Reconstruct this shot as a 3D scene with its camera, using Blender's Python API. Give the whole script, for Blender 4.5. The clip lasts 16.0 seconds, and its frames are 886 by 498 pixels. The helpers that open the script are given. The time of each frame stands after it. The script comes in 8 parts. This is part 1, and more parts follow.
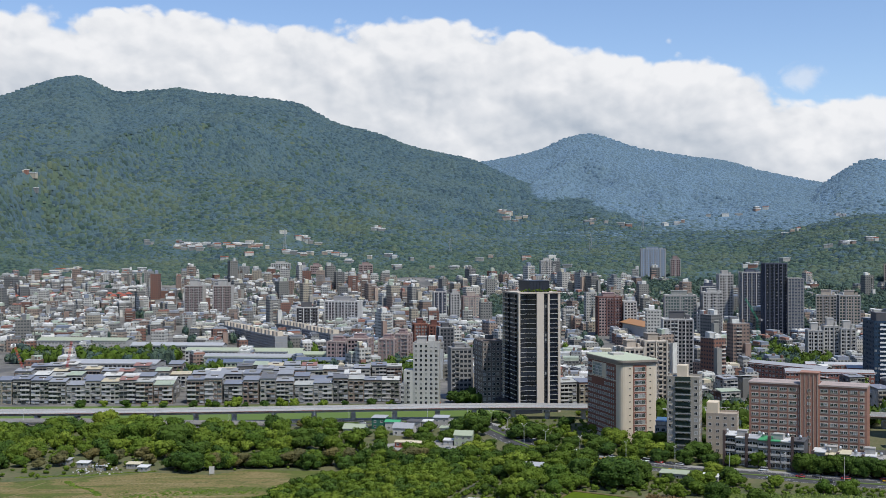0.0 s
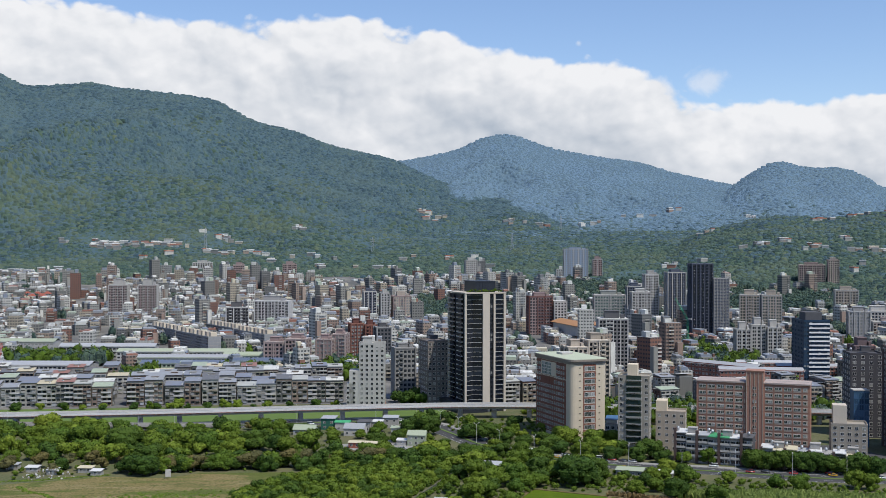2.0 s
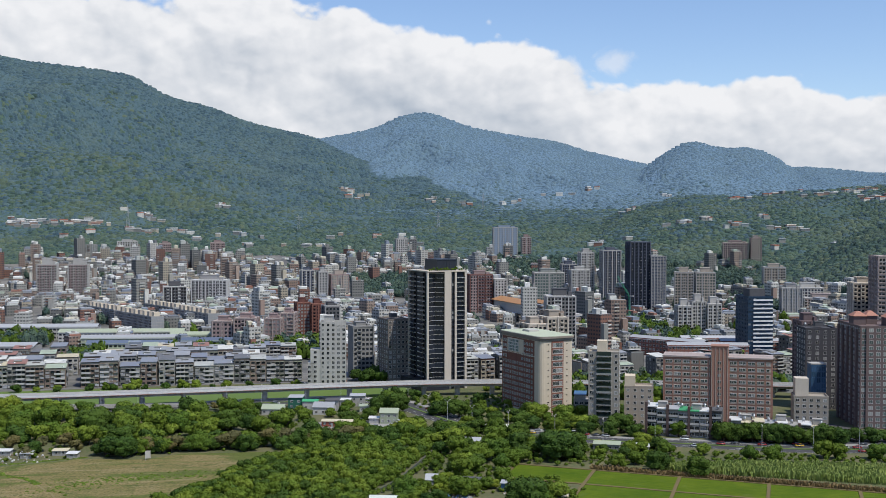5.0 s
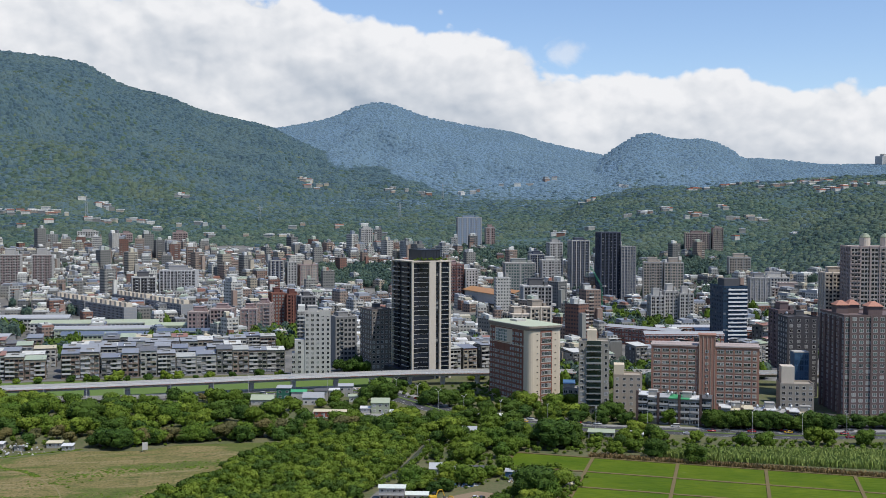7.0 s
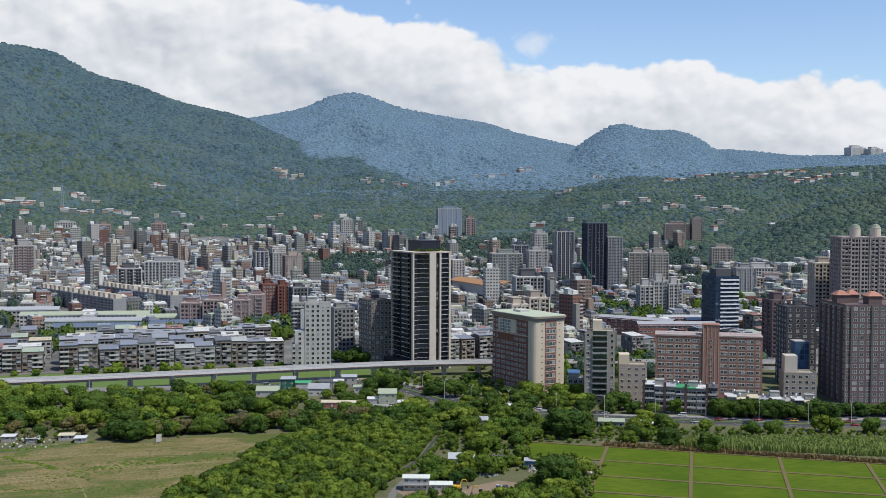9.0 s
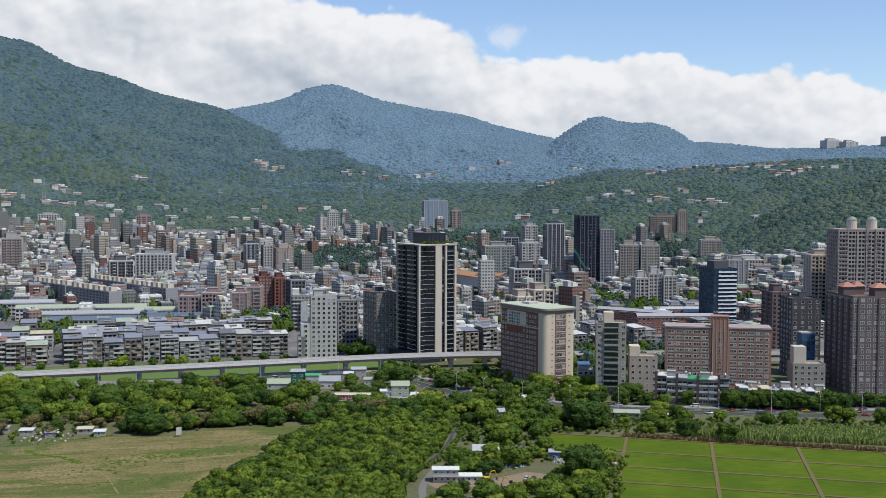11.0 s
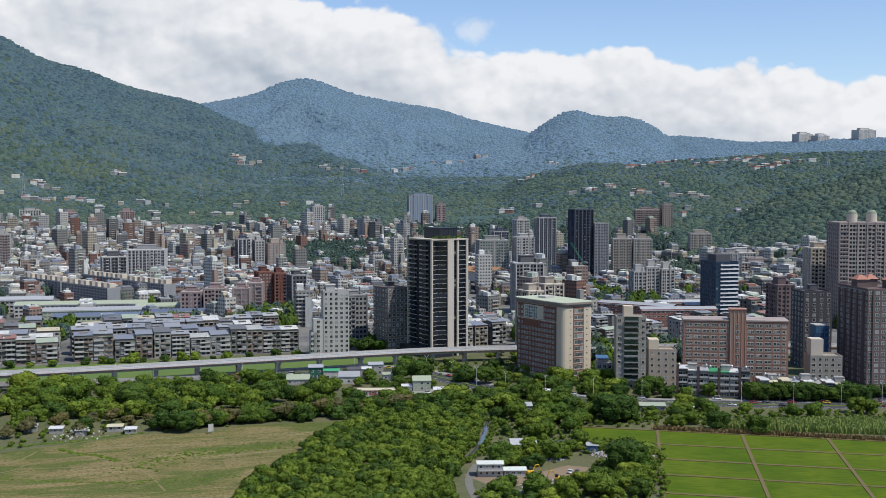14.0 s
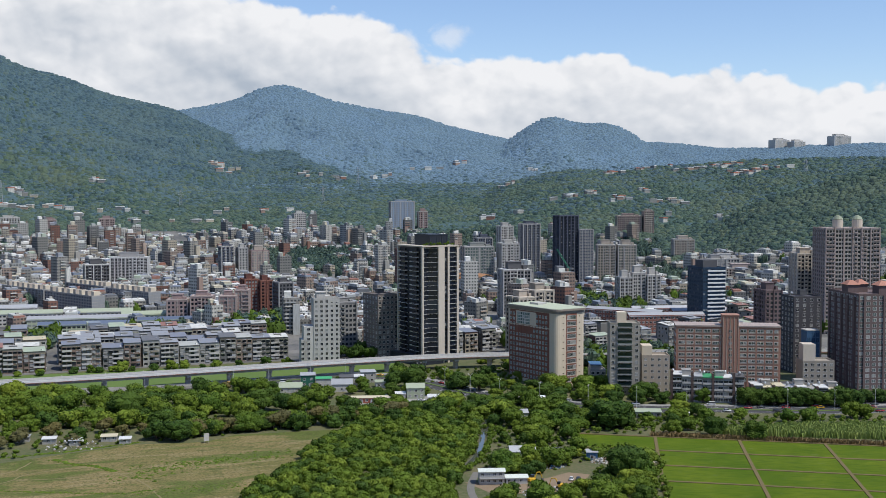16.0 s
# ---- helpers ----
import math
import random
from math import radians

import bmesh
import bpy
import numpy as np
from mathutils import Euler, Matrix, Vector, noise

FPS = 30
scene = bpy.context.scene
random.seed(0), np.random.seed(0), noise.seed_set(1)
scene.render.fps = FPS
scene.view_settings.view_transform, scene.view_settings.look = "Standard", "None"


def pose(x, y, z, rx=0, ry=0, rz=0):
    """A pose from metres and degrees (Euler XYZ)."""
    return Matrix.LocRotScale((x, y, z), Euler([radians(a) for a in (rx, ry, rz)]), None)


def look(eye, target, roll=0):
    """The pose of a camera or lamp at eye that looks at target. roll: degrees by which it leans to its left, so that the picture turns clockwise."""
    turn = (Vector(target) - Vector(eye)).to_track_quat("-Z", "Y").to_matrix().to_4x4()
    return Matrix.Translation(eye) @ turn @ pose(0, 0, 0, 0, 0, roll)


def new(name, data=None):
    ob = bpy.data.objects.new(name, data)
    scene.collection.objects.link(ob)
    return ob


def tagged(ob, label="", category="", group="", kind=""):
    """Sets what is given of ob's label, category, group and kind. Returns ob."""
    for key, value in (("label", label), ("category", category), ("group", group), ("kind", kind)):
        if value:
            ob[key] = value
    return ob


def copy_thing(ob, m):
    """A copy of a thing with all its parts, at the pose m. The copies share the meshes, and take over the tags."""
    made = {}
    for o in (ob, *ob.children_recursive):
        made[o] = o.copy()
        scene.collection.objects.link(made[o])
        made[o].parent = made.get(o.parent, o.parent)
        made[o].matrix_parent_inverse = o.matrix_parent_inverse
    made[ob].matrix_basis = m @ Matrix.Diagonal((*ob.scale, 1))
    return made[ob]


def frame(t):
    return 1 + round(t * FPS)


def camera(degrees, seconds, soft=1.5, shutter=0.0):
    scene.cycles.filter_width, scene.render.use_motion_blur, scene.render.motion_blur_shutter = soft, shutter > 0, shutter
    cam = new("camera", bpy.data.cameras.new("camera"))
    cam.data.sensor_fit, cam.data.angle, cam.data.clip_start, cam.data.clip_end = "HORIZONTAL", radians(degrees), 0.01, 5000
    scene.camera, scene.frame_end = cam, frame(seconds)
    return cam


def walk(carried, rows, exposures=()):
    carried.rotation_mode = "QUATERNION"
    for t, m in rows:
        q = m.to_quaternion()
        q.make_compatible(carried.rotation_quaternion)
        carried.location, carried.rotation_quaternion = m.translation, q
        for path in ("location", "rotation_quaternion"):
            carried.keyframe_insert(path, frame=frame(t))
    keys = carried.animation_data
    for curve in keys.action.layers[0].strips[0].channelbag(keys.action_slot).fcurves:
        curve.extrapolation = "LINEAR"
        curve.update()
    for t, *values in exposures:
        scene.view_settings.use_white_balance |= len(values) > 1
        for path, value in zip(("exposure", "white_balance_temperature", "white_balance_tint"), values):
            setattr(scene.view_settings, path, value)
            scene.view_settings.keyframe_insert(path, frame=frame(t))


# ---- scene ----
cam = camera(44.0, 16.0, soft=0.8)
PATH = [
    (0, 0.00, 0.00, 111.81, -0.000, -0.117, 0.088),
    (0.5, -5.98, -0.49, 112.06, -1.133, -0.124, 0.010),
    (1, -11.99, -0.94, 112.30, -2.278, -0.114, -0.043),
    (1.5, -17.95, -1.27, 112.51, -3.451, -0.116, -0.097),
    (2, -23.92, -1.48, 112.65, -4.621, -0.164, -0.119),
    (2.5, -29.83, -1.53, 112.73, -5.767, -0.257, -0.134),
    (3, -35.75, -1.46, 112.75, -6.757, -0.486, -0.079),
    (3.5, -41.59, -1.24, 112.75, -7.388, -0.728, -0.051),
    (4, -47.26, -0.88, 112.76, -7.879, -0.919, -0.081),
    (6.5, -75.49, 1.61, 112.74, -11.407, -1.717, -0.167),
    (7, -81.07, 2.21, 112.75, -11.806, -1.795, -0.191),
    (7.5, -86.57, 2.91, 112.78, -12.164, -1.900, -0.168),
    (8, -92.03, 3.68, 112.81, -12.521, -2.006, -0.180),
    (8.5, -97.50, 4.53, 112.85, -13.011, -2.149, -0.200),
    (9, -102.97, 5.46, 112.88, -13.480, -2.278, -0.203),
    (11.5, -130.09, 10.65, 113.10, -15.171, -2.788, -0.217),
    (12, -135.41, 11.82, 113.16, -15.502, -2.902, -0.193),
    (12.5, -140.59, 13.09, 113.21, -15.829, -3.005, -0.188),
    (13, -145.59, 14.46, 113.28, -16.144, -3.101, -0.154),
    (13.5, -150.09, 15.81, 113.36, -16.395, -3.057, -0.119),
    (14, -153.82, 17.10, 113.44, -16.522, -2.988, -0.071),
    (14.5, -156.79, 18.28, 113.50, -16.670, -2.915, -0.023),
    (15, -159.11, 19.42, 113.53, -16.902, -2.809, 0.040),
    (15.5, -160.91, 20.54, 113.54, -17.217, -2.702, 0.079),
    (16, -162.41, 21.63, 113.54, -17.748, -2.652, 0.055),
]
EXPOSURE = 0.0
walk(cam, [(t, pose(x, y, z, 90 + p, r, w)) for t, x, y, z, w, p, r in PATH], [(0.0, EXPOSURE), (16.0, EXPOSURE)])

# ---- nodes: small helpers ----
def node(nt, kind, *ins, operation="", use_clamp=False, interpolation_type=""):
    n = nt.nodes.new(kind)
    if operation:
        n.operation = operation
    if use_clamp:
        n.use_clamp = True
    if interpolation_type:
        n.interpolation_type = interpolation_type
    for i, v in enumerate(ins):
        if v is None:
            continue
        if isinstance(v, bpy.types.NodeSocket):
            nt.links.new(v, n.inputs[i])
        else:
            n.inputs[i].default_value = v
    return n


def math_node(nt, op, a, b=0.0, c=0.0, clamp=False):
    return node(nt, "ShaderNodeMath", a, b, c, operation=op, use_clamp=clamp).outputs[0]


def mix_col(nt, fac, a, b, blend="MIX"):
    n = nt.nodes.new("ShaderNodeMix")
    n.data_type, n.blend_type = "RGBA", blend
    for i, v in ((0, fac), (6, a), (7, b)):
        if isinstance(v, bpy.types.NodeSocket):
            nt.links.new(v, n.inputs[i])
        else:
            n.inputs[i].default_value = v if i == 0 else (*v[:3], 1)
    return n.outputs[2]


def ramp(nt, fac, stops, interpolation="LINEAR"):
    n = nt.nodes.new("ShaderNodeValToRGB")
    n.color_ramp.interpolation = interpolation
    el = n.color_ramp.elements
    while len(el) < len(stops):
        el.new(0.5)
    for e, (p, c) in zip(el, stops):
        e.position = p
        e.color = (c, c, c, 1) if isinstance(c, (int, float)) else (*c[:3], 1)
    nt.links.new(fac, n.inputs[0])
    return n.outputs[0]


def noise_tex(nt, vec, scale, detail=4.0, rough=0.55, distort=0.0):
    n = nt.nodes.new("ShaderNodeTexNoise")
    nt.links.new(vec, n.inputs["Vector"])
    n.inputs["Scale"].default_value, n.inputs["Detail"].default_value = scale, detail
    n.inputs["Roughness"].default_value, n.inputs["Distortion"].default_value = rough, distort
    return n.outputs[0]


# ---- sky with a cumulus bank over the mountains, and the sun ----
SUN_AZ, SUN_EL = 140.0, 60.0  # degrees clockwise from the y axis, and above the horizon
SUN_WAY = Vector((math.sin(radians(SUN_AZ)) * math.cos(radians(SUN_EL)), math.cos(radians(SUN_AZ)) * math.cos(radians(SUN_EL)), math.sin(radians(SUN_EL))))
# azimuth in degrees and sine of the height of the bank's upper edge
CLOUD_TOP = [(-40, .19), (-22, .196), (-19.5, .194), (-18.1, .181), (-15.9, .204), (-13.1, .2), (-10.6, .184), (-8.3, .204), (-6.6, .186),
             (-4.2, .184), (-2.5, .203), (-0.1, .201), (2, .191), (4.3, .195), (5.8, .178), (7.2, .182), (9, .164), (10.7, .164),
             (13.5, .163), (14.9, .147), (17.1, .12), (18.9, .115), (21, .118), (24.2, .126), (27.8, .119), (29, .106), (33, .107), (37.3, .085), (45, .1)]
world = bpy.data.worlds.new("world")
scene.world = world
world.use_nodes = True
wt = world.node_tree
wt.nodes.clear()
sky = wt.nodes.new("ShaderNodeTexSky")
sky.sky_type, sky.sun_disc = "NISHITA", False
sky.sun_elevation, sky.sun_rotation = radians(SUN_EL), radians(SUN_AZ)
sky.air_density, sky.dust_density, sky.ozone_density = 1.0, 0.15, 3.0
way = wt.nodes.new("ShaderNodeTexCoord").outputs["Generated"]
sep = node(wt, "ShaderNodeSeparateXYZ", way)
az = math_node(wt, "ARCTAN2", sep.outputs[0], sep.outputs[1])
az01 = math_node(wt, "MULTIPLY_ADD", az, 180 / math.pi / 90, 45 / 90, clamp=True)
top = ramp(wt, az01, [((a + 45) / 90, e * 4) for a, e in CLOUD_TOP], "B_SPLINE")
top = math_node(wt, "MULTIPLY", top, 0.25)
below = math_node(wt, "SUBTRACT", top, sep.outputs[2])  # above zero inside the bank
flat = node(wt, "ShaderNodeVectorMath", way, (1.0, 1.0, 1.35), operation="MULTIPLY").outputs[0]


def billows(vec):
    """Height of heaped cloud: round heads of three sizes, roughened a little."""
    total = math_node(wt, "MULTIPLY", noise_tex(wt, vec, 11.0, 6.0, 0.55, 0.2), 0.9)
    bent = node(wt, "ShaderNodeVectorMath", node(wt, "ShaderNodeVectorMath", noise_tex(wt, vec, 30.0, 3.0, 0.5), (0.02, 0.02, 0.02), operation="MULTIPLY").outputs[0], vec, operation="ADD").outputs[0]
    for scale, amount in ((17.0, 0.34), (38.0, 0.22), (90.0, 0.10)):
        v = wt.nodes.new("ShaderNodeTexVoronoi")
        v.feature = "SMOOTH_F1"
        v.inputs["Smoothness"].default_value = 0.25
        v.inputs["Scale"].default_value = scale
        wt.links.new(bent, v.inputs["Vector"])
        total = math_node(wt, "MULTIPLY_ADD", v.outputs["Distance"], -amount, total)
    return math_node(wt, "ADD", total, 0.34)


big = billows(flat)
big_lit = billows(node(wt, "ShaderNodeVectorMath", flat, (0.006, 0.0, 0.010), operation="ADD").outputs[0])
edge = math_node(wt, "MULTIPLY_ADD", math_node(wt, "SUBTRACT", big, 0.42), 0.056, below)
cover = node(wt, "ShaderNodeMapRange", edge, -0.003, 0.005, 0.0, 1.0, interpolation_type="SMOOTHSTEP").outputs[0]
# small separate cloud and thin wisps
wisp = noise_tex(wt, flat, 26.0, 8.0, 0.62, 0.4)
spot = node(wt, "ShaderNodeVectorMath", way, (math.sin(radians(18.3)) * 0.988, math.cos(radians(18.3)) * 0.988, 0.146), operation="SUBTRACT").outputs[0]
spot = node(wt, "ShaderNodeVectorMath", spot, (1.0, 1.0, 2.0), operation="MULTIPLY").outputs[0]
dist = node(wt, "ShaderNodeVectorMath", spot, operation="LENGTH").outputs["Value"]
small = math_node(wt, "MULTIPLY_ADD", wisp, 0.055, math_node(wt, "SUBTRACT", -0.008, dist))
small = node(wt, "ShaderNodeMapRange", small, -0.006, 0.014, 0.0, 0.5, interpolation_type="SMOOTHSTEP").outputs[0]
cover = math_node(wt, "MAXIMUM", cover, small)
# light and shade of the billows: brighter where the cloud thins towards the sun
relief = math_node(wt, "SUBTRACT", big, big_lit)
depth = node(wt, "ShaderNodeMapRange", below, 0.004, 0.075, 0.0, 1.0, interpolation_type="SMOOTHSTEP").outputs[0]
broad = math_node(wt, "SUBTRACT", noise_tex(wt, flat, 6.5, 3.0, 0.5, 0.3), 0.5)
tone = math_node(wt, "MULTIPLY_ADD", relief, 1.35, math_node(wt, "MULTIPLY_ADD", depth, -0.52, 0.95), clamp=True)
tone = math_node(wt, "MULTIPLY_ADD", broad, math_node(wt, "MULTIPLY_ADD", depth, 1.5, 0.25), tone, clamp=True)
tone = math_node(wt, "MULTIPLY_ADD", math_node(wt, "SUBTRACT", wisp, 0.5), 0.12, tone, clamp=True)
CLOUD = 10.9
cloud_col = mix_col(wt, tone, (0.49 * CLOUD, 0.56 * CLOUD, 0.66 * CLOUD), (0.99 * CLOUD, 1.0 * CLOUD, 1.03 * CLOUD))
clear_sky = mix_col(wt, 1.0, sky.outputs[0], (1.62, 1.64, 1.80), "MULTIPLY")
sky_col = mix_col(wt, cover, clear_sky, cloud_col)
back = node(wt, "ShaderNodeBackground", sky_col, 0.081)
wt.links.new(back.outputs[0], wt.nodes.new("ShaderNodeOutputWorld").inputs[0])

sun = new("sun", bpy.data.lights.new("sun", "SUN"))
sun.data.energy, sun.data.angle, sun.data.color = 4.15, radians(0.6), (1.0, 0.96, 0.88)
sun.matrix_world = look(SUN_WAY * 900, (0, 0, 0))

# ---- materials ----
def material(name, build, rough=0.8, metal=0.0, spec=0.3):
    m = bpy.data.materials.new(name)
    m.use_nodes = True
    nt = m.node_tree
    b = nt.nodes["Principled BSDF"]
    b.inputs["Roughness"].default_value, b.inputs["Metallic"].default_value = rough, metal
    b.inputs["Specular IOR Level"].default_value = spec
    col = build(nt, b)
    if col is not None:
        if isinstance(col, bpy.types.NodeSocket):
            nt.links.new(col, b.inputs["Base Color"])
        else:
            b.inputs["Base Color"].default_value = (*col, 1)
    return m


def bump(nt, b, height, strength=0.4, distance=0.1):
    n = nt.nodes.new("ShaderNodeBump")
    n.inputs["Strength"].default_value, n.inputs["Distance"].default_value = strength, distance
    nt.links.new(height, n.inputs["Height"])
    nt.links.new(n.outputs[0], b.inputs["Normal"])


def place(nt):
    return nt.nodes.new("ShaderNodeNewGeometry").outputs["Position"]


def rough_paint(name, a, b2, rough=0.85, scale=0.35, stain=0.35, vary=0.12, spec=0.25, metal=0.0):
    """Painted, tiled or rendered surface: two tones, fine grain, streaks of dirt, and a little change from piece to piece."""
    def build(nt, b):
        p = place(nt)
        n1 = noise_tex(nt, p, scale, 5, 0.6)
        stretched = node(nt, "ShaderNodeVectorMath", p, (1.6, 1.6, 0.16), operation="MULTIPLY").outputs[0]
        n2 = noise_tex(nt, stretched, 0.9, 5, 0.65)
        fine = noise_tex(nt, p, 5.0, 3, 0.6)
        c = mix_col(nt, n1, a, b2)
        c = mix_col(nt, math_node(nt, "MULTIPLY", ramp(nt, n2, [(0.45, 0.0), (0.75, 1.0)]), stain), c, tuple(x * 0.45 for x in a))
        rnd = nt.nodes.new("ShaderNodeObjectInfo").outputs["Random"]
        isl = nt.nodes.new("ShaderNodeNewGeometry").outputs["Random Per Island"]
        k = math_node(nt, "MULTIPLY_ADD", math_node(nt, "ADD", rnd, isl), vary, 1 - vary)
        kk = math_node(nt, "MULTIPLY_ADD", fine, 0.16, 0.92)
        c = mix_col(nt, 1.0, c, node(nt, "ShaderNodeCombineColor", math_node(nt, "MULTIPLY", k, kk), math_node(nt, "MULTIPLY", k, kk), math_node(nt, "MULTIPLY", k, kk)).outputs[0], "MULTIPLY")
        bump(nt, b, fine, 0.25, 0.03)
        return c
    return material(name, build, rough, metal, spec)


def glass_mat(name, tint, rough=0.08, curtains=True):
    """Window glass before a dim room: a dark, glossy pane that mirrors the sky, a little different from pane to pane."""
    def build(nt, b):
        rnd = nt.nodes.new("ShaderNodeObjectInfo").outputs["Random"]
        isl = nt.nodes.new("ShaderNodeNewGeometry").outputs["Random Per Island"]
        k = math_node(nt, "FRACT", math_node(nt, "ADD", math_node(nt, "MULTIPLY", rnd, 7.0), isl))
        c = mix_col(nt, k, tuple(x * 0.35 for x in tint), tint)
        if curtains:
            c = mix_col(nt, ramp(nt, k, [(0.0, 0.0), (0.86, 0.55)], "CONSTANT"), c, (0.45, 0.45, 0.42))
        return c
    return material(name, build, rough, 0.0, 0.6)


def foliage(name, dark, light, scale=0.25, leafy=0.62):
    """Leaves: three greens mixed from clump to clump and from leaf to leaf, random leaves darkened to deepen the
    crown's shade.
    """
    def build(nt, b):
        p = place(nt)
        isl = nt.nodes.new("ShaderNodeNewGeometry").outputs["Random Per Island"]
        rnd = nt.nodes.new("ShaderNodeObjectInfo").outputs["Random"]
        n1 = noise_tex(nt, p, scale, 4, 0.6)
        c = mix_col(nt, ramp(nt, n1, [(0.3, 0.0), (0.7, 1.0)]), dark, light)
        c = mix_col(nt, math_node(nt, "MULTIPLY", isl, leafy), c, tuple(x * 0.4 for x in dark))
        c = mix_col(nt, math_node(nt, "MULTIPLY", rnd, 0.4), c, (light[0] * 1.25, light[1] * 1.02, light[2] * 0.7))
        return c
    m = material(name, build, 0.65, 0.0, 0.1)
    return m


WHITE_WALL = rough_paint("white_wall_paint", (0.49, 0.475, 0.445), (0.41, 0.395, 0.37))
GREY_TILE = rough_paint("grey_mosaic_tile", (0.34, 0.33, 0.32), (0.27, 0.27, 0.27))
TAN_STONE = rough_paint("tan_stone_cladding", (0.56, 0.50, 0.42), (0.50, 0.44, 0.37), stain=0.12, vary=0.05)
CREAM_TILE = rough_paint("cream_tile", (0.62, 0.54, 0.42), (0.56, 0.48, 0.37), stain=0.15, vary=0.05)
BROWN_TILE = rough_paint("red_brown_tile", (0.25, 0.115, 0.08), (0.20, 0.09, 0.07), stain=0.2)
PINK_TILE = rough_paint("salmon_pink_tile", (0.37, 0.205, 0.155), (0.32, 0.175, 0.13), stain=0.2, vary=0.06)
PINK_GREY = rough_paint("pinkish_grey_tile", (0.40, 0.33, 0.30), (0.34, 0.28, 0.26), stain=0.2, vary=0.06)
MAUVE_TILE = rough_paint("mauve_grey_tile", (0.165, 0.122, 0.116), (0.135, 0.10, 0.097), stain=0.2, vary=0.06)
DARK_GREY = rough_paint("dark_grey_cladding", (0.11, 0.11, 0.115), (0.085, 0.085, 0.09), stain=0.15, vary=0.05)
NAVY_CLAD = rough_paint("navy_blue_cladding", (0.022, 0.052, 0.095), (0.018, 0.042, 0.076), rough=0.5, stain=0.1, vary=0.05)
CONCRETE = rough_paint("weathered_concrete", (0.40, 0.385, 0.36), (0.30, 0.29, 0.27))
PALE_CONCRETE = rough_paint("pale_concrete", (0.52, 0.51, 0.49), (0.44, 0.43, 0.41))
RED_BRICK = rough_paint("red_brick", (0.28, 0.12, 0.09), (0.22, 0.10, 0.08))
SHEET_GREY = rough_paint("grey_sheet_metal", (0.42, 0.43, 0.44), (0.33, 0.34, 0.36), rough=0.5, vary=0.25, spec=0.4)
SHEET_WHITE = rough_paint("white_sheet_metal", (0.68, 0.68, 0.66), (0.58, 0.58, 0.57), rough=0.5, vary=0.1, spec=0.4)
SHEET_GREEN = rough_paint("pale_green_sheet_metal", (0.38, 0.42, 0.30), (0.32, 0.36, 0.26), rough=0.5, vary=0.15, spec=0.4)
BRIGHT_GREEN = rough_paint("bright_green_sheet_metal", (0.07, 0.35, 0.16), (0.06, 0.29, 0.13), rough=0.5, stain=0.15)
SHEET_BLUE = rough_paint("blue_sheet_metal", (0.07, 0.17, 0.30), (0.06, 0.13, 0.24), rough=0.45, stain=0.2)
SHEET_RED = rough_paint("rust_red_sheet_metal", (0.34, 0.10, 0.065), (0.26, 0.085, 0.06), rough=0.6)
SHEET_CREAM = rough_paint("cream_sheet_metal", (0.60, 0.54, 0.38), (0.52, 0.46, 0.33), rough=0.55)
ORANGE_ROOF = rough_paint("orange_roof", (0.42, 0.22, 0.10), (0.36, 0.19, 0.09), rough=0.6)
YELLOW_PAINT = rough_paint("yellow_machine_paint", (0.62, 0.38, 0.03), (0.55, 0.33, 0.03), rough=0.5)
STEEL = rough_paint("galvanised_steel", (0.46, 0.47, 0.48), (0.38, 0.39, 0.40), rough=0.4, metal=0.6, spec=0.5)
RUBBER = rough_paint("black_rubber", (0.03, 0.03, 0.03), (0.025, 0.025, 0.025), rough=0.8)
ASPHALT = rough_paint("asphalt", (0.075, 0.075, 0.078), (0.06, 0.06, 0.062), rough=0.9, scale=0.1)
PAVING = rough_paint("concrete_paving", (0.30, 0.29, 0.27), (0.24, 0.235, 0.22), rough=0.9)
ROAD_PAINT = rough_paint("white_road_paint", (0.70, 0.70, 0.68), (0.6, 0.6, 0.58), rough=0.7)
DIRT = rough_paint("bare_earth", (0.27, 0.20, 0.13), (0.20, 0.15, 0.10), rough=0.95, scale=0.2)
BARK = rough_paint("bark", (0.13, 0.10, 0.075), (0.09, 0.07, 0.055), rough=0.95)
GLASS_DARK = glass_mat("dark_window_glass", (0.035, 0.042, 0.05))
GLASS_PLAIN = glass_mat("plain_dark_glazing", (0.026, 0.032, 0.045), 0.12, False)
GLASS_DEEP = glass_mat("deep_green_window_glass", (0.05, 0.078, 0.07))
GLASS_SEA = glass_mat("pale_green_glazing", (0.20, 0.28, 0.25))
GLASS_GREEN = glass_mat("greenish_window_glass", (0.10, 0.15, 0.14))
GLASS_BLUE = glass_mat("bluish_window_glass", (0.05, 0.075, 0.11))
FRAME_PALE = rough_paint("pale_window_frame", (0.58, 0.57, 0.55), (0.52, 0.51, 0.5), rough=0.6, stain=0.1)
LEAF = foliage("broad_leaves", (0.042, 0.094, 0.012), (0.118, 0.182, 0.025))
LEAF_DARK = foliage("dark_banyan_leaves", (0.024, 0.058, 0.012), (0.068, 0.122, 0.02))
LEAF_LIGHT = foliage("fresh_light_leaves", (0.078, 0.142, 0.015), (0.172, 0.232, 0.034))
LEAF_BROWN = foliage("olive_brown_leaves", (0.075, 0.08, 0.03), (0.125, 0.115, 0.05))
REED = foliage("reed_leaves", (0.19, 0.265, 0.065), (0.31, 0.37, 0.11), 0.12, 0.22)

# ---- the land: one sheet from the river plain to the mountains ----
HUB = (-80.0, 5.0)  # middle of the camera's path, and of the fan in which the land is laid out


def hash01(ix, iy, k):
    v = np.sin(ix * 127.1 + iy * 311.7 + k * 74.7) * 43758.5453
    return v - np.floor(v)


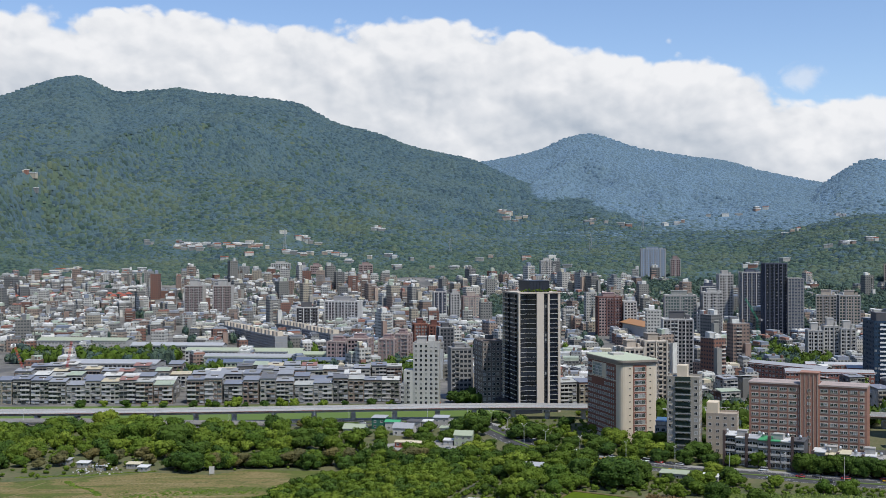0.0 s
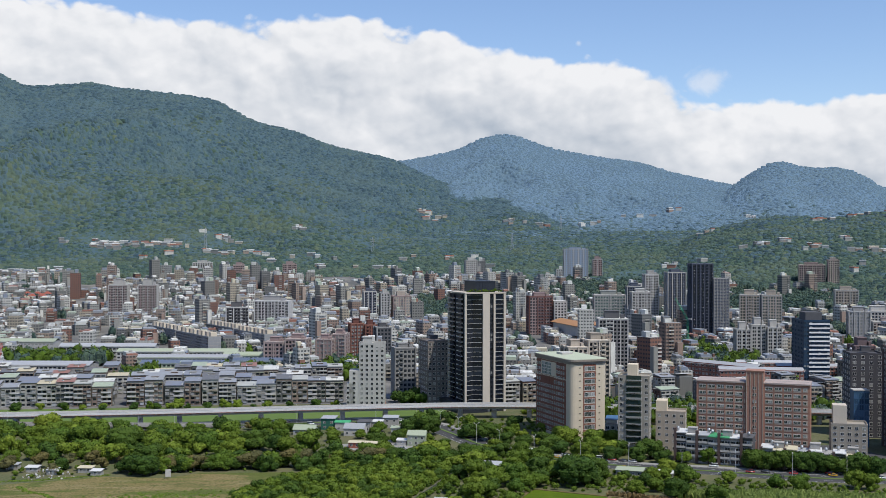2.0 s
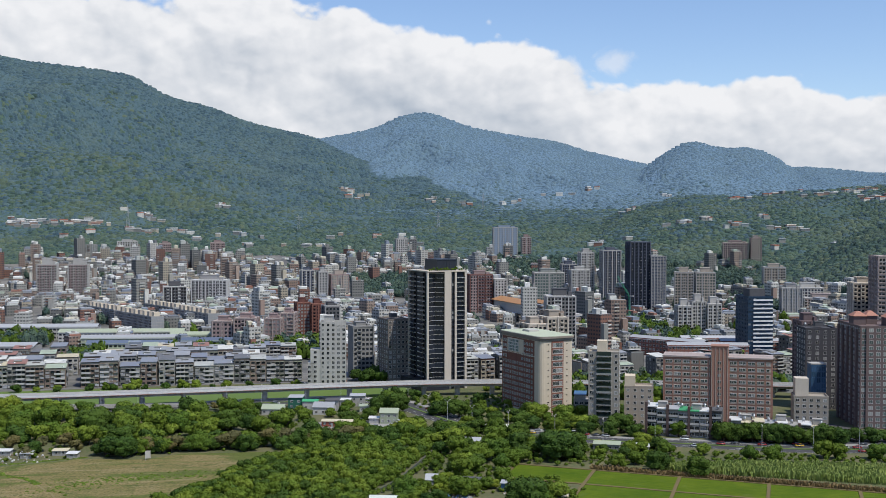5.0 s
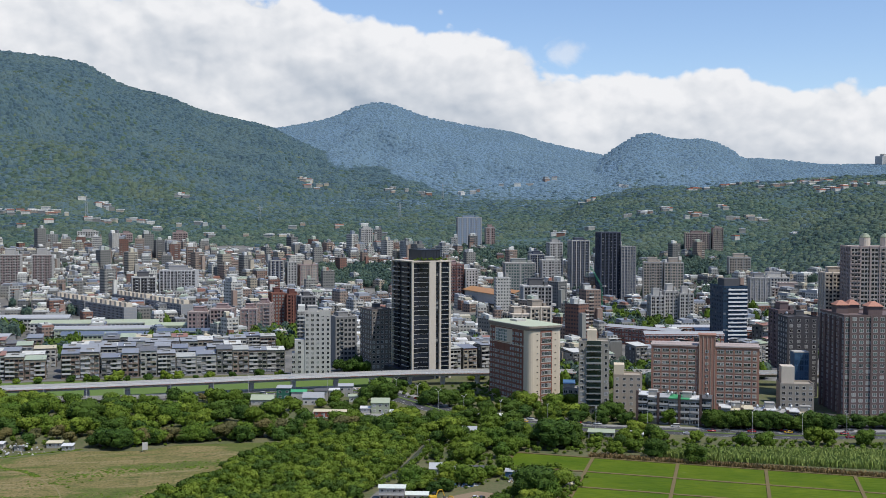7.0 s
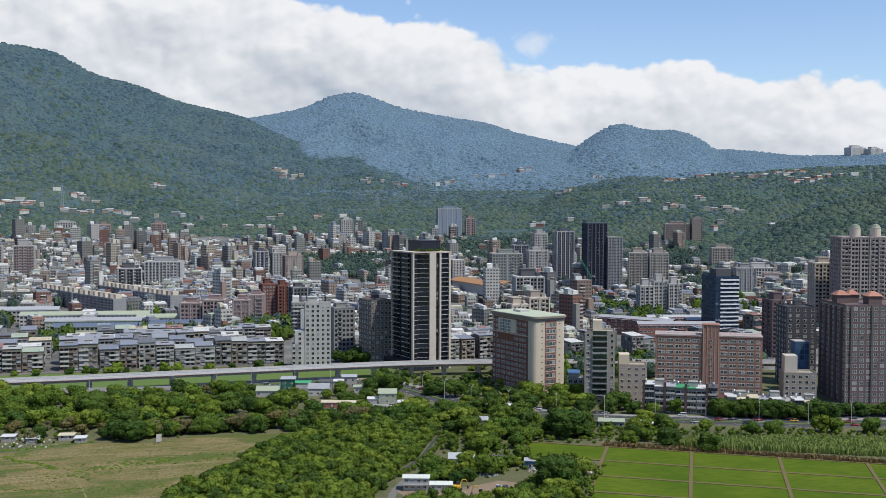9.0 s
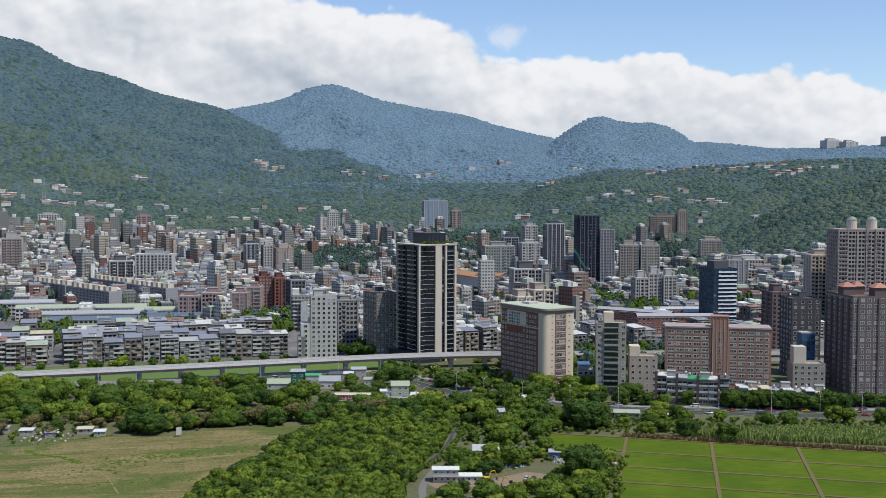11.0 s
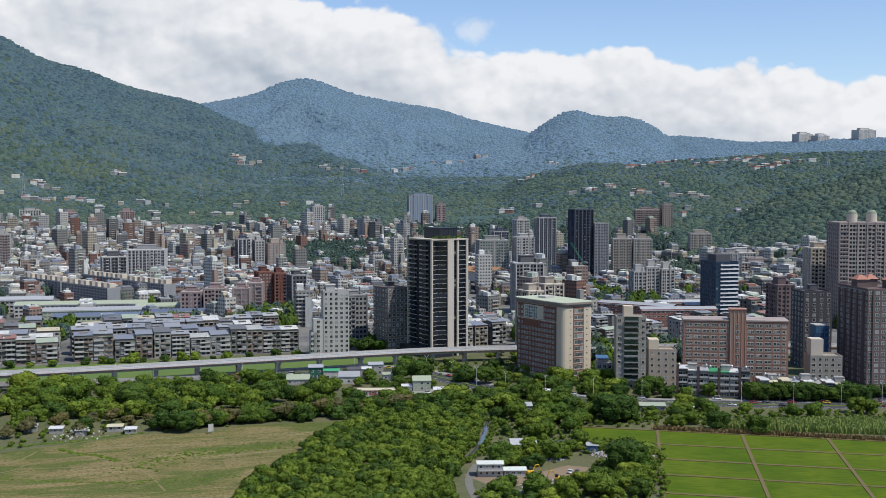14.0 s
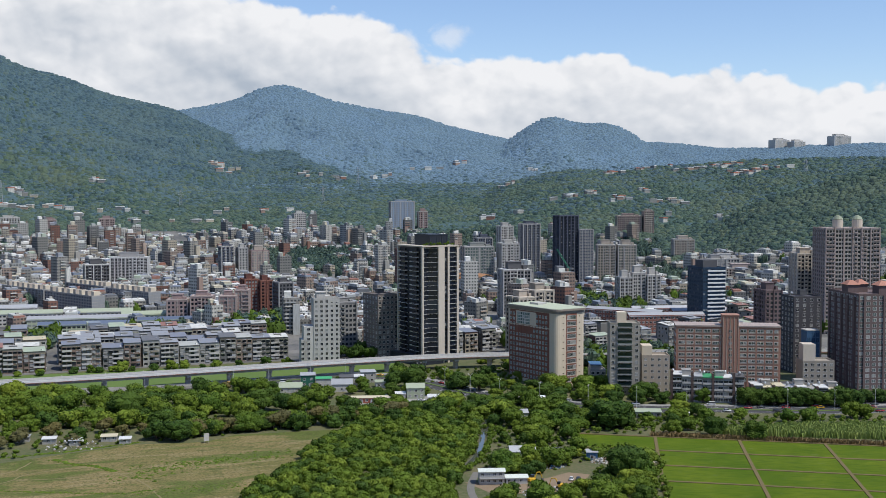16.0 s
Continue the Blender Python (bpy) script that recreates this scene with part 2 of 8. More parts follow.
def value_noise(x, y, k=0):
    ix, iy = np.floor(x), np.floor(y)
    fx, fy = x - ix, y - iy
    fx, fy = fx * fx * (3 - 2 * fx), fy * fy * (3 - 2 * fy)
    a, b = hash01(ix, iy, k), hash01(ix + 1, iy, k)
    c, d = hash01(ix, iy + 1, k), hash01(ix + 1, iy + 1, k)
    return (a + (b - a) * fx) * (1 - fy) + (c + (d - c) * fx) * fy


def fractal(x, y, octaves=4, k=0):
    total, amp, norm = 0.0, 1.0, 0.0
    for o in range(octaves):
        total, norm = total + amp * value_noise(x * 2 ** o, y * 2 ** o, k + o), norm + amp
        amp *= 0.5
    return total / norm


# ridges: range of the crest, range and height of the foot, steepness, and crest heights by azimuth (degrees from the hub)
RIDGES = [
    ("great_massif", 4050, 1560, 24, 1.45, [(-60, 420), (-30, 600), (-21, 631), (-19.4, 680), (-18.2, 713), (-17, 723), (-15.7, 665), (-14.7, 667), (-12.2, 689), (-11.3, 674),
        (-8.6, 660), (-6.3, 642), (-5.4, 604), (-4.3, 562), (-2.5, 538), (-1.3, 503), (0.1, 473), (2.6, 438), (3.5, 408), (5.2, 352), (6.9, 321), (8.6, 312), (9.8, 288), (12.1, 229), (15, 150), (20, 60), (60, 40)]),
    ("cloud_peak", 4800, 3300, 150, 1.2, [(-60, 200), (-5, 420), (2.6, 477), (4.5, 503), (6.2, 535), (6.9, 572), (7.7, 595), (8.9, 603), (9.9, 570), (11, 535),
        (12.7, 509), (14.2, 489), (15.6, 470), (17, 430), (18.4, 404), (20.7, 361), (26, 300), (60, 200)]),
    ("dome_hill", 4450, 3600, 150, 0.75, [(-60, 60), (15, 80), (17.2, 160), (18.1, 225), (19.2, 292), (20.2, 351), (21.2, 412), (22.3, 446), (23.2, 427), (23.7, 411), (25.1, 417), (26.2, 387),
        (27, 342), (28, 286), (30, 200), (60, 60)]),
    ("back_ridge", 4700, 3000, 120, 1.2, [(-60, 60), (22, 250), (26, 344), (27.4, 350), (28.8, 342), (30.2, 327), (31.3, 319), (33, 320), (37.4, 334), (60, 300)]),
    ("terrace_ridge", 2750, 1750, 42, 1.0, [(-60, 30), (14, 60), (16.5, 95), (18.2, 129), (19.1, 150), (21.1, 172), (22.6, 186), (25.2, 179), (27.5, 192), (29.7, 199), (33, 208), (36.9, 210), (60, 200)]),
    ("near_spur", 1700, 1080, 8, 0.9, [(-60, 0), (22, 0), (25.6, 41), (29, 72), (30.6, 100), (32.3, 118), (33.9, 131), (36.1, 152), (45, 190), (60, 190)]),
]
BASE = [(0, 0), (860, 0), (1100, 7), (1350, 13), (1500, 19), (1900, 50), (2300, 90), (3000, 150), (4900, 170)]


def land(x, y, rough=True, which=False):
    """Height of the land without its trees; with which, also the number of the ridge that it belongs to."""
    x, y = np.asarray(x, float), np.asarray(y, float)
    r = np.hypot(x - HUB[0], y - HUB[1])
    az = np.degrees(np.arctan2(x - HUB[0], y - HUB[1]))
    h = np.interp(r, [b[0] for b in BASE], [b[1] for b in BASE])
    h = np.where(np.abs(az - 10) > 75, 0.0, h)
    owner = np.full(h.shape, -1)
    for i, (_, rc, rf, zf, power, crest) in enumerate(RIDGES):
        top = sum(np.interp(az + o, [c[0] for c in crest], [c[1] for c in crest]) for o in (-0.45, -0.15, 0.15, 0.45)) / 4
        s = np.clip((r - rf) / (rc - rf), 0, 1)
        gully = 0.0
        if rough:
            wx, wy = fractal(x / 700 + i * 7, y / 700, 3, 11 + i), fractal(x / 700, y / 700 + i * 5, 3, 17 + i)
            gul = 1 - np.abs(2 * fractal(x / 620 + wx * 1.3, y / 1100 + wy * 1.3 + i, 4, 31 + i) - 1)
            gully = (gul - 0.78) * (top - zf) * (0.44, 0.42, 0.25, 0.30, 0.38, 0.30)[i] * np.clip(np.sin(np.pi * s), 0, 1) ** 1.1
        up = zf + (top - zf) * s ** power + gully
        down = top - (r - rc) * 0.55
        hi = np.where(r > rc, down, up)
        hi = np.where(s <= 0, -50, hi)
        owner = np.where(hi > h, i, owner)
        h = np.maximum(h, hi)
    return (h, owner) if which else h


def wooded(x, y, z):
    """Where the forest stands: the slopes above the town."""
    r = np.hypot(x - HUB[0], y - HUB[1])
    az = np.degrees(np.arctan2(x - HUB[0], y - HUB[1]))
    edge = 1810 + 130 * fractal(az * 0.8, r / 400, 3, 91) - 9 * np.clip(az - 12, 0, 16)
    spur = (az > 26) & (az < 60) & (r > 1330 - 9 * (az - 26) + 60 * fractal(x / 60, y / 60, 2, 5))
    return (r > edge) | spur


fine_az = np.arange(-31, 47, 0.14)
az_all = np.radians(np.concatenate([np.arange(-180, -31, 6.0), fine_az, np.arange(47, 180, 6.0)]))
r_all = np.concatenate([[0.01], np.geomspace(30, 860, 34), np.arange(880, 1260, 20.0), 1260 + np.cumsum(np.linspace(11.0, 19.0, 250))])
r_all = r_all[r_all < 4905]
RR, AA = np.meshgrid(r_all, az_all, indexing="ij")
GX, GY = HUB[0] + RR * np.sin(AA), HUB[1] + RR * np.cos(AA)
GZ, OWNER = land(GX, GY, True, True)
WOOD = wooded(GX, GY, GZ)
nr, na = GX.shape
verts = np.stack([GX, GY, GZ], -1).reshape(-1, 3)
idx = np.arange(nr * na).reshape(nr, na)
nxt = np.roll(idx, -1, axis=1)
quads = np.stack([idx[:-1], nxt[:-1], nxt[1:], idx[1:]], -1)[:, :, ::-1].reshape(-1, 4)


def mesh_from_arrays(name, verts, faces, mats=(), index=None, smooth=False):
    """A mesh from arrays of corners and of faces that all have the same number of corners."""
    me = bpy.data.meshes.new(name)
    n, k = faces.shape
    me.vertices.add(len(verts))
    me.vertices.foreach_set("co", np.ascontiguousarray(verts, np.float32).ravel())
    me.loops.add(n * k)
    me.loops.foreach_set("vertex_index", np.ascontiguousarray(faces, np.int32).ravel())
    me.polygons.add(n)
    me.polygons.foreach_set("loop_start", np.arange(0, n * k, k, dtype=np.int32))
    me.polygons.foreach_set("loop_total", np.full(n, k, np.int32))
    if index is not None:
        me.polygons.foreach_set("material_index", np.ascontiguousarray(index, np.int32))
    me.polygons.foreach_set("use_smooth", np.full(n, smooth, bool))
    for m in mats:
        me.materials.append(m)
    me.update(calc_edges=True)
    return me


def scrub_build(nt, b):
    p = place(nt)
    n1, n2 = noise_tex(nt, p, 0.035, 5, 0.6), noise_tex(nt, p, 0.5, 4, 0.6)
    c = mix_col(nt, ramp(nt, n1, [(0.35, 0.0), (0.65, 1.0)]), (0.055, 0.085, 0.025), (0.12, 0.12, 0.055))
    c = mix_col(nt, ramp(nt, n2, [(0.4, 0.0), (0.7, 0.7)]), c, (0.16, 0.13, 0.08))
    bump(nt, b, n2, 0.6, 0.4)
    return c


def town_build(nt, b):
    p = place(nt)
    n1, n2 = noise_tex(nt, p, 0.03, 4, 0.6), noise_tex(nt, p, 0.3, 4, 0.6)
    c = mix_col(nt, ramp(nt, n1, [(0.4, 0.0), (0.6, 1.0)]), (0.10, 0.10, 0.10), (0.20, 0.19, 0.175))
    c = mix_col(nt, ramp(nt, n2, [(0.55, 0.0), (0.7, 0.6)]), c, (0.05, 0.075, 0.03))
    return c


# three belts of forest, from the town's edge to the far mountains: four tints from dark to dry, bluer with distance to
# paint haze, and a blue sheen weight for the same haze
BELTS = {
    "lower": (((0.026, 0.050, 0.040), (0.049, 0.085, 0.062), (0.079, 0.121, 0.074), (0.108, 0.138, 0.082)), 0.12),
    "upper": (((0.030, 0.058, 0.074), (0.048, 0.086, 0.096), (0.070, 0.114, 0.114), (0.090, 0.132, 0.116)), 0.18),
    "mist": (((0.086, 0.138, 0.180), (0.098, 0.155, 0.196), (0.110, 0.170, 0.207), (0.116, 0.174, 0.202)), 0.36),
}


def forest(name, belt, floor=False):
    """Crowns of a mixed forest, or the underwood between them: a tint for each tree, drier stands in broad patches,
    painted shade between the twigs, a blue sheen that stands for haze.
    """
    greens, haze_sheen = BELTS[belt]
    def build(nt, b):
        p = place(nt)
        isl = nt.nodes.new("ShaderNodeNewGeometry").outputs["Random Per Island"]
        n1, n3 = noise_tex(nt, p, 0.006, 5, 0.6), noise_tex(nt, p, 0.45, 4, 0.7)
        if floor:
            isl = ramp(nt, noise_tex(nt, p, 0.09, 4, 0.7), [(0.3, 0.0), (0.7, 1.0)])
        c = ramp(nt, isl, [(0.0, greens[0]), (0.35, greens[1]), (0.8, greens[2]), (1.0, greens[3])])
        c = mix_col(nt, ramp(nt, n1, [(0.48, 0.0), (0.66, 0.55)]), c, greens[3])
        # dark specks painted as shade between twigs, fainter in the hazed belts
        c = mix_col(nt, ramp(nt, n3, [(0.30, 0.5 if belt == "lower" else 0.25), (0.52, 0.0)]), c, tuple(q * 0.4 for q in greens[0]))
        b.inputs["Sheen Weight"].default_value, b.inputs["Sheen Roughness"].default_value = haze_sheen, 0.6
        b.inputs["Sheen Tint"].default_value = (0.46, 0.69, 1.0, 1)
        bump(nt, b, n3, 0.8 if belt != "mist" else 0.35, 2.0)
        return c
    return material(name, build, 0.8, 0.0, 0.12)


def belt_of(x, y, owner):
    """0, 1, 2: lower forest, upper forest, far forest in full painted haze, by distance, with ragged limits."""
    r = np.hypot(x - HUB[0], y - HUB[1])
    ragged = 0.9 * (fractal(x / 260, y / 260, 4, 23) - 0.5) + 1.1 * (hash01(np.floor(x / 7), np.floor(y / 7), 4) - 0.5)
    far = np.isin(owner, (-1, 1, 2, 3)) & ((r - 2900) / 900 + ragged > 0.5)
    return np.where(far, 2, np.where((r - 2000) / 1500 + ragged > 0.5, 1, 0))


SCRUB = material("rough_grass_and_scrub", scrub_build, 0.95)
TOWN_GROUND = material("asphalt_lots_and_yards", town_build, 0.9)
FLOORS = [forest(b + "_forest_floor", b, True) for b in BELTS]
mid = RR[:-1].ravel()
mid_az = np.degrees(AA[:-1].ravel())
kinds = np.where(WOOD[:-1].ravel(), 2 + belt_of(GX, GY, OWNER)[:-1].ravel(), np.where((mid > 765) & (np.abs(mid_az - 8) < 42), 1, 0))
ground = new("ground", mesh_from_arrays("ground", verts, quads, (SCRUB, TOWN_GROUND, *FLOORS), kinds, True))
tagged(ground, "river plain rising to forested green mountains", "ground", kind="structure")

# ---- tools for building things ----
def crown_arrays(seed, clumps=12, leaves=104, leaf=0.043, flat=0.8, core=(6, 4)):
    """Corners and four-cornered faces of a crown about one metre in radius, its foot at z = 0: lumps, and many small leaf clusters over them."""
    r = np.random.RandomState(seed)
    vs, fs = [], []
    centres = [np.array([0, 0, 0.75 * flat + 0.1])]
    for k in range(clumps - 1):
        a, e = 2 * np.pi * (k + r.rand() * 0.6) / (clumps - 1) * 2.0, r.uniform(-0.75, 0.8)
        rad = r.uniform(0.42, 0.62)
        centres.append(np.array([rad * np.cos(a) * np.cos(e), rad * np.sin(a) * np.cos(e), (0.72 + 0.62 * np.sin(e)) * flat]))
    n = 0
    for k, c in enumerate(centres):
        size = (r.uniform(0.34, 0.48) if clumps < 20 else r.uniform(0.22, 0.36)) if k else 0.55
        nu, nv = core
        th = np.linspace(0, 2 * np.pi, nu, endpoint=False)
        ph = np.linspace(-1.45, 1.45, nv)
        P, T = np.meshgrid(ph, th, indexing="ij")
        wob = 1 + 0.16 * (r.rand(nv, nu) - 0.5) * 2
        g = np.stack([np.cos(P) * np.cos(T) * wob, np.cos(P) * np.sin(T) * wob, np.sin(P) * flat * wob], -1) * size * 0.9 + c
        vs.append(g.reshape(-1, 3))
        i = np.arange(nu * nv).reshape(nv, nu)
        j = np.roll(i, -1, 1)
        fs.append(np.stack([i[:-1], j[:-1], j[1:], i[1:]], -1).reshape(-1, 4) + n)
        n += nu * nv
        d = r.normal(size=(leaves, 3))
        d[:, 2] = np.abs(d[:, 2]) * 0.9 - 0.25
        d /= np.linalg.norm(d, axis=1)[:, None]
        p = c + d * size * np.array([1, 1, flat]) * r.uniform(0.86, 1.12, (leaves, 1))
        nrm = d + r.normal(size=(leaves, 3)) * 0.45
        nrm /= np.linalg.norm(nrm, axis=1)[:, None]
        t = np.cross(nrm, r.normal(size=(leaves, 3)))
        t /= np.linalg.norm(t, axis=1)[:, None]
        b = np.cross(nrm, t)
        s = leaf * r.uniform(0.7, 1.5, (leaves, 1))
        q = np.stack([p - t * s - b * s * 0.7, p + t * s - b * s * 0.5, p + t * s * 0.8 + b * s * 0.9, p - t * s * 0.7 + b * s * 0.7], 1)
        vs.append(q.reshape(-1, 3))
        fs.append(np.arange(leaves * 4).reshape(-1, 4) + n)
        n += leaves * 4
    return np.concatenate(vs), np.concatenate(fs)


def part(name, bm, mat, parent, label="", smooth=False, local=None):
    """Links a bmesh as one mesh object under a thing or under a part. mat: one material or several, for the faces' indices."""
    me = bpy.data.meshes.new(name)
    bm.to_mesh(me)
    bm.free()
    for m in (mat if isinstance(mat, (list, tuple)) else (mat,)):
        me.materials.append(m)
    if smooth:
        me.polygons.foreach_set("use_smooth", np.ones(len(me.polygons), bool))
    ob = new(name, me)
    ob.parent = parent
    if local is not None:
        ob.matrix_basis = local
    if label:
        ob["label"] = label
    return ob


def again(name, ob_or_mesh, parent, local):
    """One more piece on a mesh that is there already."""
    ob = new(name, ob_or_mesh if isinstance(ob_or_mesh, bpy.types.Mesh) else ob_or_mesh.data)
    ob.parent = parent
    ob.matrix_basis = local
    return ob


def box(bm, x0, x1, y0, y1, z0, z1, mi=0, bevel=0.0):
    v = [bm.verts.new(c) for c in ((x0, y0, z0), (x1, y0, z0), (x1, y1, z0), (x0, y1, z0), (x0, y0, z1), (x1, y0, z1), (x1, y1, z1), (x0, y1, z1))]
    fs = []
    for q in ((0, 3, 2, 1), (4, 5, 6, 7), (0, 1, 5, 4), (1, 2, 6, 5), (2, 3, 7, 6), (3, 0, 4, 7)):
        f = bm.faces.new([v[i] for i in q])
        f.material_index = mi
        fs.append(f)
    if bevel:
        es = {e for f in fs for e in f.edges}
        bmesh.ops.bevel(bm, geom=list(es), offset=bevel, segments=1, affect="EDGES", profile=0.5)
    return fs


def prism(bm, outline, z0, z1, mi=0):
    """Upright prism over an outline that runs anticlockwise."""
    lo = [bm.verts.new((x, y, z0)) for x, y in outline]
    hi = [bm.verts.new((x, y, z1)) for x, y in outline]
    n = len(outline)
    faces = [bm.faces.new(lo[::-1]), bm.faces.new(hi)]
    for i in range(n):
        faces.append(bm.faces.new((lo[i], lo[(i + 1) % n], hi[(i + 1) % n], hi[i])))
    for f in faces:
        f.material_index = mi


def cylinder(bm, x, y, z0, z1, r0, r1=None, n=10, mi=0):
    r1 = r0 if r1 is None else r1
    lo = [bm.verts.new((x + r0 * math.cos(2 * math.pi * i / n), y + r0 * math.sin(2 * math.pi * i / n), z0)) for i in range(n)]
    hi = [bm.verts.new((x + r1 * math.cos(2 * math.pi * i / n), y + r1 * math.sin(2 * math.pi * i / n), z1)) for i in range(n)]
    fs = [bm.faces.new(lo[::-1]), bm.faces.new(hi)] + [bm.faces.new((lo[i], lo[(i + 1) % n], hi[(i + 1) % n], hi[i])) for i in range(n)]
    for f in fs:
        f.material_index = mi


def beam(bm, a, b, r, n=6, mi=0):
    """A straight round bar from a to b."""
    a, b = Vector(a), Vector(b)
    q = (b - a).to_track_quat("Z", "Y").to_matrix()
    ring = [q @ Vector((r * math.cos(2 * math.pi * i / n), r * math.sin(2 * math.pi * i / n), 0)) for i in range(n)]
    lo, hi = [bm.verts.new(a + v) for v in ring], [bm.verts.new(b + v) for v in ring]
    fs = [bm.faces.new(lo[::-1]), bm.faces.new(hi)] + [bm.faces.new((lo[i], lo[(i + 1) % n], hi[(i + 1) % n], hi[i])) for i in range(n)]
    for f in fs:
        f.material_index = mi


def gable(bm, x0, x1, y0, y1, z0, z1, eave=0.4, thick=0.15, mi=0):
    """A pitched roof over a rectangle, its ridge along x."""
    ym = (y0 + y1) / 2
    for ya, yb in ((y0 - eave, ym), (y1 + eave, ym)):
        zs = (z0 - eave * (z1 - z0) / (ym - y0), z1)
        lo = [bm.verts.new(c) for c in ((x0 - eave, ya, zs[0]), (x1 + eave, ya, zs[0]), (x1 + eave, yb, zs[1]), (x0 - eave, yb, zs[1]))]
        hi = [bm.verts.new(v.co + Vector((0, 0, thick))) for v in lo]
        fs = [bm.faces.new(lo), bm.faces.new(hi[::-1])]
        for i in range(4):
            fs.append(bm.faces.new((lo[i], hi[i], hi[(i + 1) % 4], lo[(i + 1) % 4])))
        for f in fs:
            f.material_index = mi
    bmesh.ops.recalc_face_normals(bm, faces=bm.faces[:])


def thing(name, label, category, x, y, z=0.0, turn=0.0, group="", kind=""):
    ob = new(name)
    ob.empty_display_size = 0.5
    ob.matrix_basis = pose(x, y, z, 0, 0, turn)
    return tagged(ob, label, category, group, kind)


PIECES = {}


def window_mesh(w, h, glass, frame, bars=1, proud=0.10):
    """A window in one shell: frame and bars proud of the wall, panes set back, its middle at the origin, facing -y."""
    key = (round(w, 2), round(h, 2), glass.name, frame.name, bars)
    if key not in PIECES:
        t, bar = min(0.12, w * 0.1), 0.08
        xs = [-w / 2 - t, -w / 2]
        for i in range(bars):
            x = -w / 2 + w * (i + 1) / (bars + 1)
            xs += [x - bar / 2, x + bar / 2]
        xs += [w / 2, w / 2 + t]
        zs = [-h / 2 - t, -h / 2, h / 2, h / 2 + t]
        bm = bmesh.new()
        g = [[bm.verts.new((x, -proud, z)) for x in xs] for z in zs]
        for j in range(3):
            for i in range(len(xs) - 1):
                if j == 1 and i % 2 == 1:
                    back = [bm.verts.new((v.co.x, -0.02, v.co.z)) for v in (g[1][i], g[1][i + 1], g[2][i + 1], g[2][i])]
                    rim = [g[1][i], g[1][i + 1], g[2][i + 1], g[2][i]]
                    bm.faces.new(back).material_index = 0
                    for k in range(4):
                        bm.faces.new((rim[k], rim[(k + 1) % 4], back[(k + 1) % 4], back[k])).material_index = 1
                else:
                    bm.faces.new((g[j][i], g[j][i + 1], g[j + 1][i + 1], g[j + 1][i])).material_index = 1
        edge = [g[0][i] for i in range(len(xs))] + [g[1][-1], g[2][-1]] + g[3][::-1] + [g[2][0], g[1][0]]
        wall = [bm.verts.new((v.co.x, 0.02, v.co.z)) for v in edge]
        for k in range(len(edge)):
            bm.faces.new((edge[k], wall[k], wall[(k + 1) % len(edge)], edge[(k + 1) % len(edge)])).material_index = 1
        bmesh.ops.recalc_face_normals(bm, faces=bm.faces[:])
        me = bpy.data.meshes.new("window")
        bm.to_mesh(me)
        bm.free()
        me.materials.append(glass)
        me.materials.append(frame)
        PIECES[key] = me
    return PIECES[key]


def side(face, w, d):
    """Pose of a wall's lower left corner as one stands before it, for a body of w by d round its base's middle."""
    return {"front": pose(-w / 2, -d / 2, 0), "left": pose(-w / 2, d / 2, 0, 0, 0, -90), "right": pose(w / 2, -d / 2, 0, 0, 0, 90), "back": pose(w / 2, d / 2, 0, 0, 0, 180)}[face]


def windows(parent, face, w, d, cols, rows, z0, dz, ww, wh, glass, frame, x0=0.0, x1=None, bars=1, skip=None, out=0.0):
    """Rows of windows on a wall, each an object on one mesh."""
    length = w if face in ("front", "back") else d
    x1 = length if x1 is None else x1
    me = window_mesh(ww, wh, glass, frame, bars)
    m = side(face, w, d)
    for r in range(rows):
        for c in range(cols):
            if skip and skip(c, r):
                continue
            again("window", me, parent, m @ pose(x0 + (x1 - x0) * (c + 0.5) / cols, -out, z0 + r * dz))


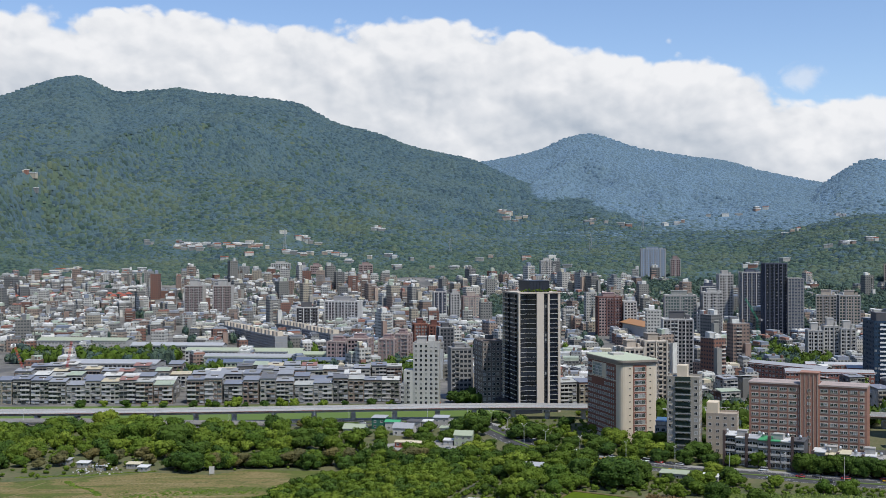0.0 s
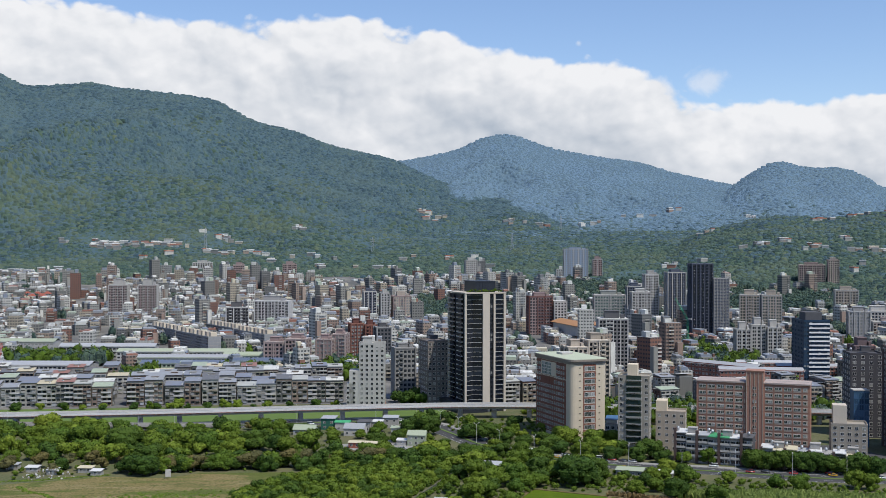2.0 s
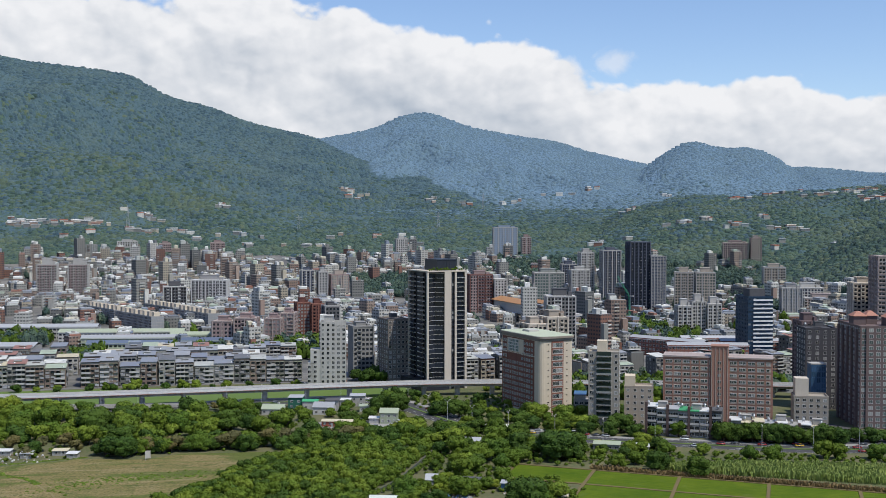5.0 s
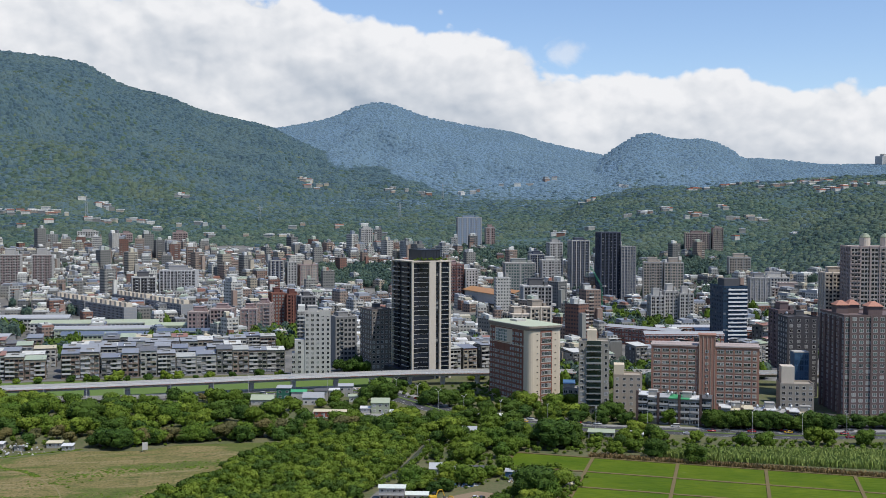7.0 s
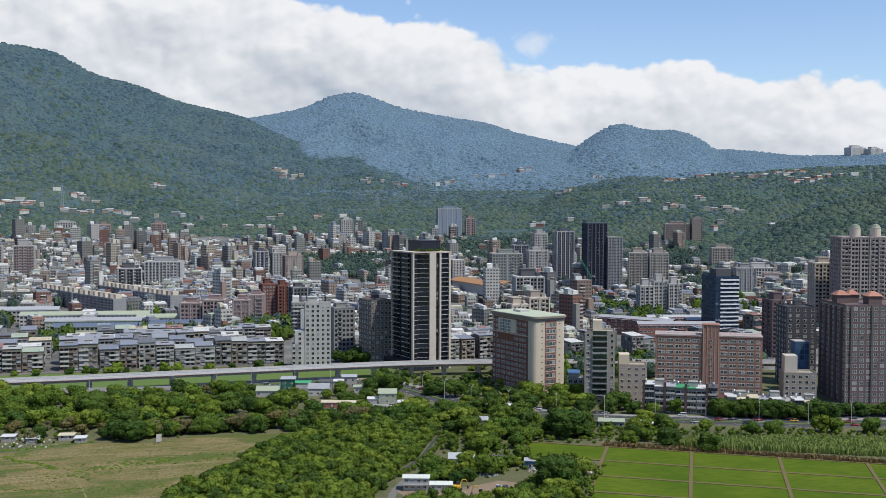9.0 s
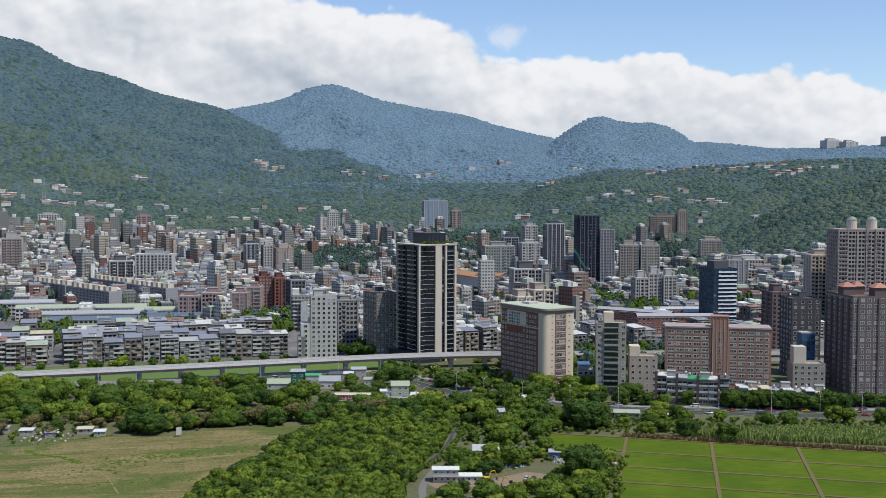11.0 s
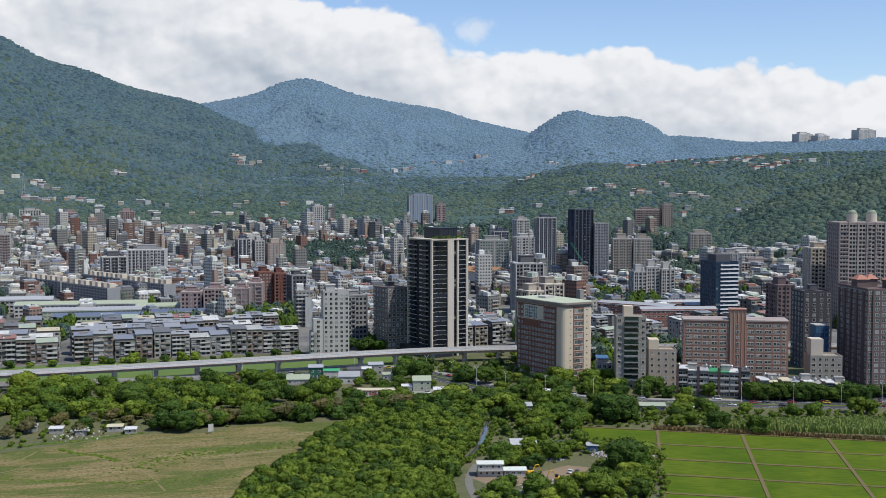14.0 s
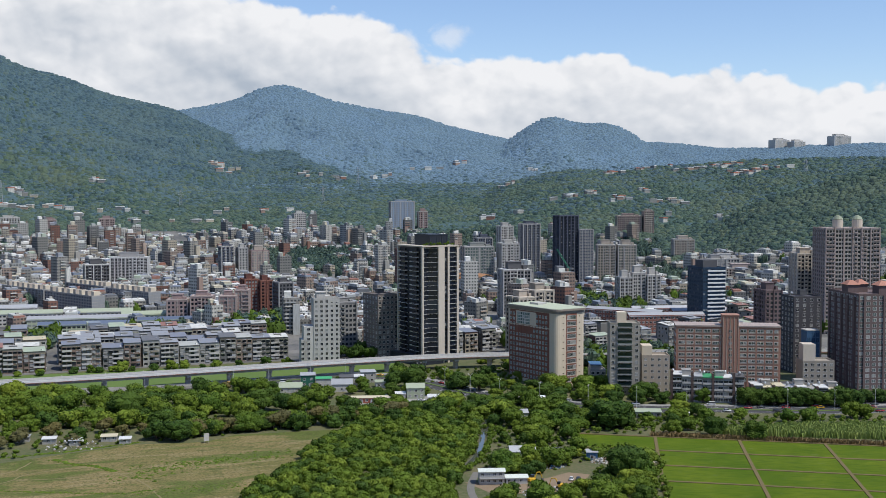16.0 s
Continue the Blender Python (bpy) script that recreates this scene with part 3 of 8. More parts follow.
def roof_clutter(parent, w, d, h, rng, tanks=2, shed=None, stair=None):
    """What stands on a flat roof: stair head, water tanks, a sheet metal shed."""
    if stair:
        bm = bmesh.new()
        sx, sy = rng.uniform(-0.2, 0.2) * w, rng.uniform(-0.1, 0.2) * d
        box(bm, sx - 2.4, sx + 2.4, sy - 2.2, sy + 2.2, h, h + 2.8)
        box(bm, sx - 2.6, sx + 2.6, sy - 2.4, sy + 2.4, h + 2.8, h + 3.0)
        part("stair_head", bm, stair, parent)
    for _ in range(tanks):
        bm = bmesh.new()
        tx, ty = rng.uniform(-0.4, 0.4) * w, rng.uniform(-0.35, 0.35) * d
        cylinder(bm, tx, ty, h + 0.6, h + 2.2, 0.75, n=10)
        cylinder(bm, tx, ty, h + 2.2, h + 2.5, 0.75, 0.25, n=10)
        for a in (45, 135, 225, 315):
            ax, ay = tx + 0.6 * math.cos(radians(a)), ty + 0.6 * math.sin(radians(a))
            box(bm, ax - 0.06, ax + 0.06, ay - 0.06, ay + 0.06, h, h + 0.6)
        part("water_tank", bm, STEEL, parent, "stainless steel roof water tank", True)
    if shed:
        bm = bmesh.new()
        x0, x1, y0, y1 = -w * 0.47, w * rng.uniform(0.2, 0.48), -d * rng.uniform(0.2, 0.46), d * 0.46
        tall = rng.uniform(2.3, 3.0)
        for px, py in ((x0 + 0.1, y0 + 0.1), (x1 - 0.1, y0 + 0.1), (x1 - 0.1, y1 - 0.1), (x0 + 0.1, y1 - 0.1)):
            box(bm, px - 0.07, px + 0.07, py - 0.07, py + 0.07, h, h + tall, 1)
        box(bm, x0 + 0.2, x1 - 0.2, y0 + 1.0, y1 - 0.2, h, h + tall - 0.3, 1)
        v = [bm.verts.new(c) for c in ((x0 - 0.3, y0 - 0.4, h + tall - 0.35), (x1 + 0.3, y0 - 0.4, h + tall - 0.35), (x1 + 0.3, y1 + 0.3, h + tall + 0.45), (x0 - 0.3, y1 + 0.3, h + tall + 0.45))]
        v2 = [bm.verts.new(q.co + Vector((0, 0, 0.12))) for q in v]
        bm.faces.new(v[::-1]), bm.faces.new(v2)
        for i in range(4):
            bm.faces.new((v[i], v[(i + 1) % 4], v2[(i + 1) % 4], v2[i]))
        part("roof_shed", bm, (shed, PALE_CONCRETE), parent, "sheet metal rooftop shelter")


def block(name, label, category, x, y, turn, w, d, h, wall, base=0.0, floors=None, front=None, left=None, right=None, glass=None, frame=None, parapet=0.9, bands=None, group="", plinth=None):
    """A building with flat roof: walls with a parapet, and rows of windows. x, y: its front left corner. front, left, right: columns, window width and height."""
    c, s = math.cos(radians(turn)), math.sin(radians(turn))
    cx, cy = x + c * w / 2 - s * d / 2, y + s * w / 2 + c * d / 2
    t = thing(name, label, category, cx, cy, base, turn, group)
    bm = bmesh.new()
    box(bm, -w / 2, w / 2, -d / 2, d / 2, -1.5, h - parapet)
    part("wall", bm, wall, t)
    bm = bmesh.new()
    k = 0.25
    for x0, x1, y0, y1 in ((-w / 2 - 0.05, w / 2 + 0.05, -d / 2 - 0.05, -d / 2 + k), (-w / 2 - 0.05, w / 2 + 0.05, d / 2 - k, d / 2 + 0.05), (-w / 2 - 0.05, -w / 2 + k, -d / 2 + k, d / 2 - k), (w / 2 - k, w / 2 + 0.05, -d / 2 + k, d / 2 - k)):
        box(bm, x0, x1, y0, y1, h - parapet, h)
    part("parapet", bm, bands or wall, t)
    floors = floors or max(2, round(h / 3.3))
    dz = (h - parapet) / floors
    for face, spec in (("front", front), ("left", left), ("right", right)):
        if spec:
            cols, ww, wh = spec
            windows(t, face, w, d, cols, floors, dz * 0.55, dz, ww, wh, glass or GLASS_DARK, frame or FRAME_PALE)
    if bands:
        bm = bmesh.new()
        for i in range(1, floors):
            box(bm, -w / 2 - 0.12, w / 2 + 0.12, -d / 2 - 0.12, d / 2 + 0.12, dz * i - 0.15, dz * i + 0.15)
        part("floor_band", bm, bands, t)
    if plinth:
        bm = bmesh.new()
        box(bm, -w / 2 - 0.15, w / 2 + 0.15, -d / 2 - 0.15, d / 2 + 0.15, -1.5, 4.0)
        part("plinth", bm, plinth, t)
    return t

# ---- the plain: fields, roads, lawn, canal ----
def smooth_line(pts, step=6.0):
    """Points along a smooth curve through pts."""
    out = []
    for i in range(len(pts) - 1):
        p0, p1, p2, p3 = (Vector(pts[max(0, min(len(pts) - 1, j))]) for j in (i - 1, i, i + 1, i + 2))
        n = max(1, int((p2 - p1).length / step))
        for k in range(n):
            u = k / n
            out.append(0.5 * ((2 * p1) + (p2 - p0) * u + (2 * p0 - 5 * p1 + 4 * p2 - p3) * u * u + (3 * p1 - p0 - 3 * p2 + p3) * u ** 3))
    out.append(Vector(pts[-1]))
    return out


def ribbon(bm, line, a, b, z0, z1, mi=0):
    """A solid strip beside a line, from a to b metres to its right, between two heights."""
    rows = []
    for i, p in enumerate(line):
        q = (line[min(i + 1, len(line) - 1)] - line[max(i - 1, 0)]).normalized()
        n = Vector((q.y, -q.x))
        l, r = p + n * a, p + n * b
        rows.append([bm.verts.new((l.x, l.y, z0)), bm.verts.new((r.x, r.y, z0)), bm.verts.new((r.x, r.y, z1)), bm.verts.new((l.x, l.y, z1))])
    for u, v in zip(rows, rows[1:]):
        for k in range(4):
            bm.faces.new((u[k], u[(k + 1) % 4], v[(k + 1) % 4], v[k])).material_index = mi
    bm.faces.new(rows[0][::-1]).material_index = mi
    bm.faces.new(rows[-1]).material_index = mi


def sheet(name, label, category, outline, z, mat, skirt=0.3):
    bm = bmesh.new()
    prism(bm, outline, z - skirt, z)
    ob = part(name, bm, mat, None)
    return tagged(ob, label, category, kind="structure")


def mown_build(nt, b):
    """Mown grass: straw and green in broad patches, streaks along the mower's way, bare spots and tufts."""
    p = place(nt)
    along = node(nt, "ShaderNodeVectorMath", p, (0.014, 0.034, 0.1), operation="MULTIPLY").outputs[0]
    n1, n2, n3 = noise_tex(nt, along, 1.0, 8, 0.68, 0.7), noise_tex(nt, p, 0.02, 6, 0.7), noise_tex(nt, p, 0.8, 4, 0.65)
    c = mix_col(nt, ramp(nt, n2, [(0.40, 0.0), (0.60, 1.0)]), (0.245, 0.190, 0.088), (0.165, 0.150, 0.055))
    straw = node(nt, "ShaderNodeVectorMath", p, (0.035, 0.20, 0.1), operation="MULTIPLY").outputs[0]
    c = mix_col(nt, ramp(nt, noise_tex(nt, straw, 1.0, 6, 0.7, 0.8), [(0.52, 0.0), (0.62, 0.7)]), c, (0.30, 0.245, 0.135))
    c = mix_col(nt, ramp(nt, n1, [(0.50, 0.0), (0.57, 0.85)]), c, (0.085, 0.122, 0.026))
    c = mix_col(nt, ramp(nt, noise_tex(nt, p, 0.11, 6, 0.75), [(0.54, 0.0), (0.66, 0.8)]), c, (0.060, 0.090, 0.022))
    c = mix_col(nt, ramp(nt, n3, [(0.36, 0.75), (0.56, 0.0)]), c, (0.070, 0.070, 0.028))
    bump(nt, b, n3, 0.8, 0.4)
    return c


def paddy_build(nt, b):
    p = place(nt)
    n1, n2, n3 = noise_tex(nt, p, 0.035, 5, 0.6), noise_tex(nt, p, 0.16, 5, 0.7), noise_tex(nt, p, 3.0, 3, 0.6)
    c = mix_col(nt, ramp(nt, n1, [(0.35, 0.0), (0.65, 1.0)]), (0.072, 0.118, 0.006), (0.132, 0.17, 0.012))
    c = mix_col(nt, math_node(nt, "MULTIPLY", ramp(nt, n2, [(0.60, 0.0), (0.70, 1.0)]), 0.55), c, (0.17, 0.19, 0.07))
    rows = node(nt, "ShaderNodeVectorMath", p, (0.10, 0.75, 1.0), operation="MULTIPLY").outputs[0]
    turned = nt.nodes.new("ShaderNodeVectorRotate")
    turned.inputs["Angle"].default_value = radians(29)
    nt.links.new(p, turned.inputs["Vector"])
    nt.links.new(turned.outputs[0], rows.node.inputs[0])
    n4 = noise_tex(nt, rows, 1.0, 4, 0.6)
    c = mix_col(nt, ramp(nt, n4, [(0.45, 0.0), (0.62, 0.6)]), c, (0.045, 0.085, 0.008))
    c = mix_col(nt, ramp(nt, n4, [(0.28, 0.6), (0.36, 0.0)]), c, (0.15, 0.175, 0.05))
    c = mix_col(nt, math_node(nt, "MULTIPLY", n3, 0.5), c, (0.05, 0.10, 0.01))
    bump(nt, b, n3, 0.8, 0.25)
    return c


def lawn_build(nt, b):
    p = place(nt)
    n1, n2 = noise_tex(nt, p, 0.05, 5, 0.6), noise_tex(nt, p, 1.5, 3, 0.6)
    c = mix_col(nt, n1, (0.085, 0.15, 0.03), (0.14, 0.195, 0.045))
    c = mix_col(nt, math_node(nt, "MULTIPLY", n2, 0.4), c, (0.06, 0.10, 0.03))
    return c


MOWN = material("mown_dry_grass", mown_build, 0.95, 0.0, 0.08)
PADDY = material("young_rice", paddy_build, 0.9, 0.0, 0.08)
LAWN = material("lawn", lawn_build, 0.9)
WATER = rough_paint("dull_canal_water", (0.09, 0.10, 0.085), (0.07, 0.08, 0.07), rough=0.08, spec=0.6)

sheet("dry_field", "mown straw-coloured grass field", "field", [(-420, 300), (-130, 330), (-114, 421), (-106, 441), (-84, 472), (-66, 512), (-42, 546), (-99, 549), (-114, 538), (-147, 543), (-199, 524), (-420, 470)], 0.06, MOWN)
bm = bmesh.new()
for line, wide in (([(-260, 488), (-202, 503), (-193, 511), (-189, 521)], 0.9), ([(-250, 470), (-201, 486), (-191, 498), (-179, 503), (-167, 504), (-157, 495), (-151, 484), (-144, 469), (-138, 440)], 0.8), ([(-194, 490), (-174, 488), (-156, 489)], 0.7)):
    ribbon(bm, smooth_line([Vector(p) for p in line], 3), -wide * 0.45, wide * 0.45, 0.0, 0.09 + 0.004 * wide)
tagged(part("field_track", bm, rough_paint("dusty_track", (0.28, 0.22, 0.115), (0.16, 0.145, 0.06), rough=0.95, scale=0.25, stain=0.6), None), "dusty tyre tracks across the mown field", "track", kind="structure")
sheet("lawn", "bright green grass verge under the railway", "lawn", [(-420, 662), (-130, 688), (-52, 694), (30, 698), (44, 772), (-60, 772), (-420, 768)], 0.05, LAWN)
sheet("yard", "dusty earth yard", "yard", [(-22, 432), (-17, 411), (8, 408), (22, 416), (31, 428), (24, 434), (14, 429), (0, 424)], 0.05, DIRT)
sheet("forecourt", "grey concrete yard among small houses", "yard", [(-30, 598), (12, 580), (20, 600), (24, 628), (-4, 634), (-32, 622)], 0.05, PAVING)
canal_line = smooth_line([(36, 575), (28, 545), (13, 508), (1, 480), (-12, 458), (-32, 430), (-46, 370)])
bm = bmesh.new()
ribbon(bm, canal_line, -1.1, 1.1, -0.3, 0.05)
tagged(part("canal_water", bm, WATER, None), "narrow dull canal between bushes", "canal", kind="structure")
bm = bmesh.new()
ribbon(bm, canal_line, -1.4, -1.1, -0.3, 0.3)
ribbon(bm, canal_line, 1.1, 1.4, -0.3, 0.3)
tagged(part("canal_wall", bm, rough_paint("dark_olive_concrete", (0.13, 0.13, 0.10), (0.09, 0.10, 0.07), rough=0.95), None), "low concrete canal wall", "wall", kind="structure")
bm = bmesh.new()
ribbon(bm, smooth_line([(-12, 446), (-19, 432), (-25, 415), (-31, 380)]), -1.5, 1.5, -0.3, 0.07)
tagged(part("lane", bm, rough_paint("worn_lane_concrete", (0.20, 0.19, 0.17), (0.15, 0.145, 0.13), rough=0.9), None), "grey farm lane beside the canal", "lane", kind="structure")

# rice terraces: a grid of plots with low earth dykes
PX, PY = Vector((0.872, -0.489)), Vector((-0.447, -0.894))
P0 = Vector((91.0, 483.0))
COLS, ROWS_V = [-37, 0, 38.7, 77.0, 114.0, 152.0, 190.0, 228.0], [0, 28.4, 56.2, 82.5, 110, 138]
for i in range(len(COLS) - 1):
    for j in range(len(ROWS_V) - 1):
        if i == 0 and j > 0:
            continue
        u0, u1, v0, v1 = COLS[i] + 0.8, COLS[i + 1] - 0.8, ROWS_V[j] + 0.6, ROWS_V[j + 1] - 0.6
        q = [P0 + PX * a + PY * b for a, b in ((u0, v0), (u0, v1), (u1, v1), (u1, v0))]
        sheet("rice_plot", "flooded plot of bright green young rice", "field", [(v.x, v.y) for v in q], 0.10 + 0.004 * ((i + j) % 2), PADDY)
bm = bmesh.new()
for u in COLS:
    a, b = P0 + PX * u, P0 + PX * u + PY * (ROWS_V[1] if u < 0 else ROWS_V[-1])
    ribbon(bm, smooth_line([a, b], 20), -0.75, 0.75, -0.3, 0.35)
for k, v in enumerate(ROWS_V):
    a, b = P0 + PX * (COLS[0] if v < 30 else 0.0) + PY * v, P0 + PX * COLS[-1] + PY * v
    ribbon(bm, smooth_line([a, b], 20), -0.8, 0.8, -0.3, 0.33)
tagged(part("field_dyke", bm, rough_paint("grassy_earth_dyke", (0.19, 0.135, 0.065), (0.12, 0.105, 0.045), rough=0.95, scale=0.6), None), "low brown earth dykes between rice plots", "dyke", kind="structure")

sheet("court", "grey paved court before the mauve blocks", "pavement", [(232, 520), (262, 512), (340, 496), (360, 540), (266, 556), (250, 600), (236, 600)], 0.06, ASPHALT)
# the riverside road, with kerbs, median and pavement
ROAD = smooth_line([(-420, 674), (-260, 679), (-125, 689), (-60, 697), (-10, 701), (20, 688), (34, 655), (48, 615), (68, 583), (116, 549), (154, 535), (203, 514), (262, 503), (340, 486), (460, 450)])
bm = bmesh.new()
ribbon(bm, ROAD, -8.5, 8.5, -0.3, 0.08)
road = tagged(part("road", bm, ASPHALT, None), "grey asphalt road with several lanes", "road", kind="structure")
bm = bmesh.new()
ribbon(bm, ROAD, -13.0, -8.5, -0.3, 0.22)
tagged(part("pavement", bm, PAVING, None), "paved footway with kerb", "pavement", kind="structure")
bm = bmesh.new()
ribbon(bm, ROAD, -0.9, 0.9, -0.2, 0.30)
tagged(part("median", bm, LAWN, None), "planted median strip", "median", kind="structure")
bm = bmesh.new()
for i in range(0, len(ROAD) - 1):
    for off in (-4.6, 4.6):
        if i % 2 == 0:
            ribbon(bm, [ROAD[i], ROAD[i] + (ROAD[i + 1] - ROAD[i]) * 0.7], off - 0.09, off + 0.09, 0.06, 0.086)
ribbon(bm, ROAD, -8.1, -7.95, 0.06, 0.086)
ribbon(bm, ROAD, 7.95, 8.1, 0.06, 0.086)
tagged(part("lane_marking", bm, ROAD_PAINT, None), "white dashed lane markings", "marking", kind="structure")

# elevated railway
VIA = smooth_line([(-420, 690), (-300, 690), (-200, 693), (-125, 699), (-50, 707), (20, 713), (60, 713.5), (100, 709), (160, 697), (230, 682), (330, 655), (420, 626)], 8)
via = thing("railway_viaduct", "pale concrete railway viaduct on round-edged piers", "viaduct", 0, 0, kind="structure")
bm = bmesh.new()
ribbon(bm, VIA, -3.0, 3.0, 5.9, 7.4)
ribbon(bm, VIA, -4.9, 4.9, 7.4, 7.9)
part("girder", bm, CONCRETE, via)
bm = bmesh.new()
ribbon(bm, VIA, -5.1, -4.8, 7.6, 9.3)
part("parapet", bm, PALE_CONCRETE, via)
bm = bmesh.new()
ribbon(bm, VIA, 4.8, 5.1, 7.5, 9.0)
part("parapet", bm, SHEET_WHITE, via)
bm = bmesh.new()
ribbon(bm, VIA, 5.1, 5.16, 7.6, 7.8)
part("red_stripe", bm, SHEET_RED, via, "thin red stripe")
bm = bmesh.new()
ribbon(bm, VIA, -4.8, 4.8, 7.9, 8.15)
part("track_bed", bm, WHITE_WALL, via)
bm = bmesh.new()
for off in (-3.0, -1.55, 1.55, 3.0):
    ribbon(bm, VIA, off - 0.08, off + 0.08, 8.15, 8.33)
part("rails", bm, STEEL, via)
pier_no = 0
for i in range(2, len(VIA), 3):
    p = VIA[i]
    q = (VIA[min(i + 1, len(VIA) - 1)] - VIA[i - 1]).normalized()
    ang = math.degrees(math.atan2(q.y, q.x))
    if pier_no == 0:
        bm = bmesh.new()
        prism(bm, [(1.2 * math.cos(radians(a)) + (0.5 if math.cos(radians(a)) > 0 else -0.5), 1.0 * math.sin(radians(a))) for a in range(0, 360, 30)], -1, 4.6)
        box(bm, -1.4, 1.4, -3.4, 3.4, 4.6, 5.9, 0, 0.2)
        pier = part("pier", bm, CONCRETE, via, "concrete hammerhead pier", local=pose(p.x, p.y, 0, 0, 0, ang))
    else:
        again("pier", pier, via, pose(p.x, p.y, 0, 0, 0, ang))
    pier_no += 1

# older road deck, lower and on the near side, running out to the ground
ramp_deck = thing("road_ramp", "low grey-brown concrete road ramp beside the railway viaduct", "ramp", 0, 0, kind="structure")
RAMP = [p for p in VIA if p.x < -95]
bm = bmesh.new()
bm2 = bmesh.new()
for p, q in zip(RAMP, RAMP[1:]):
    z0, z1 = (np.interp(v.x, [-420, -230, -95], [4.6, 4.2, 0.5]) for v in (p, q))
    n0 = (q - p).normalized()
    n0 = Vector((n0.y, -n0.x))
    for bm_, a, b, lo, hi in ((bm, 7.5, 14.5, -0.9, 0.0), (bm2, 7.4, 7.7, -0.3, 0.9), (bm2, 14.3, 14.6, -0.5, 0.95)):
        c = [bm_.verts.new((v.x + n0.x * k, v.y + n0.y * k, z + e)) for e in (lo, hi) for v, z, k in ((p, z0, a), (q, z1, a), (q, z1, b), (p, z0, b))]
        for f in ((3, 2, 1, 0), (4, 5, 6, 7), (0, 1, 5, 4), (1, 2, 6, 5), (2, 3, 7, 6), (3, 0, 4, 7)):
            bm_.faces.new([c[k] for k in f])
bmesh.ops.recalc_face_normals(bm, faces=bm.faces[:])
bmesh.ops.recalc_face_normals(bm2, faces=bm2.faces[:])
part("deck", bm, rough_paint("brown_grey_concrete", (0.21, 0.185, 0.165), (0.16, 0.14, 0.125)), ramp_deck)
part("parapet", bm2, CONCRETE, ramp_deck)
for k, p in enumerate(RAMP[1:-9:3]):
    bm = bmesh.new()
    cylinder(bm, p.x + 0.3, p.y - 11, -1, np.interp(p.x, [-420, -230, -95], [4.6, 4.2, 0.5]) - 0.85, 0.7, n=12)
    part("pier", bm, CONCRETE, ramp_deck)

# ---- the large buildings along the road and the railway ----
rng = random.Random(5)


TOWER_DARK = rough_paint("navy_black_cladding", (0.028, 0.033, 0.046), (0.02, 0.024, 0.034), rough=0.45, stain=0.1, vary=0.05, spec=0.4)


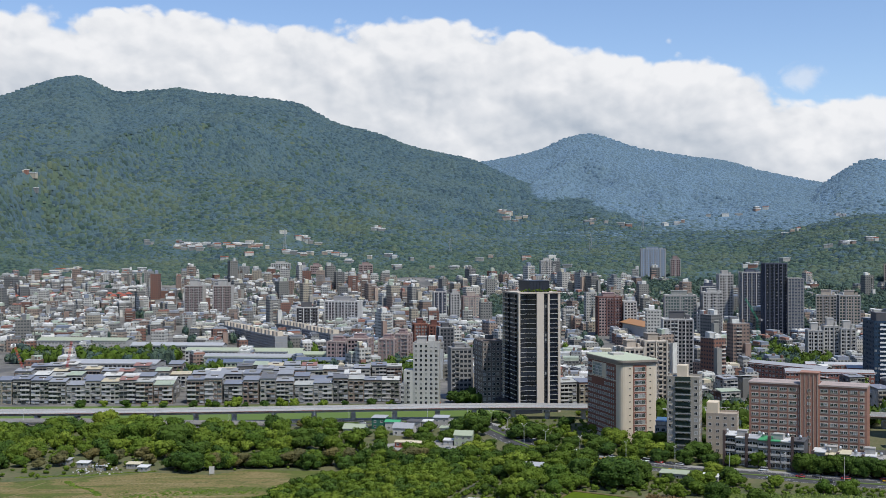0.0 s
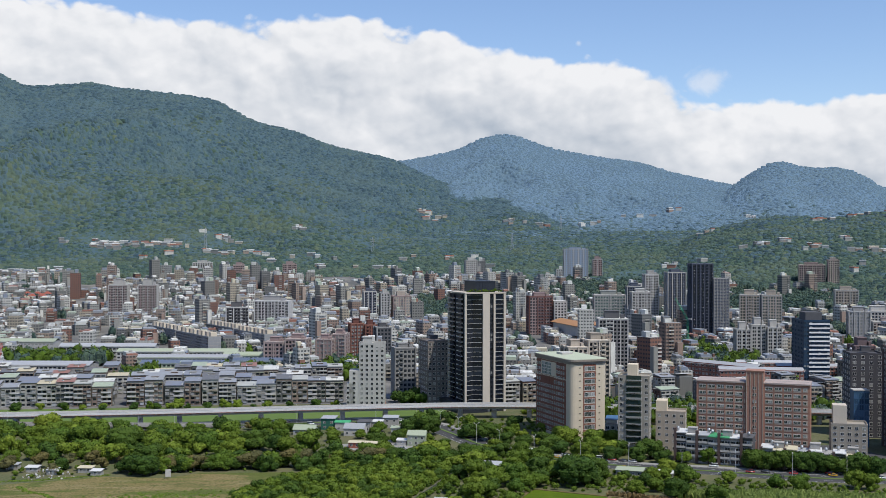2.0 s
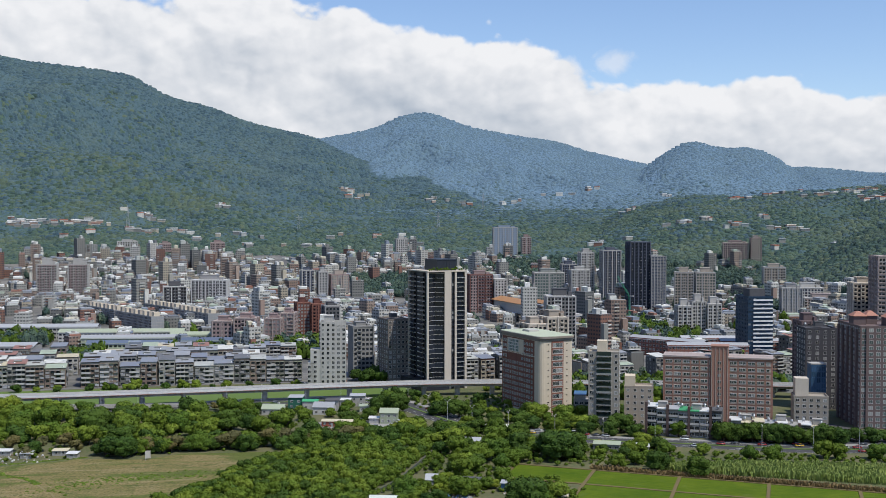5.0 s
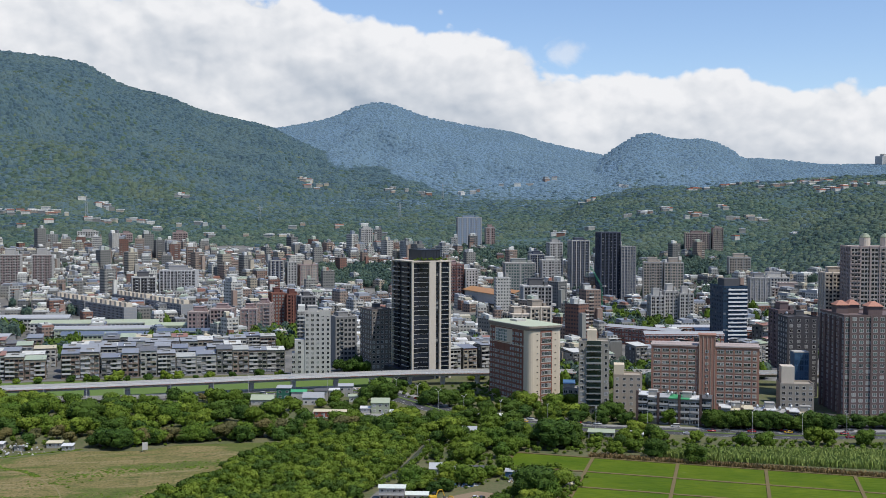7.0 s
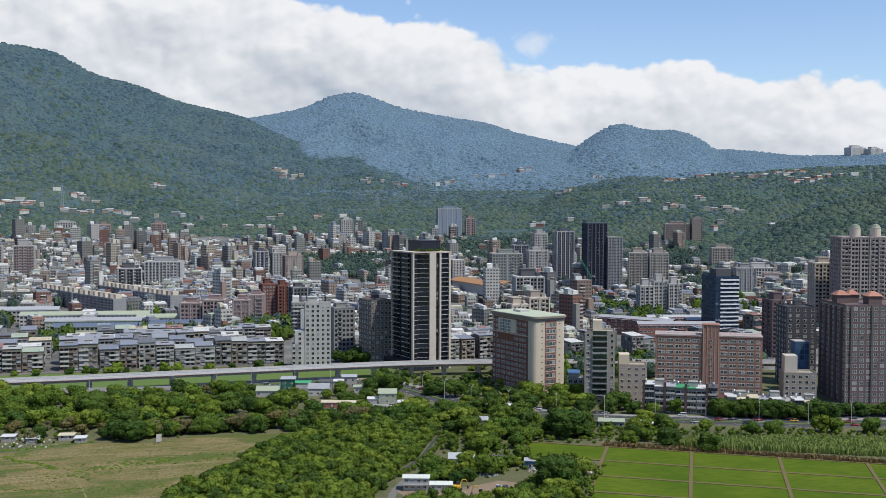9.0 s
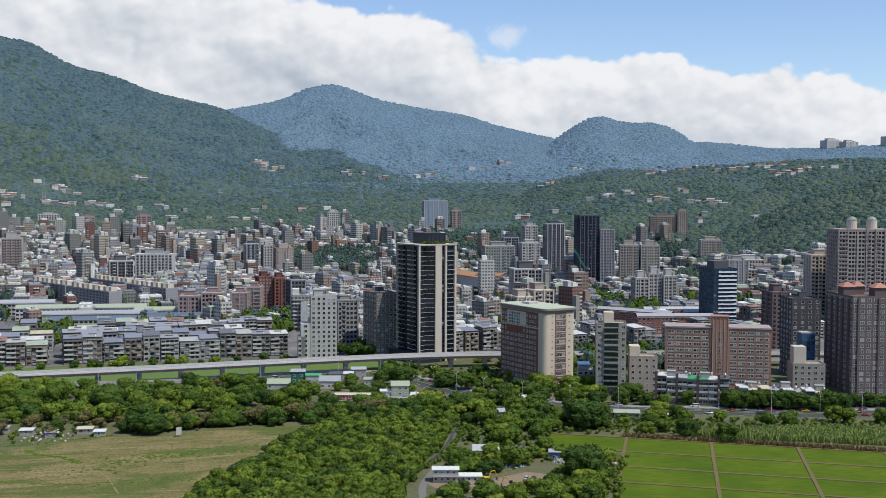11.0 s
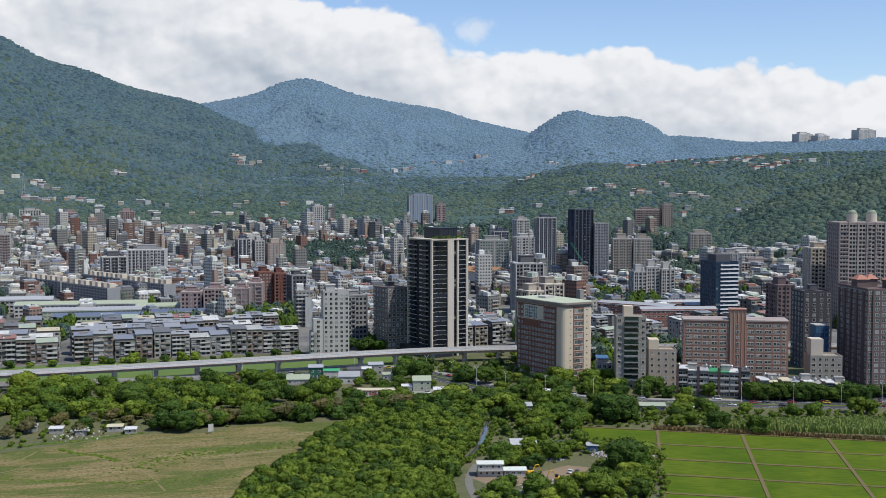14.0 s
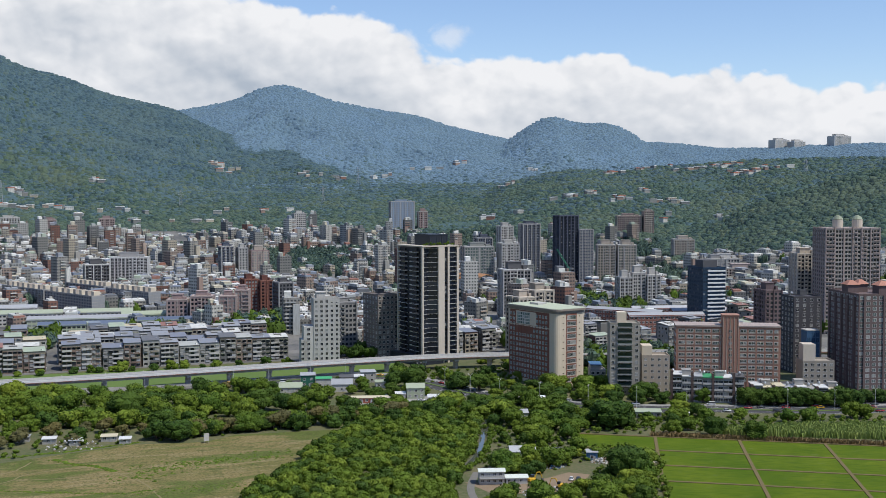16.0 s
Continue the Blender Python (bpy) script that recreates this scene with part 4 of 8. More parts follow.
def landmark_tower():
    """High-rise with tan stone piers, dark glass, balconies and a folded glass bay."""
    w, d, h, turn, floors = 30.0, 33.0, 81.0, 16.0, 23
    c, s = math.cos(radians(turn)), math.sin(radians(turn))
    fx, fy = 79.3 - c * w, 741.0 - s * w
    t = thing("apartment_tower", "tall dark glass apartment tower with tan stone piers and balconies", "building", fx + c * w / 2 - s * d / 2, fy + s * w / 2 + c * d / 2, 0, turn)
    bm = bmesh.new()
    prism(bm, [(-w / 2 + 1.6, -d / 2 + 1.6), (-w / 2 + 7.3, -d / 2 + 4.2), (-w / 2 + 13, -d / 2 + 1.6), (w / 2 - 0.6, -d / 2 + 1.6), (w / 2 - 0.6, d / 2 - 0.6), (-w / 2 + 1.6, d / 2 - 0.6)], -1, h - 1.2)
    part("core", bm, TOWER_DARK, t)
    dz = (h - 7.0) / floors
    z0 = 5.5
    # piers of tan stone
    for x0, x1, y0 in ((-w / 2, -w / 2 + 1.2, -d / 2), (-w / 2 + 13.0, -w / 2 + 18.1, -d / 2 - 0.2), (w / 2 - 9.0, w / 2 - 7.7, -d / 2), (w / 2 - 1.6, w / 2, -d / 2)):
        bm = bmesh.new()
        box(bm, x0, x1, y0, -d / 2 + 2.0, -1, h)
        part("pier", bm, TAN_STONE, t, "tan stone pier")
    for y0, y1 in ((d / 2 - 0.9, d / 2),):
        bm = bmesh.new()
        box(bm, -w / 2, -w / 2 + 1.6, y0, y1, -1, h)
        part("pier", bm, TAN_STONE, t)
    bm = bmesh.new()
    box(bm, -w / 2 - 0.1, w / 2 + 0.1, -d / 2 - 0.25, d / 2 + 0.1, h - 0.7, h + 0.1)
    part("roof_slab", bm, TAN_STONE, t)
    # folded bay: glass and a thin pale line at each floor
    bm = bmesh.new()
    prism(bm, [(0, 0), (5.85, 2.5), (11.7, 0), (11.7, 0.35), (5.85, 2.85), (0, 0.35)], 0, dz - 0.3)
    bay = part("bay_glass", bm, GLASS_PLAIN, t, "dark glazing of a folded bay", local=pose(-w / 2 + 1.3, -d / 2 + 0.9, z0))
    bm = bmesh.new()
    prism(bm, [(0, -0.12), (5.85, 2.38), (11.7, -0.12), (11.7, 0.05), (5.85, 2.55), (0, 0.05)], 0, 0.2)
    line = part("floor_line", bm, PALE_CONCRETE, t, local=pose(-w / 2 + 1.3, -d / 2 + 0.9, z0 + dz - 0.3))
    # balconies beside the right pier: slab, glass rail, dark opening
    bm = bmesh.new()
    box(bm, 0, 6.1, 0.06, 1.6, -0.22, 0.0, 1)
    box(bm, 0, 6.1, 0, 0.06, -0.24, 0.04, 0)
    box(bm, 0, 6.1, 0.06, 0.14, 0.04, 1.1, 1)
    balcony = part("balcony", bm, (PALE_CONCRETE, GLASS_PLAIN), t, local=pose(w / 2 - 7.7, -d / 2 + 0.2, z0))
    slit = window_mesh(1.5, dz * 0.55, GLASS_DARK, TOWER_DARK, 0)
    # left flank: two stacks of balconies with a dark slot between them
    bm = bmesh.new()
    box(bm, 0, 12.4, 0.06, 1.5, -0.25, 0.0, 1)
    box(bm, 0, 12.4, 0, 0.06, -0.20, 0.05, 0)
    box(bm, 0, 12.4, 0.06, 0.12, 0.05, 1.0, 1)
    box(bm, 0, 3.4, 0.02, 0.06, 0.05, 0.55, 0)
    box(bm, 8.2, 8.6, 0.3, 1.5, 0.0, 3.0, 1)
    flank = part("balcony", bm, (PALE_CONCRETE, GLASS_PLAIN), t, "white-edged balcony", local=side("left", w, d) @ pose(1.6, 0, z0))
    for i in range(floors):
        z = z0 + dz * i
        if i:
            again("bay_glass", bay, t, pose(-w / 2 + 1.3, -d / 2 + 0.9, z))
            again("floor_line", line, t, pose(-w / 2 + 1.3, -d / 2 + 0.9, z + dz - 0.3))
            again("balcony", balcony, t, pose(w / 2 - 7.7, -d / 2 + 0.2, z))
            again("balcony", flank, t, side("left", w, d) @ pose(1.6, 0, z))
        again("window", slit, t, pose(-w / 2 + 20.0, -d / 2 + 1.5, z + dz * 0.5))
        again("balcony", flank, t, side("left", w, d) @ pose(16.4, 0, z + (0.0 if i % 2 else 0.12)))
    # crown
    bm = bmesh.new()
    box(bm, -w / 2 + 9.5, w / 2 - 6, -d / 2 + 5, d / 2 - 8, h, h + 7.2)
    for i in range(7):
        xx = -w / 2 + 10.5 + i * 2.1
        box(bm, xx, xx + 0.25, -d / 2 + 4.8, -d / 2 + 5.0, h, h + 7.2)
    box(bm, -w / 2 + 9.2, w / 2 - 5.7, -d / 2 + 4.7, d / 2 - 7.7, h + 7.2, h + 7.7)
    part("roof_house", bm, TOWER_DARK, t, "dark metal roof house")
    for k in range(14):
        v, f = crown_arrays(620 + k % 3, 3, 30, 0.14, 0.9, (5, 4))
        hedge = new("roof_plant", mesh_from_arrays("roof_plant", v, f, (LEAF,)))
        hedge.parent = t
        hedge.matrix_basis = pose(-w / 2 + 3.0 + k * 1.9, -d / 2 + 2.6 + (k % 3) * 0.6, h) @ Matrix.Diagonal((1.3, 1.3, 1.0 + 0.35 * (k % 4), 1))
    bm = bmesh.new()
    box(bm, -w / 2 - 4.5, w / 2 - 14, -d / 2 - 1.5, d / 2 + 2, -1, 6.5)
    part("podium", bm, TOWER_DARK, t)
    bm = bmesh.new()
    box(bm, -w / 2 + 11.5, w / 2 - 9, -d / 2 - 3.0, -d / 2 + 1, 4.6, 5.2)
    part("canopy", bm, PALE_CONCRETE, t)
    return t


def rounded_hotel():
    """Broad tower with a projecting roof, cream corners and red-brown strips of windows."""
    w, d, h, turn = 23.5, 48.0, 47.5, 16.0
    c, s = math.cos(radians(turn)), math.sin(radians(turn))
    x, y = 100.6, 622.5
    t = thing("hotel", "cream and red-brown tiled block with an overhanging flat roof", "building", x + c * w / 2 - s * d / 2, y + s * w / 2 + c * d / 2, 0, turn)
    hw, hd, q = w / 2, d / 2, 3.0

    def outline(g):
        pts = []
        for cx, cy, a0 in ((hw - q, -hd + q, -90), (hw - q, hd - q, 0), (-hw + q, hd - q, 90), (-hw + q, -hd + q, 180)):
            for i in range(5):
                a = radians(a0 + i * 22.5)
                pts.append((cx + (q + g) * math.cos(a), cy + (q + g) * math.sin(a)))
        return pts
    bm = bmesh.new()
    prism(bm, outline(0), -1, h - 2.2)
    part("wall", bm, CREAM_TILE, t, smooth=False)
    bm = bmesh.new()
    prism(bm, outline(0.5), h - 3.2, h - 1.7)
    prism(bm, outline(1.3), h - 1.7, h - 0.6)
    part("cornice", bm, rough_paint("fawn_cornice", (0.29, 0.25, 0.21), (0.245, 0.21, 0.18)), t, "stepped grey-pink cornice")
    bm = bmesh.new()
    prism(bm, outline(0.9), h - 0.6, h - 0.35)
    part("roof", bm, rough_paint("pale_green_roof_coating", (0.46, 0.50, 0.37), (0.40, 0.44, 0.33)), t, "pale green flat roof")
    bm = bmesh.new()
    box(bm, -3, 4, 4, 12, h - 0.35, h + 0.8)
    part("roof_hatch", bm, WHITE_WALL, t)
    # left flank: brown field with window strips
    m = side("left", w, d)
    bm = bmesh.new()
    box(bm, 3.2, d - 6.0, -0.12, 0.3, 2, h - 3.4)
    part("tile_field", bm, BROWN_TILE, t, "red-brown tiled field", local=m)
    bm = bmesh.new()
    box(bm, 3.0, d - 5.6, -0.25, 0.3, h - 13.0, h - 12.5)
    part("string_course", bm, CREAM_TILE, t, local=m)
    rows, cols = 13, 13
    dz = (h - 6.5) / rows
    me = window_mesh(1.4, 1.55, GLASS_SEA, FRAME_PALE, 1)
    for r in range(rows):
        for k in range(cols):
            xx = 4.4 + k * 2.9
            if r >= rows - 4 and 9.5 < xx < 27:
                continue
            again("window", me, t, m @ pose(xx, -0.14, 3.6 + dz * r))
    for k in range(cols + 1):
        bm = bmesh.new()
        xx = 3.0 + k * 2.9
        box(bm, xx - 0.28, xx + 0.28, -0.4, 0.2, 2, h - 12.8)
        part("mullion", bm, BROWN_TILE, t, local=m)
    bm = bmesh.new()
    box(bm, 9.6, 29.5, -0.5, 0.25, h - 12.2, h - 4.0)
    part("sign_surround", bm, CREAM_TILE, t, local=m)
    me2 = window_mesh(1.55, 1.45, GLASS_SEA, FRAME_PALE, 0)
    for r in range(4):
        for k in range(7):
            again("pane", me2, t, m @ pose(12.0 + k * 1.8, -0.55, h - 11.0 + r * 1.85))
    # front: central brown strip with rows of louvred windows, small windows beside it
    bm = bmesh.new()
    box(bm, 8.0, 16.2, -0.2, 0.3, 2, h - 3.4)
    part("tile_strip", bm, BROWN_TILE, t, "red-brown tiled strip", local=side("front", w, d))
    me3 = window_mesh(2.0, 2.2, GLASS_DEEP, FRAME_PALE, 2)
    me4 = window_mesh(1.0, 0.55, GLASS_DARK, CREAM_TILE, 0)
    rows = 11
    dz = (h - 6) / rows
    for r in range(rows):
        for k in range(3):
            again("window", me3, t, side("front", w, d) @ pose(9.9 + k * 2.2, -0.22, 4.0 + dz * r))
        for xx in (5.9, 18.6):
            again("vent_window", me4, t, side("front", w, d) @ pose(xx, -0.02, 4.4 + dz * r))
        bm = bmesh.new()
        box(bm, 8.2, 16.0, -0.3, 0.1, 2.4 + dz * r, 2.7 + dz * r)
        part("sill", bm, TAN_STONE, t, local=side("front", w, d))
    return t


landmark_tower()
rounded_hotel()

# dark block beside the landmark tower
t = block("apartment_block", "dark brown-grey tiled apartment block with square windows", "building", 27.5, 765, 14, 16, 22, 46, rough_paint("brown_grey_tile", (0.19, 0.165, 0.15), (0.15, 0.13, 0.12)), front=(5, 1.7, 1.8), left=(5, 1.6, 1.7), floors=13)
roof_clutter(t, 16, 22, 46, rng, 1, None, DARK_GREY)

# grey apartment tower with balconies, and its beige neighbour
t = block("apartment_block", "grey-beige tiled apartment tower with stacked balconies", "building", 120.5, 590.5, -20, 17, 14, 42, rough_paint("grey_beige_tile", (0.36, 0.33, 0.28), (0.30, 0.275, 0.24)), front=(5, 1.5, 1.6), right=(3, 1.4, 1.5), floors=12, bands=None)
bm = bmesh.new()
box(bm, -4.2, 4.2, -8.4, -6.9, 0, 0.2, 0)
box(bm, -4.2, 4.2, -8.4, -8.3, 0.2, 0.55, 0)
box(bm, -4.2, 4.2, -8.38, -8.32, 0.55, 1.15, 1)
box(bm, -4.0, 4.0, -7.2, -7.12, 0.2, 2.75, 1)
first = part("balcony", bm, (GREY_TILE, GLASS_DEEP), t, "grey tiled balcony", local=pose(0, 0, 5.2))
for i in range(1, 11):
    again("balcony", first, t, pose(0, 0, 5.2 + i * 3.4))
bm = bmesh.new()
box(bm, -4, 1.5, -2, 5, 41, 47.5, 0, 0.1)
part("roof_house", bm, CREAM_TILE, t)
t = block("apartment_block", "beige tiled low apartment block with a stair tower", "building", 142.0, 592.0, -20, 16, 13, 22, rough_paint("beige_tile", (0.40, 0.345, 0.28), (0.34, 0.29, 0.24)), front=(4, 1.4, 1.3), right=(3, 1.2, 1.2), floors=6)
bm = bmesh.new()
box(bm, -7.9, -2.0, -5.5, 4, 21, 27.5, 0, 0.05)
part("stair_tower", bm, CREAM_TILE, t)


PALE_PINK = rough_paint("pale_pink_plaster", (0.43, 0.35, 0.285), (0.37, 0.30, 0.245), stain=0.15, vary=0.05)


def pink_slab():
    """Long salmon-coloured slab with white window bands and a taller stair core."""
    w, d, h, turn = 60.0, 17.0, 38.5, -25.4
    t = block("office_slab", "long salmon-pink tiled slab building with green-tinted windows", "building", 166.0, 595.0, turn, w, d, h, PINK_TILE, floors=10, left=(5, 1.4, 1.5))
    m = side("front", w, d)
    dz = 3.55
    z0 = 7.0
    me = window_mesh(1.55, 1.25, GLASS_DEEP, FRAME_PALE, 1)
    for r in range(9):
        z = z0 + r * dz
        bm = bmesh.new()
        box(bm, 1.2, 26.0, -0.22, 0.1, z - 1.55, z + 1.15)
        part("window_band", bm, PALE_PINK, t, local=m)
        bm = bmesh.new()
        box(bm, 36.5, w - 1.2, -0.22, 0.1, z - 1.55, z + 1.15)
        part("window_band", bm, PALE_PINK, t, local=m)
        for k in range(10):
            again("window", me, t, m @ pose(2.4 + k * 1.9 + (k // 2) * 1.1, -0.25, z))
        for k in range(9):
            again("window", me, t, m @ pose(37.7 + k * 1.9 + (k // 2) * 1.1, -0.25, z))
        again("window", me, t, m @ pose(31.2, -1.15, z))
    for x0 in [0.2 + 4.9 * k for k in range(6)] + [36.0 + 4.9 * k for k in range(6)]:
        if x0 + 0.6 < w:
            bm = bmesh.new()
            box(bm, x0 - 0.1, x0 + 0.75, -0.34, 0.1, -1, h - 0.8)
            part("pilaster", bm, PINK_TILE, t, local=m)
    bm = bmesh.new()
    box(bm, 26.6, 35.9, -1.0, 8, -1, h + 6.0)
    box(bm, 26.2, 36.3, -1.4, 8.4, h + 6.0, h + 6.5)
    part("stair_core", bm, PINK_TILE, t, "taller pink stair core", local=m)
    for k in range(5):
        bm = bmesh.new()
        xx = 26.8 + k * 2.15
        box(bm, xx, xx + 0.35, -1.25, -0.9, -1, h + 5.4)
        part("rib", bm, PALE_PINK, t, local=m)
    bm = bmesh.new()
    for x0, x1 in ((0.3, 26.0), (36.6, w - 0.3)):
        box(bm, x0 - 0.7, x1 + 0.5, -0.7, d + 0.5, h - 0.7, h + 0.1)
    part("cornice", bm, PINK_GREY, t, local=m)
    bm = bmesh.new()
    for x0, x1 in ((0.6, 26), (36.6, w - 0.6)):
        n = int((x1 - x0) / 1.6)
        for i in range(n + 1):
            xx = x0 + (x1 - x0) * i / n
            box(bm, xx - 0.03, xx + 0.03, -0.1, -0.04, h + 0.1, h + 1.2)
        box(bm, x0, x1, -0.1, -0.04, h + 1.2, h + 1.27)
    part("roof_railing", bm, STEEL, t, local=m)
    return t


pink_slab()

# mauve apartment buildings at the road's bend
t = block("apartment_block", "tall mauve-grey tiled apartment block with rows of narrow windows", "building", 267.0, 560.0, -12, 75, 40, 57, MAUVE_TILE, floors=17, front=(19, 2.1, 1.8), left=(12, 1.6, 1.8), glass=glass_mat("pale_green_window_glass", (0.16, 0.21, 0.20)))
for k in range(6):
    bm = bmesh.new()
    box(bm, 0, 1.0, -0.8, 0.2, 0, 56)
    part("pier", bm, MAUVE_TILE, t, local=side("front", 75, 40) @ pose(3.0 + k * 12.0, 0, 0))
for k in range(5):
    bm = bmesh.new()
    box(bm, 0, 1.6, -1.2, 0.2, 0, 55)
    part("bay", bm, MAUVE_TILE, t, local=side("left", 75, 40) @ pose(2.5 + k * 8.0, 0, 0))
for (px, py, pw) in ((-32, 2, 7), (-24, 6, 6), (-16, -6, 8), (4, -4, 8)):
    bm = bmesh.new()
    box(bm, px - pw / 2, px + pw / 2, py - 4, py + 4, 56, 61)
    house = part("roof_house", bm, MAUVE_TILE, t)
    bm = bmesh.new()
    cone = [(px - pw / 2 - 0.7, py - 4.7), (px + pw / 2 + 0.7, py - 4.7), (px + pw / 2 + 0.7, py + 4.7), (px - pw / 2 - 0.7, py + 4.7)]
    lo = [bm.verts.new((a, b, 61)) for a, b in cone]
    hi = [bm.verts.new((px + (a - px) * 0.25, py + (b - py) * 0.25, 63.6)) for a, b in cone]
    bm.faces.new(lo[::-1]), bm.faces.new(hi)
    for i in range(4):
        bm.faces.new((lo[i], lo[(i + 1) % 4], hi[(i + 1) % 4], hi[i]))
    part("tiled_roof", bm, rough_paint("salmon_roof_tile", (0.45, 0.22, 0.16), (0.38, 0.19, 0.14)), house, "salmon tiled hipped roof")
t = block("apartment_block", "dark grey apartment tower with stacked bays", "building", 268.0, 624.0, -12, 19, 20, 50, rough_paint("slate_grey_tile", (0.085, 0.083, 0.09), (0.07, 0.068, 0.075)), floors=15, front=(4, 1.7, 1.6), left=(4, 1.5, 1.6))
roof_clutter(t, 19, 20, 50, rng, 1, None, DARK_GREY)
LIFT_BLUE = rough_paint("mid_blue_cladding", (0.055, 0.13, 0.24), (0.045, 0.11, 0.2), rough=0.45, stain=0.1)
t = block("lift_tower", "narrow blue glass lift tower", "building", 256.0, 594.0, -12, 8.5, 8, 31.6, LIFT_BLUE, floors=9, front=(3, 2.2, 2.6), glass=glass_mat("mid_blue_glazing", (0.07, 0.15, 0.27), 0.1, False), frame=LIFT_BLUE)
bm = bmesh.new()
box(bm, -4.4, 4.4, -4.2, 4.2, 31.6, 32.2)
part("roof_edge", bm, WHITE_WALL, t)

# navy office tower with white window bands
t = block("office_tower", "navy blue office tower with white window bands", "building", 328.0, 834.0, -5, 20.5, 30, 55, NAVY_CLAD, floors=16, left=(8, 1.1, 1.7), front=(9, 1.75, 1.6), glass=GLASS_BLUE, frame=NAVY_CLAD)
bm = bmesh.new()
box(bm, 4.2, 20.4, -0.7, -0.1, 0, 1.15)
first = part("white_band", bm, rough_paint("bright_white_panel", (0.74, 0.75, 0.76), (0.68, 0.69, 0.7), stain=0.08), t, "white spandrel band", local=side("front", 20.5, 30) @ pose(0, 0, 4))
for i in range(1, 15):
    again("white_band", first, t, side("front", 20.5, 30) @ pose(0, 0, 4 + i * 3.38))
bm = bmesh.new()
box(bm, -6, 7, -6, 9, 54, 60.5)
part("roof_house", bm, DARK_GREY, t)

# white apartment block with stepped wings by the railway
t = block("apartment_block", "off-white concrete apartment block with stepped wings", "building", -20.5, 752.0, -4, 17.6, 14, 46, WHITE_WALL, floors=14, front=(5, 1.6, 1.7), frame=PALE_CONCRETE)
for k, (wx, wh) in enumerate(((-12.3, 27), (-15.6, 18))):
    bm = bmesh.new()
    box(bm, wx - 3.3 + k * 1.6, wx + 3.5, -6.6, 6, -1, wh)
    wing = part("wing", bm, WHITE_WALL, t)
    for r in range(int(wh / 3.3)):
        again("window", window_mesh(1.8, 1.6, GLASS_DARK, PALE_CONCRETE, 1), t, pose(wx + (0 if k == 0 else -0.8), -6.62, 1.9 + r * 3.3))
bm = bmesh.new()
box(bm, -6.5, -0.5, -4, 4, 45, 49.5)
box(bm, -6.9, 0, -4.4, 4.4, 49.5, 50.0)
part("roof_house", bm, WHITE_WALL, t)
bm = bmesh.new()
prism(bm, [(0.5, -6.9), (8.7, -6.9), (8.7, 6), (0.5, 6)], 45, 45.1)
box(bm, 1.0, 8.7, -7.05, -6.7, 43.2, 46.6)
part("parapet_wall", bm, WHITE_WALL, t)
bm = bmesh.new()
box(bm, -9.2, 9.2, -7.3, 7.2, -1, 3.8)
part("plinth", bm, BROWN_TILE, t, "red-brown tiled plinth")


SHOP_PIER = rough_paint("dark_brown_tile", (0.12, 0.085, 0.075), (0.09, 0.065, 0.06))


def shop_row(x, y, turn, n, unit, h, d, roofs, label):
    """Low shop houses in a row, each a thing of its own."""
    for i in range(n):
        xx, yy = x + math.cos(radians(turn)) * unit * i, y + math.sin(radians(turn)) * unit * i
        hh = h + rng.uniform(-0.8, 0.8)
        t = block("shop_house", label, "building", xx, yy, turn, unit - 0.12, d, hh, rng.choice((GREY_TILE, DARK_GREY, DARK_GREY)), floors=max(3, round(hh / 3.4)), front=(2, 2.4, 1.7), group="shop houses on the road")
        for r in range(1, max(3, round(hh / 3.4))):
            bm = bmesh.new()
            z = r * hh / max(3, round(hh / 3.4))
            box(bm, -unit / 2 + 0.3, unit / 2 - 0.3, -d / 2 - 1.1, -d / 2 - 0.02, z - 0.15, z)
            box(bm, -unit / 2 + 0.3, unit / 2 - 0.3, -d / 2 - 1.1, -d / 2 - 0.98, z, z + 0.95)
            part("balcony", bm, WHITE_WALL if (i * 3 + r) % 4 else PALE_CONCRETE, t)
        bm = bmesh.new()
        if i % 2 == 0:
            box(bm, -unit / 2 - 0.7, -unit / 2 + 0.7, -d / 2 - 1.3, -d / 2 + 1.5, -1, hh + (2.6 if h > 12 else 0.8))
            part("stair_pier", bm, SHOP_PIER, t, "dark tiled stair pier")
            bm = bmesh.new()
        box(bm, -unit / 2 - 0.2, unit / 2 + 0.2, -d / 2 - 1.2, d / 2, hh + 0.1, hh + 0.55)
        part("roof_sheet", bm, roofs[i % len(roofs)], t)
        roof_clutter(t, unit, d, hh + 0.5, rng, 1, None, CONCRETE if i % 3 == 1 else None)


shop_row(144.0, 561.0, -27, 7, 5.6, 14.5, 12, (SHEET_WHITE, SHEET_WHITE, SHEET_GREY, BRIGHT_GREEN, BRIGHT_GREEN, SHEET_WHITE, DARK_GREY), "grey four-storey shop house with rooftop shelter")
shop_row(182.5, 541.0, -24, 8, 5.8, 9.5, 11, (SHEET_WHITE, SHEET_CREAM, SHEET_CREAM, SHEET_GREY, SHEET_WHITE, CONCRETE), "low pale shop house with sheet metal roof")
t = block("apartment_block", "beige stepped apartment building with roof planting", "building", 226.0, 556.0, -20, 18, 14, 20, rough_paint("grey_fawn_tile", (0.36, 0.32, 0.27), (0.30, 0.27, 0.23)), floors=6, front=(5, 1.6, 1.4))
bm = bmesh.new()
box(bm, -8, -1, -4, 5, 19, 29)
part("stair_tower", bm, TAN_STONE, t)
t = block("apartment_block", "blue-grey low block with white roof beside the hotel", "building", 118.0, 611.0, -18, 9, 12, 12, GREY_TILE, floors=4, front=(3, 1.8, 1.6))
roof_clutter(t, 9, 12, 12, rng, 0, SHEET_BLUE, None)

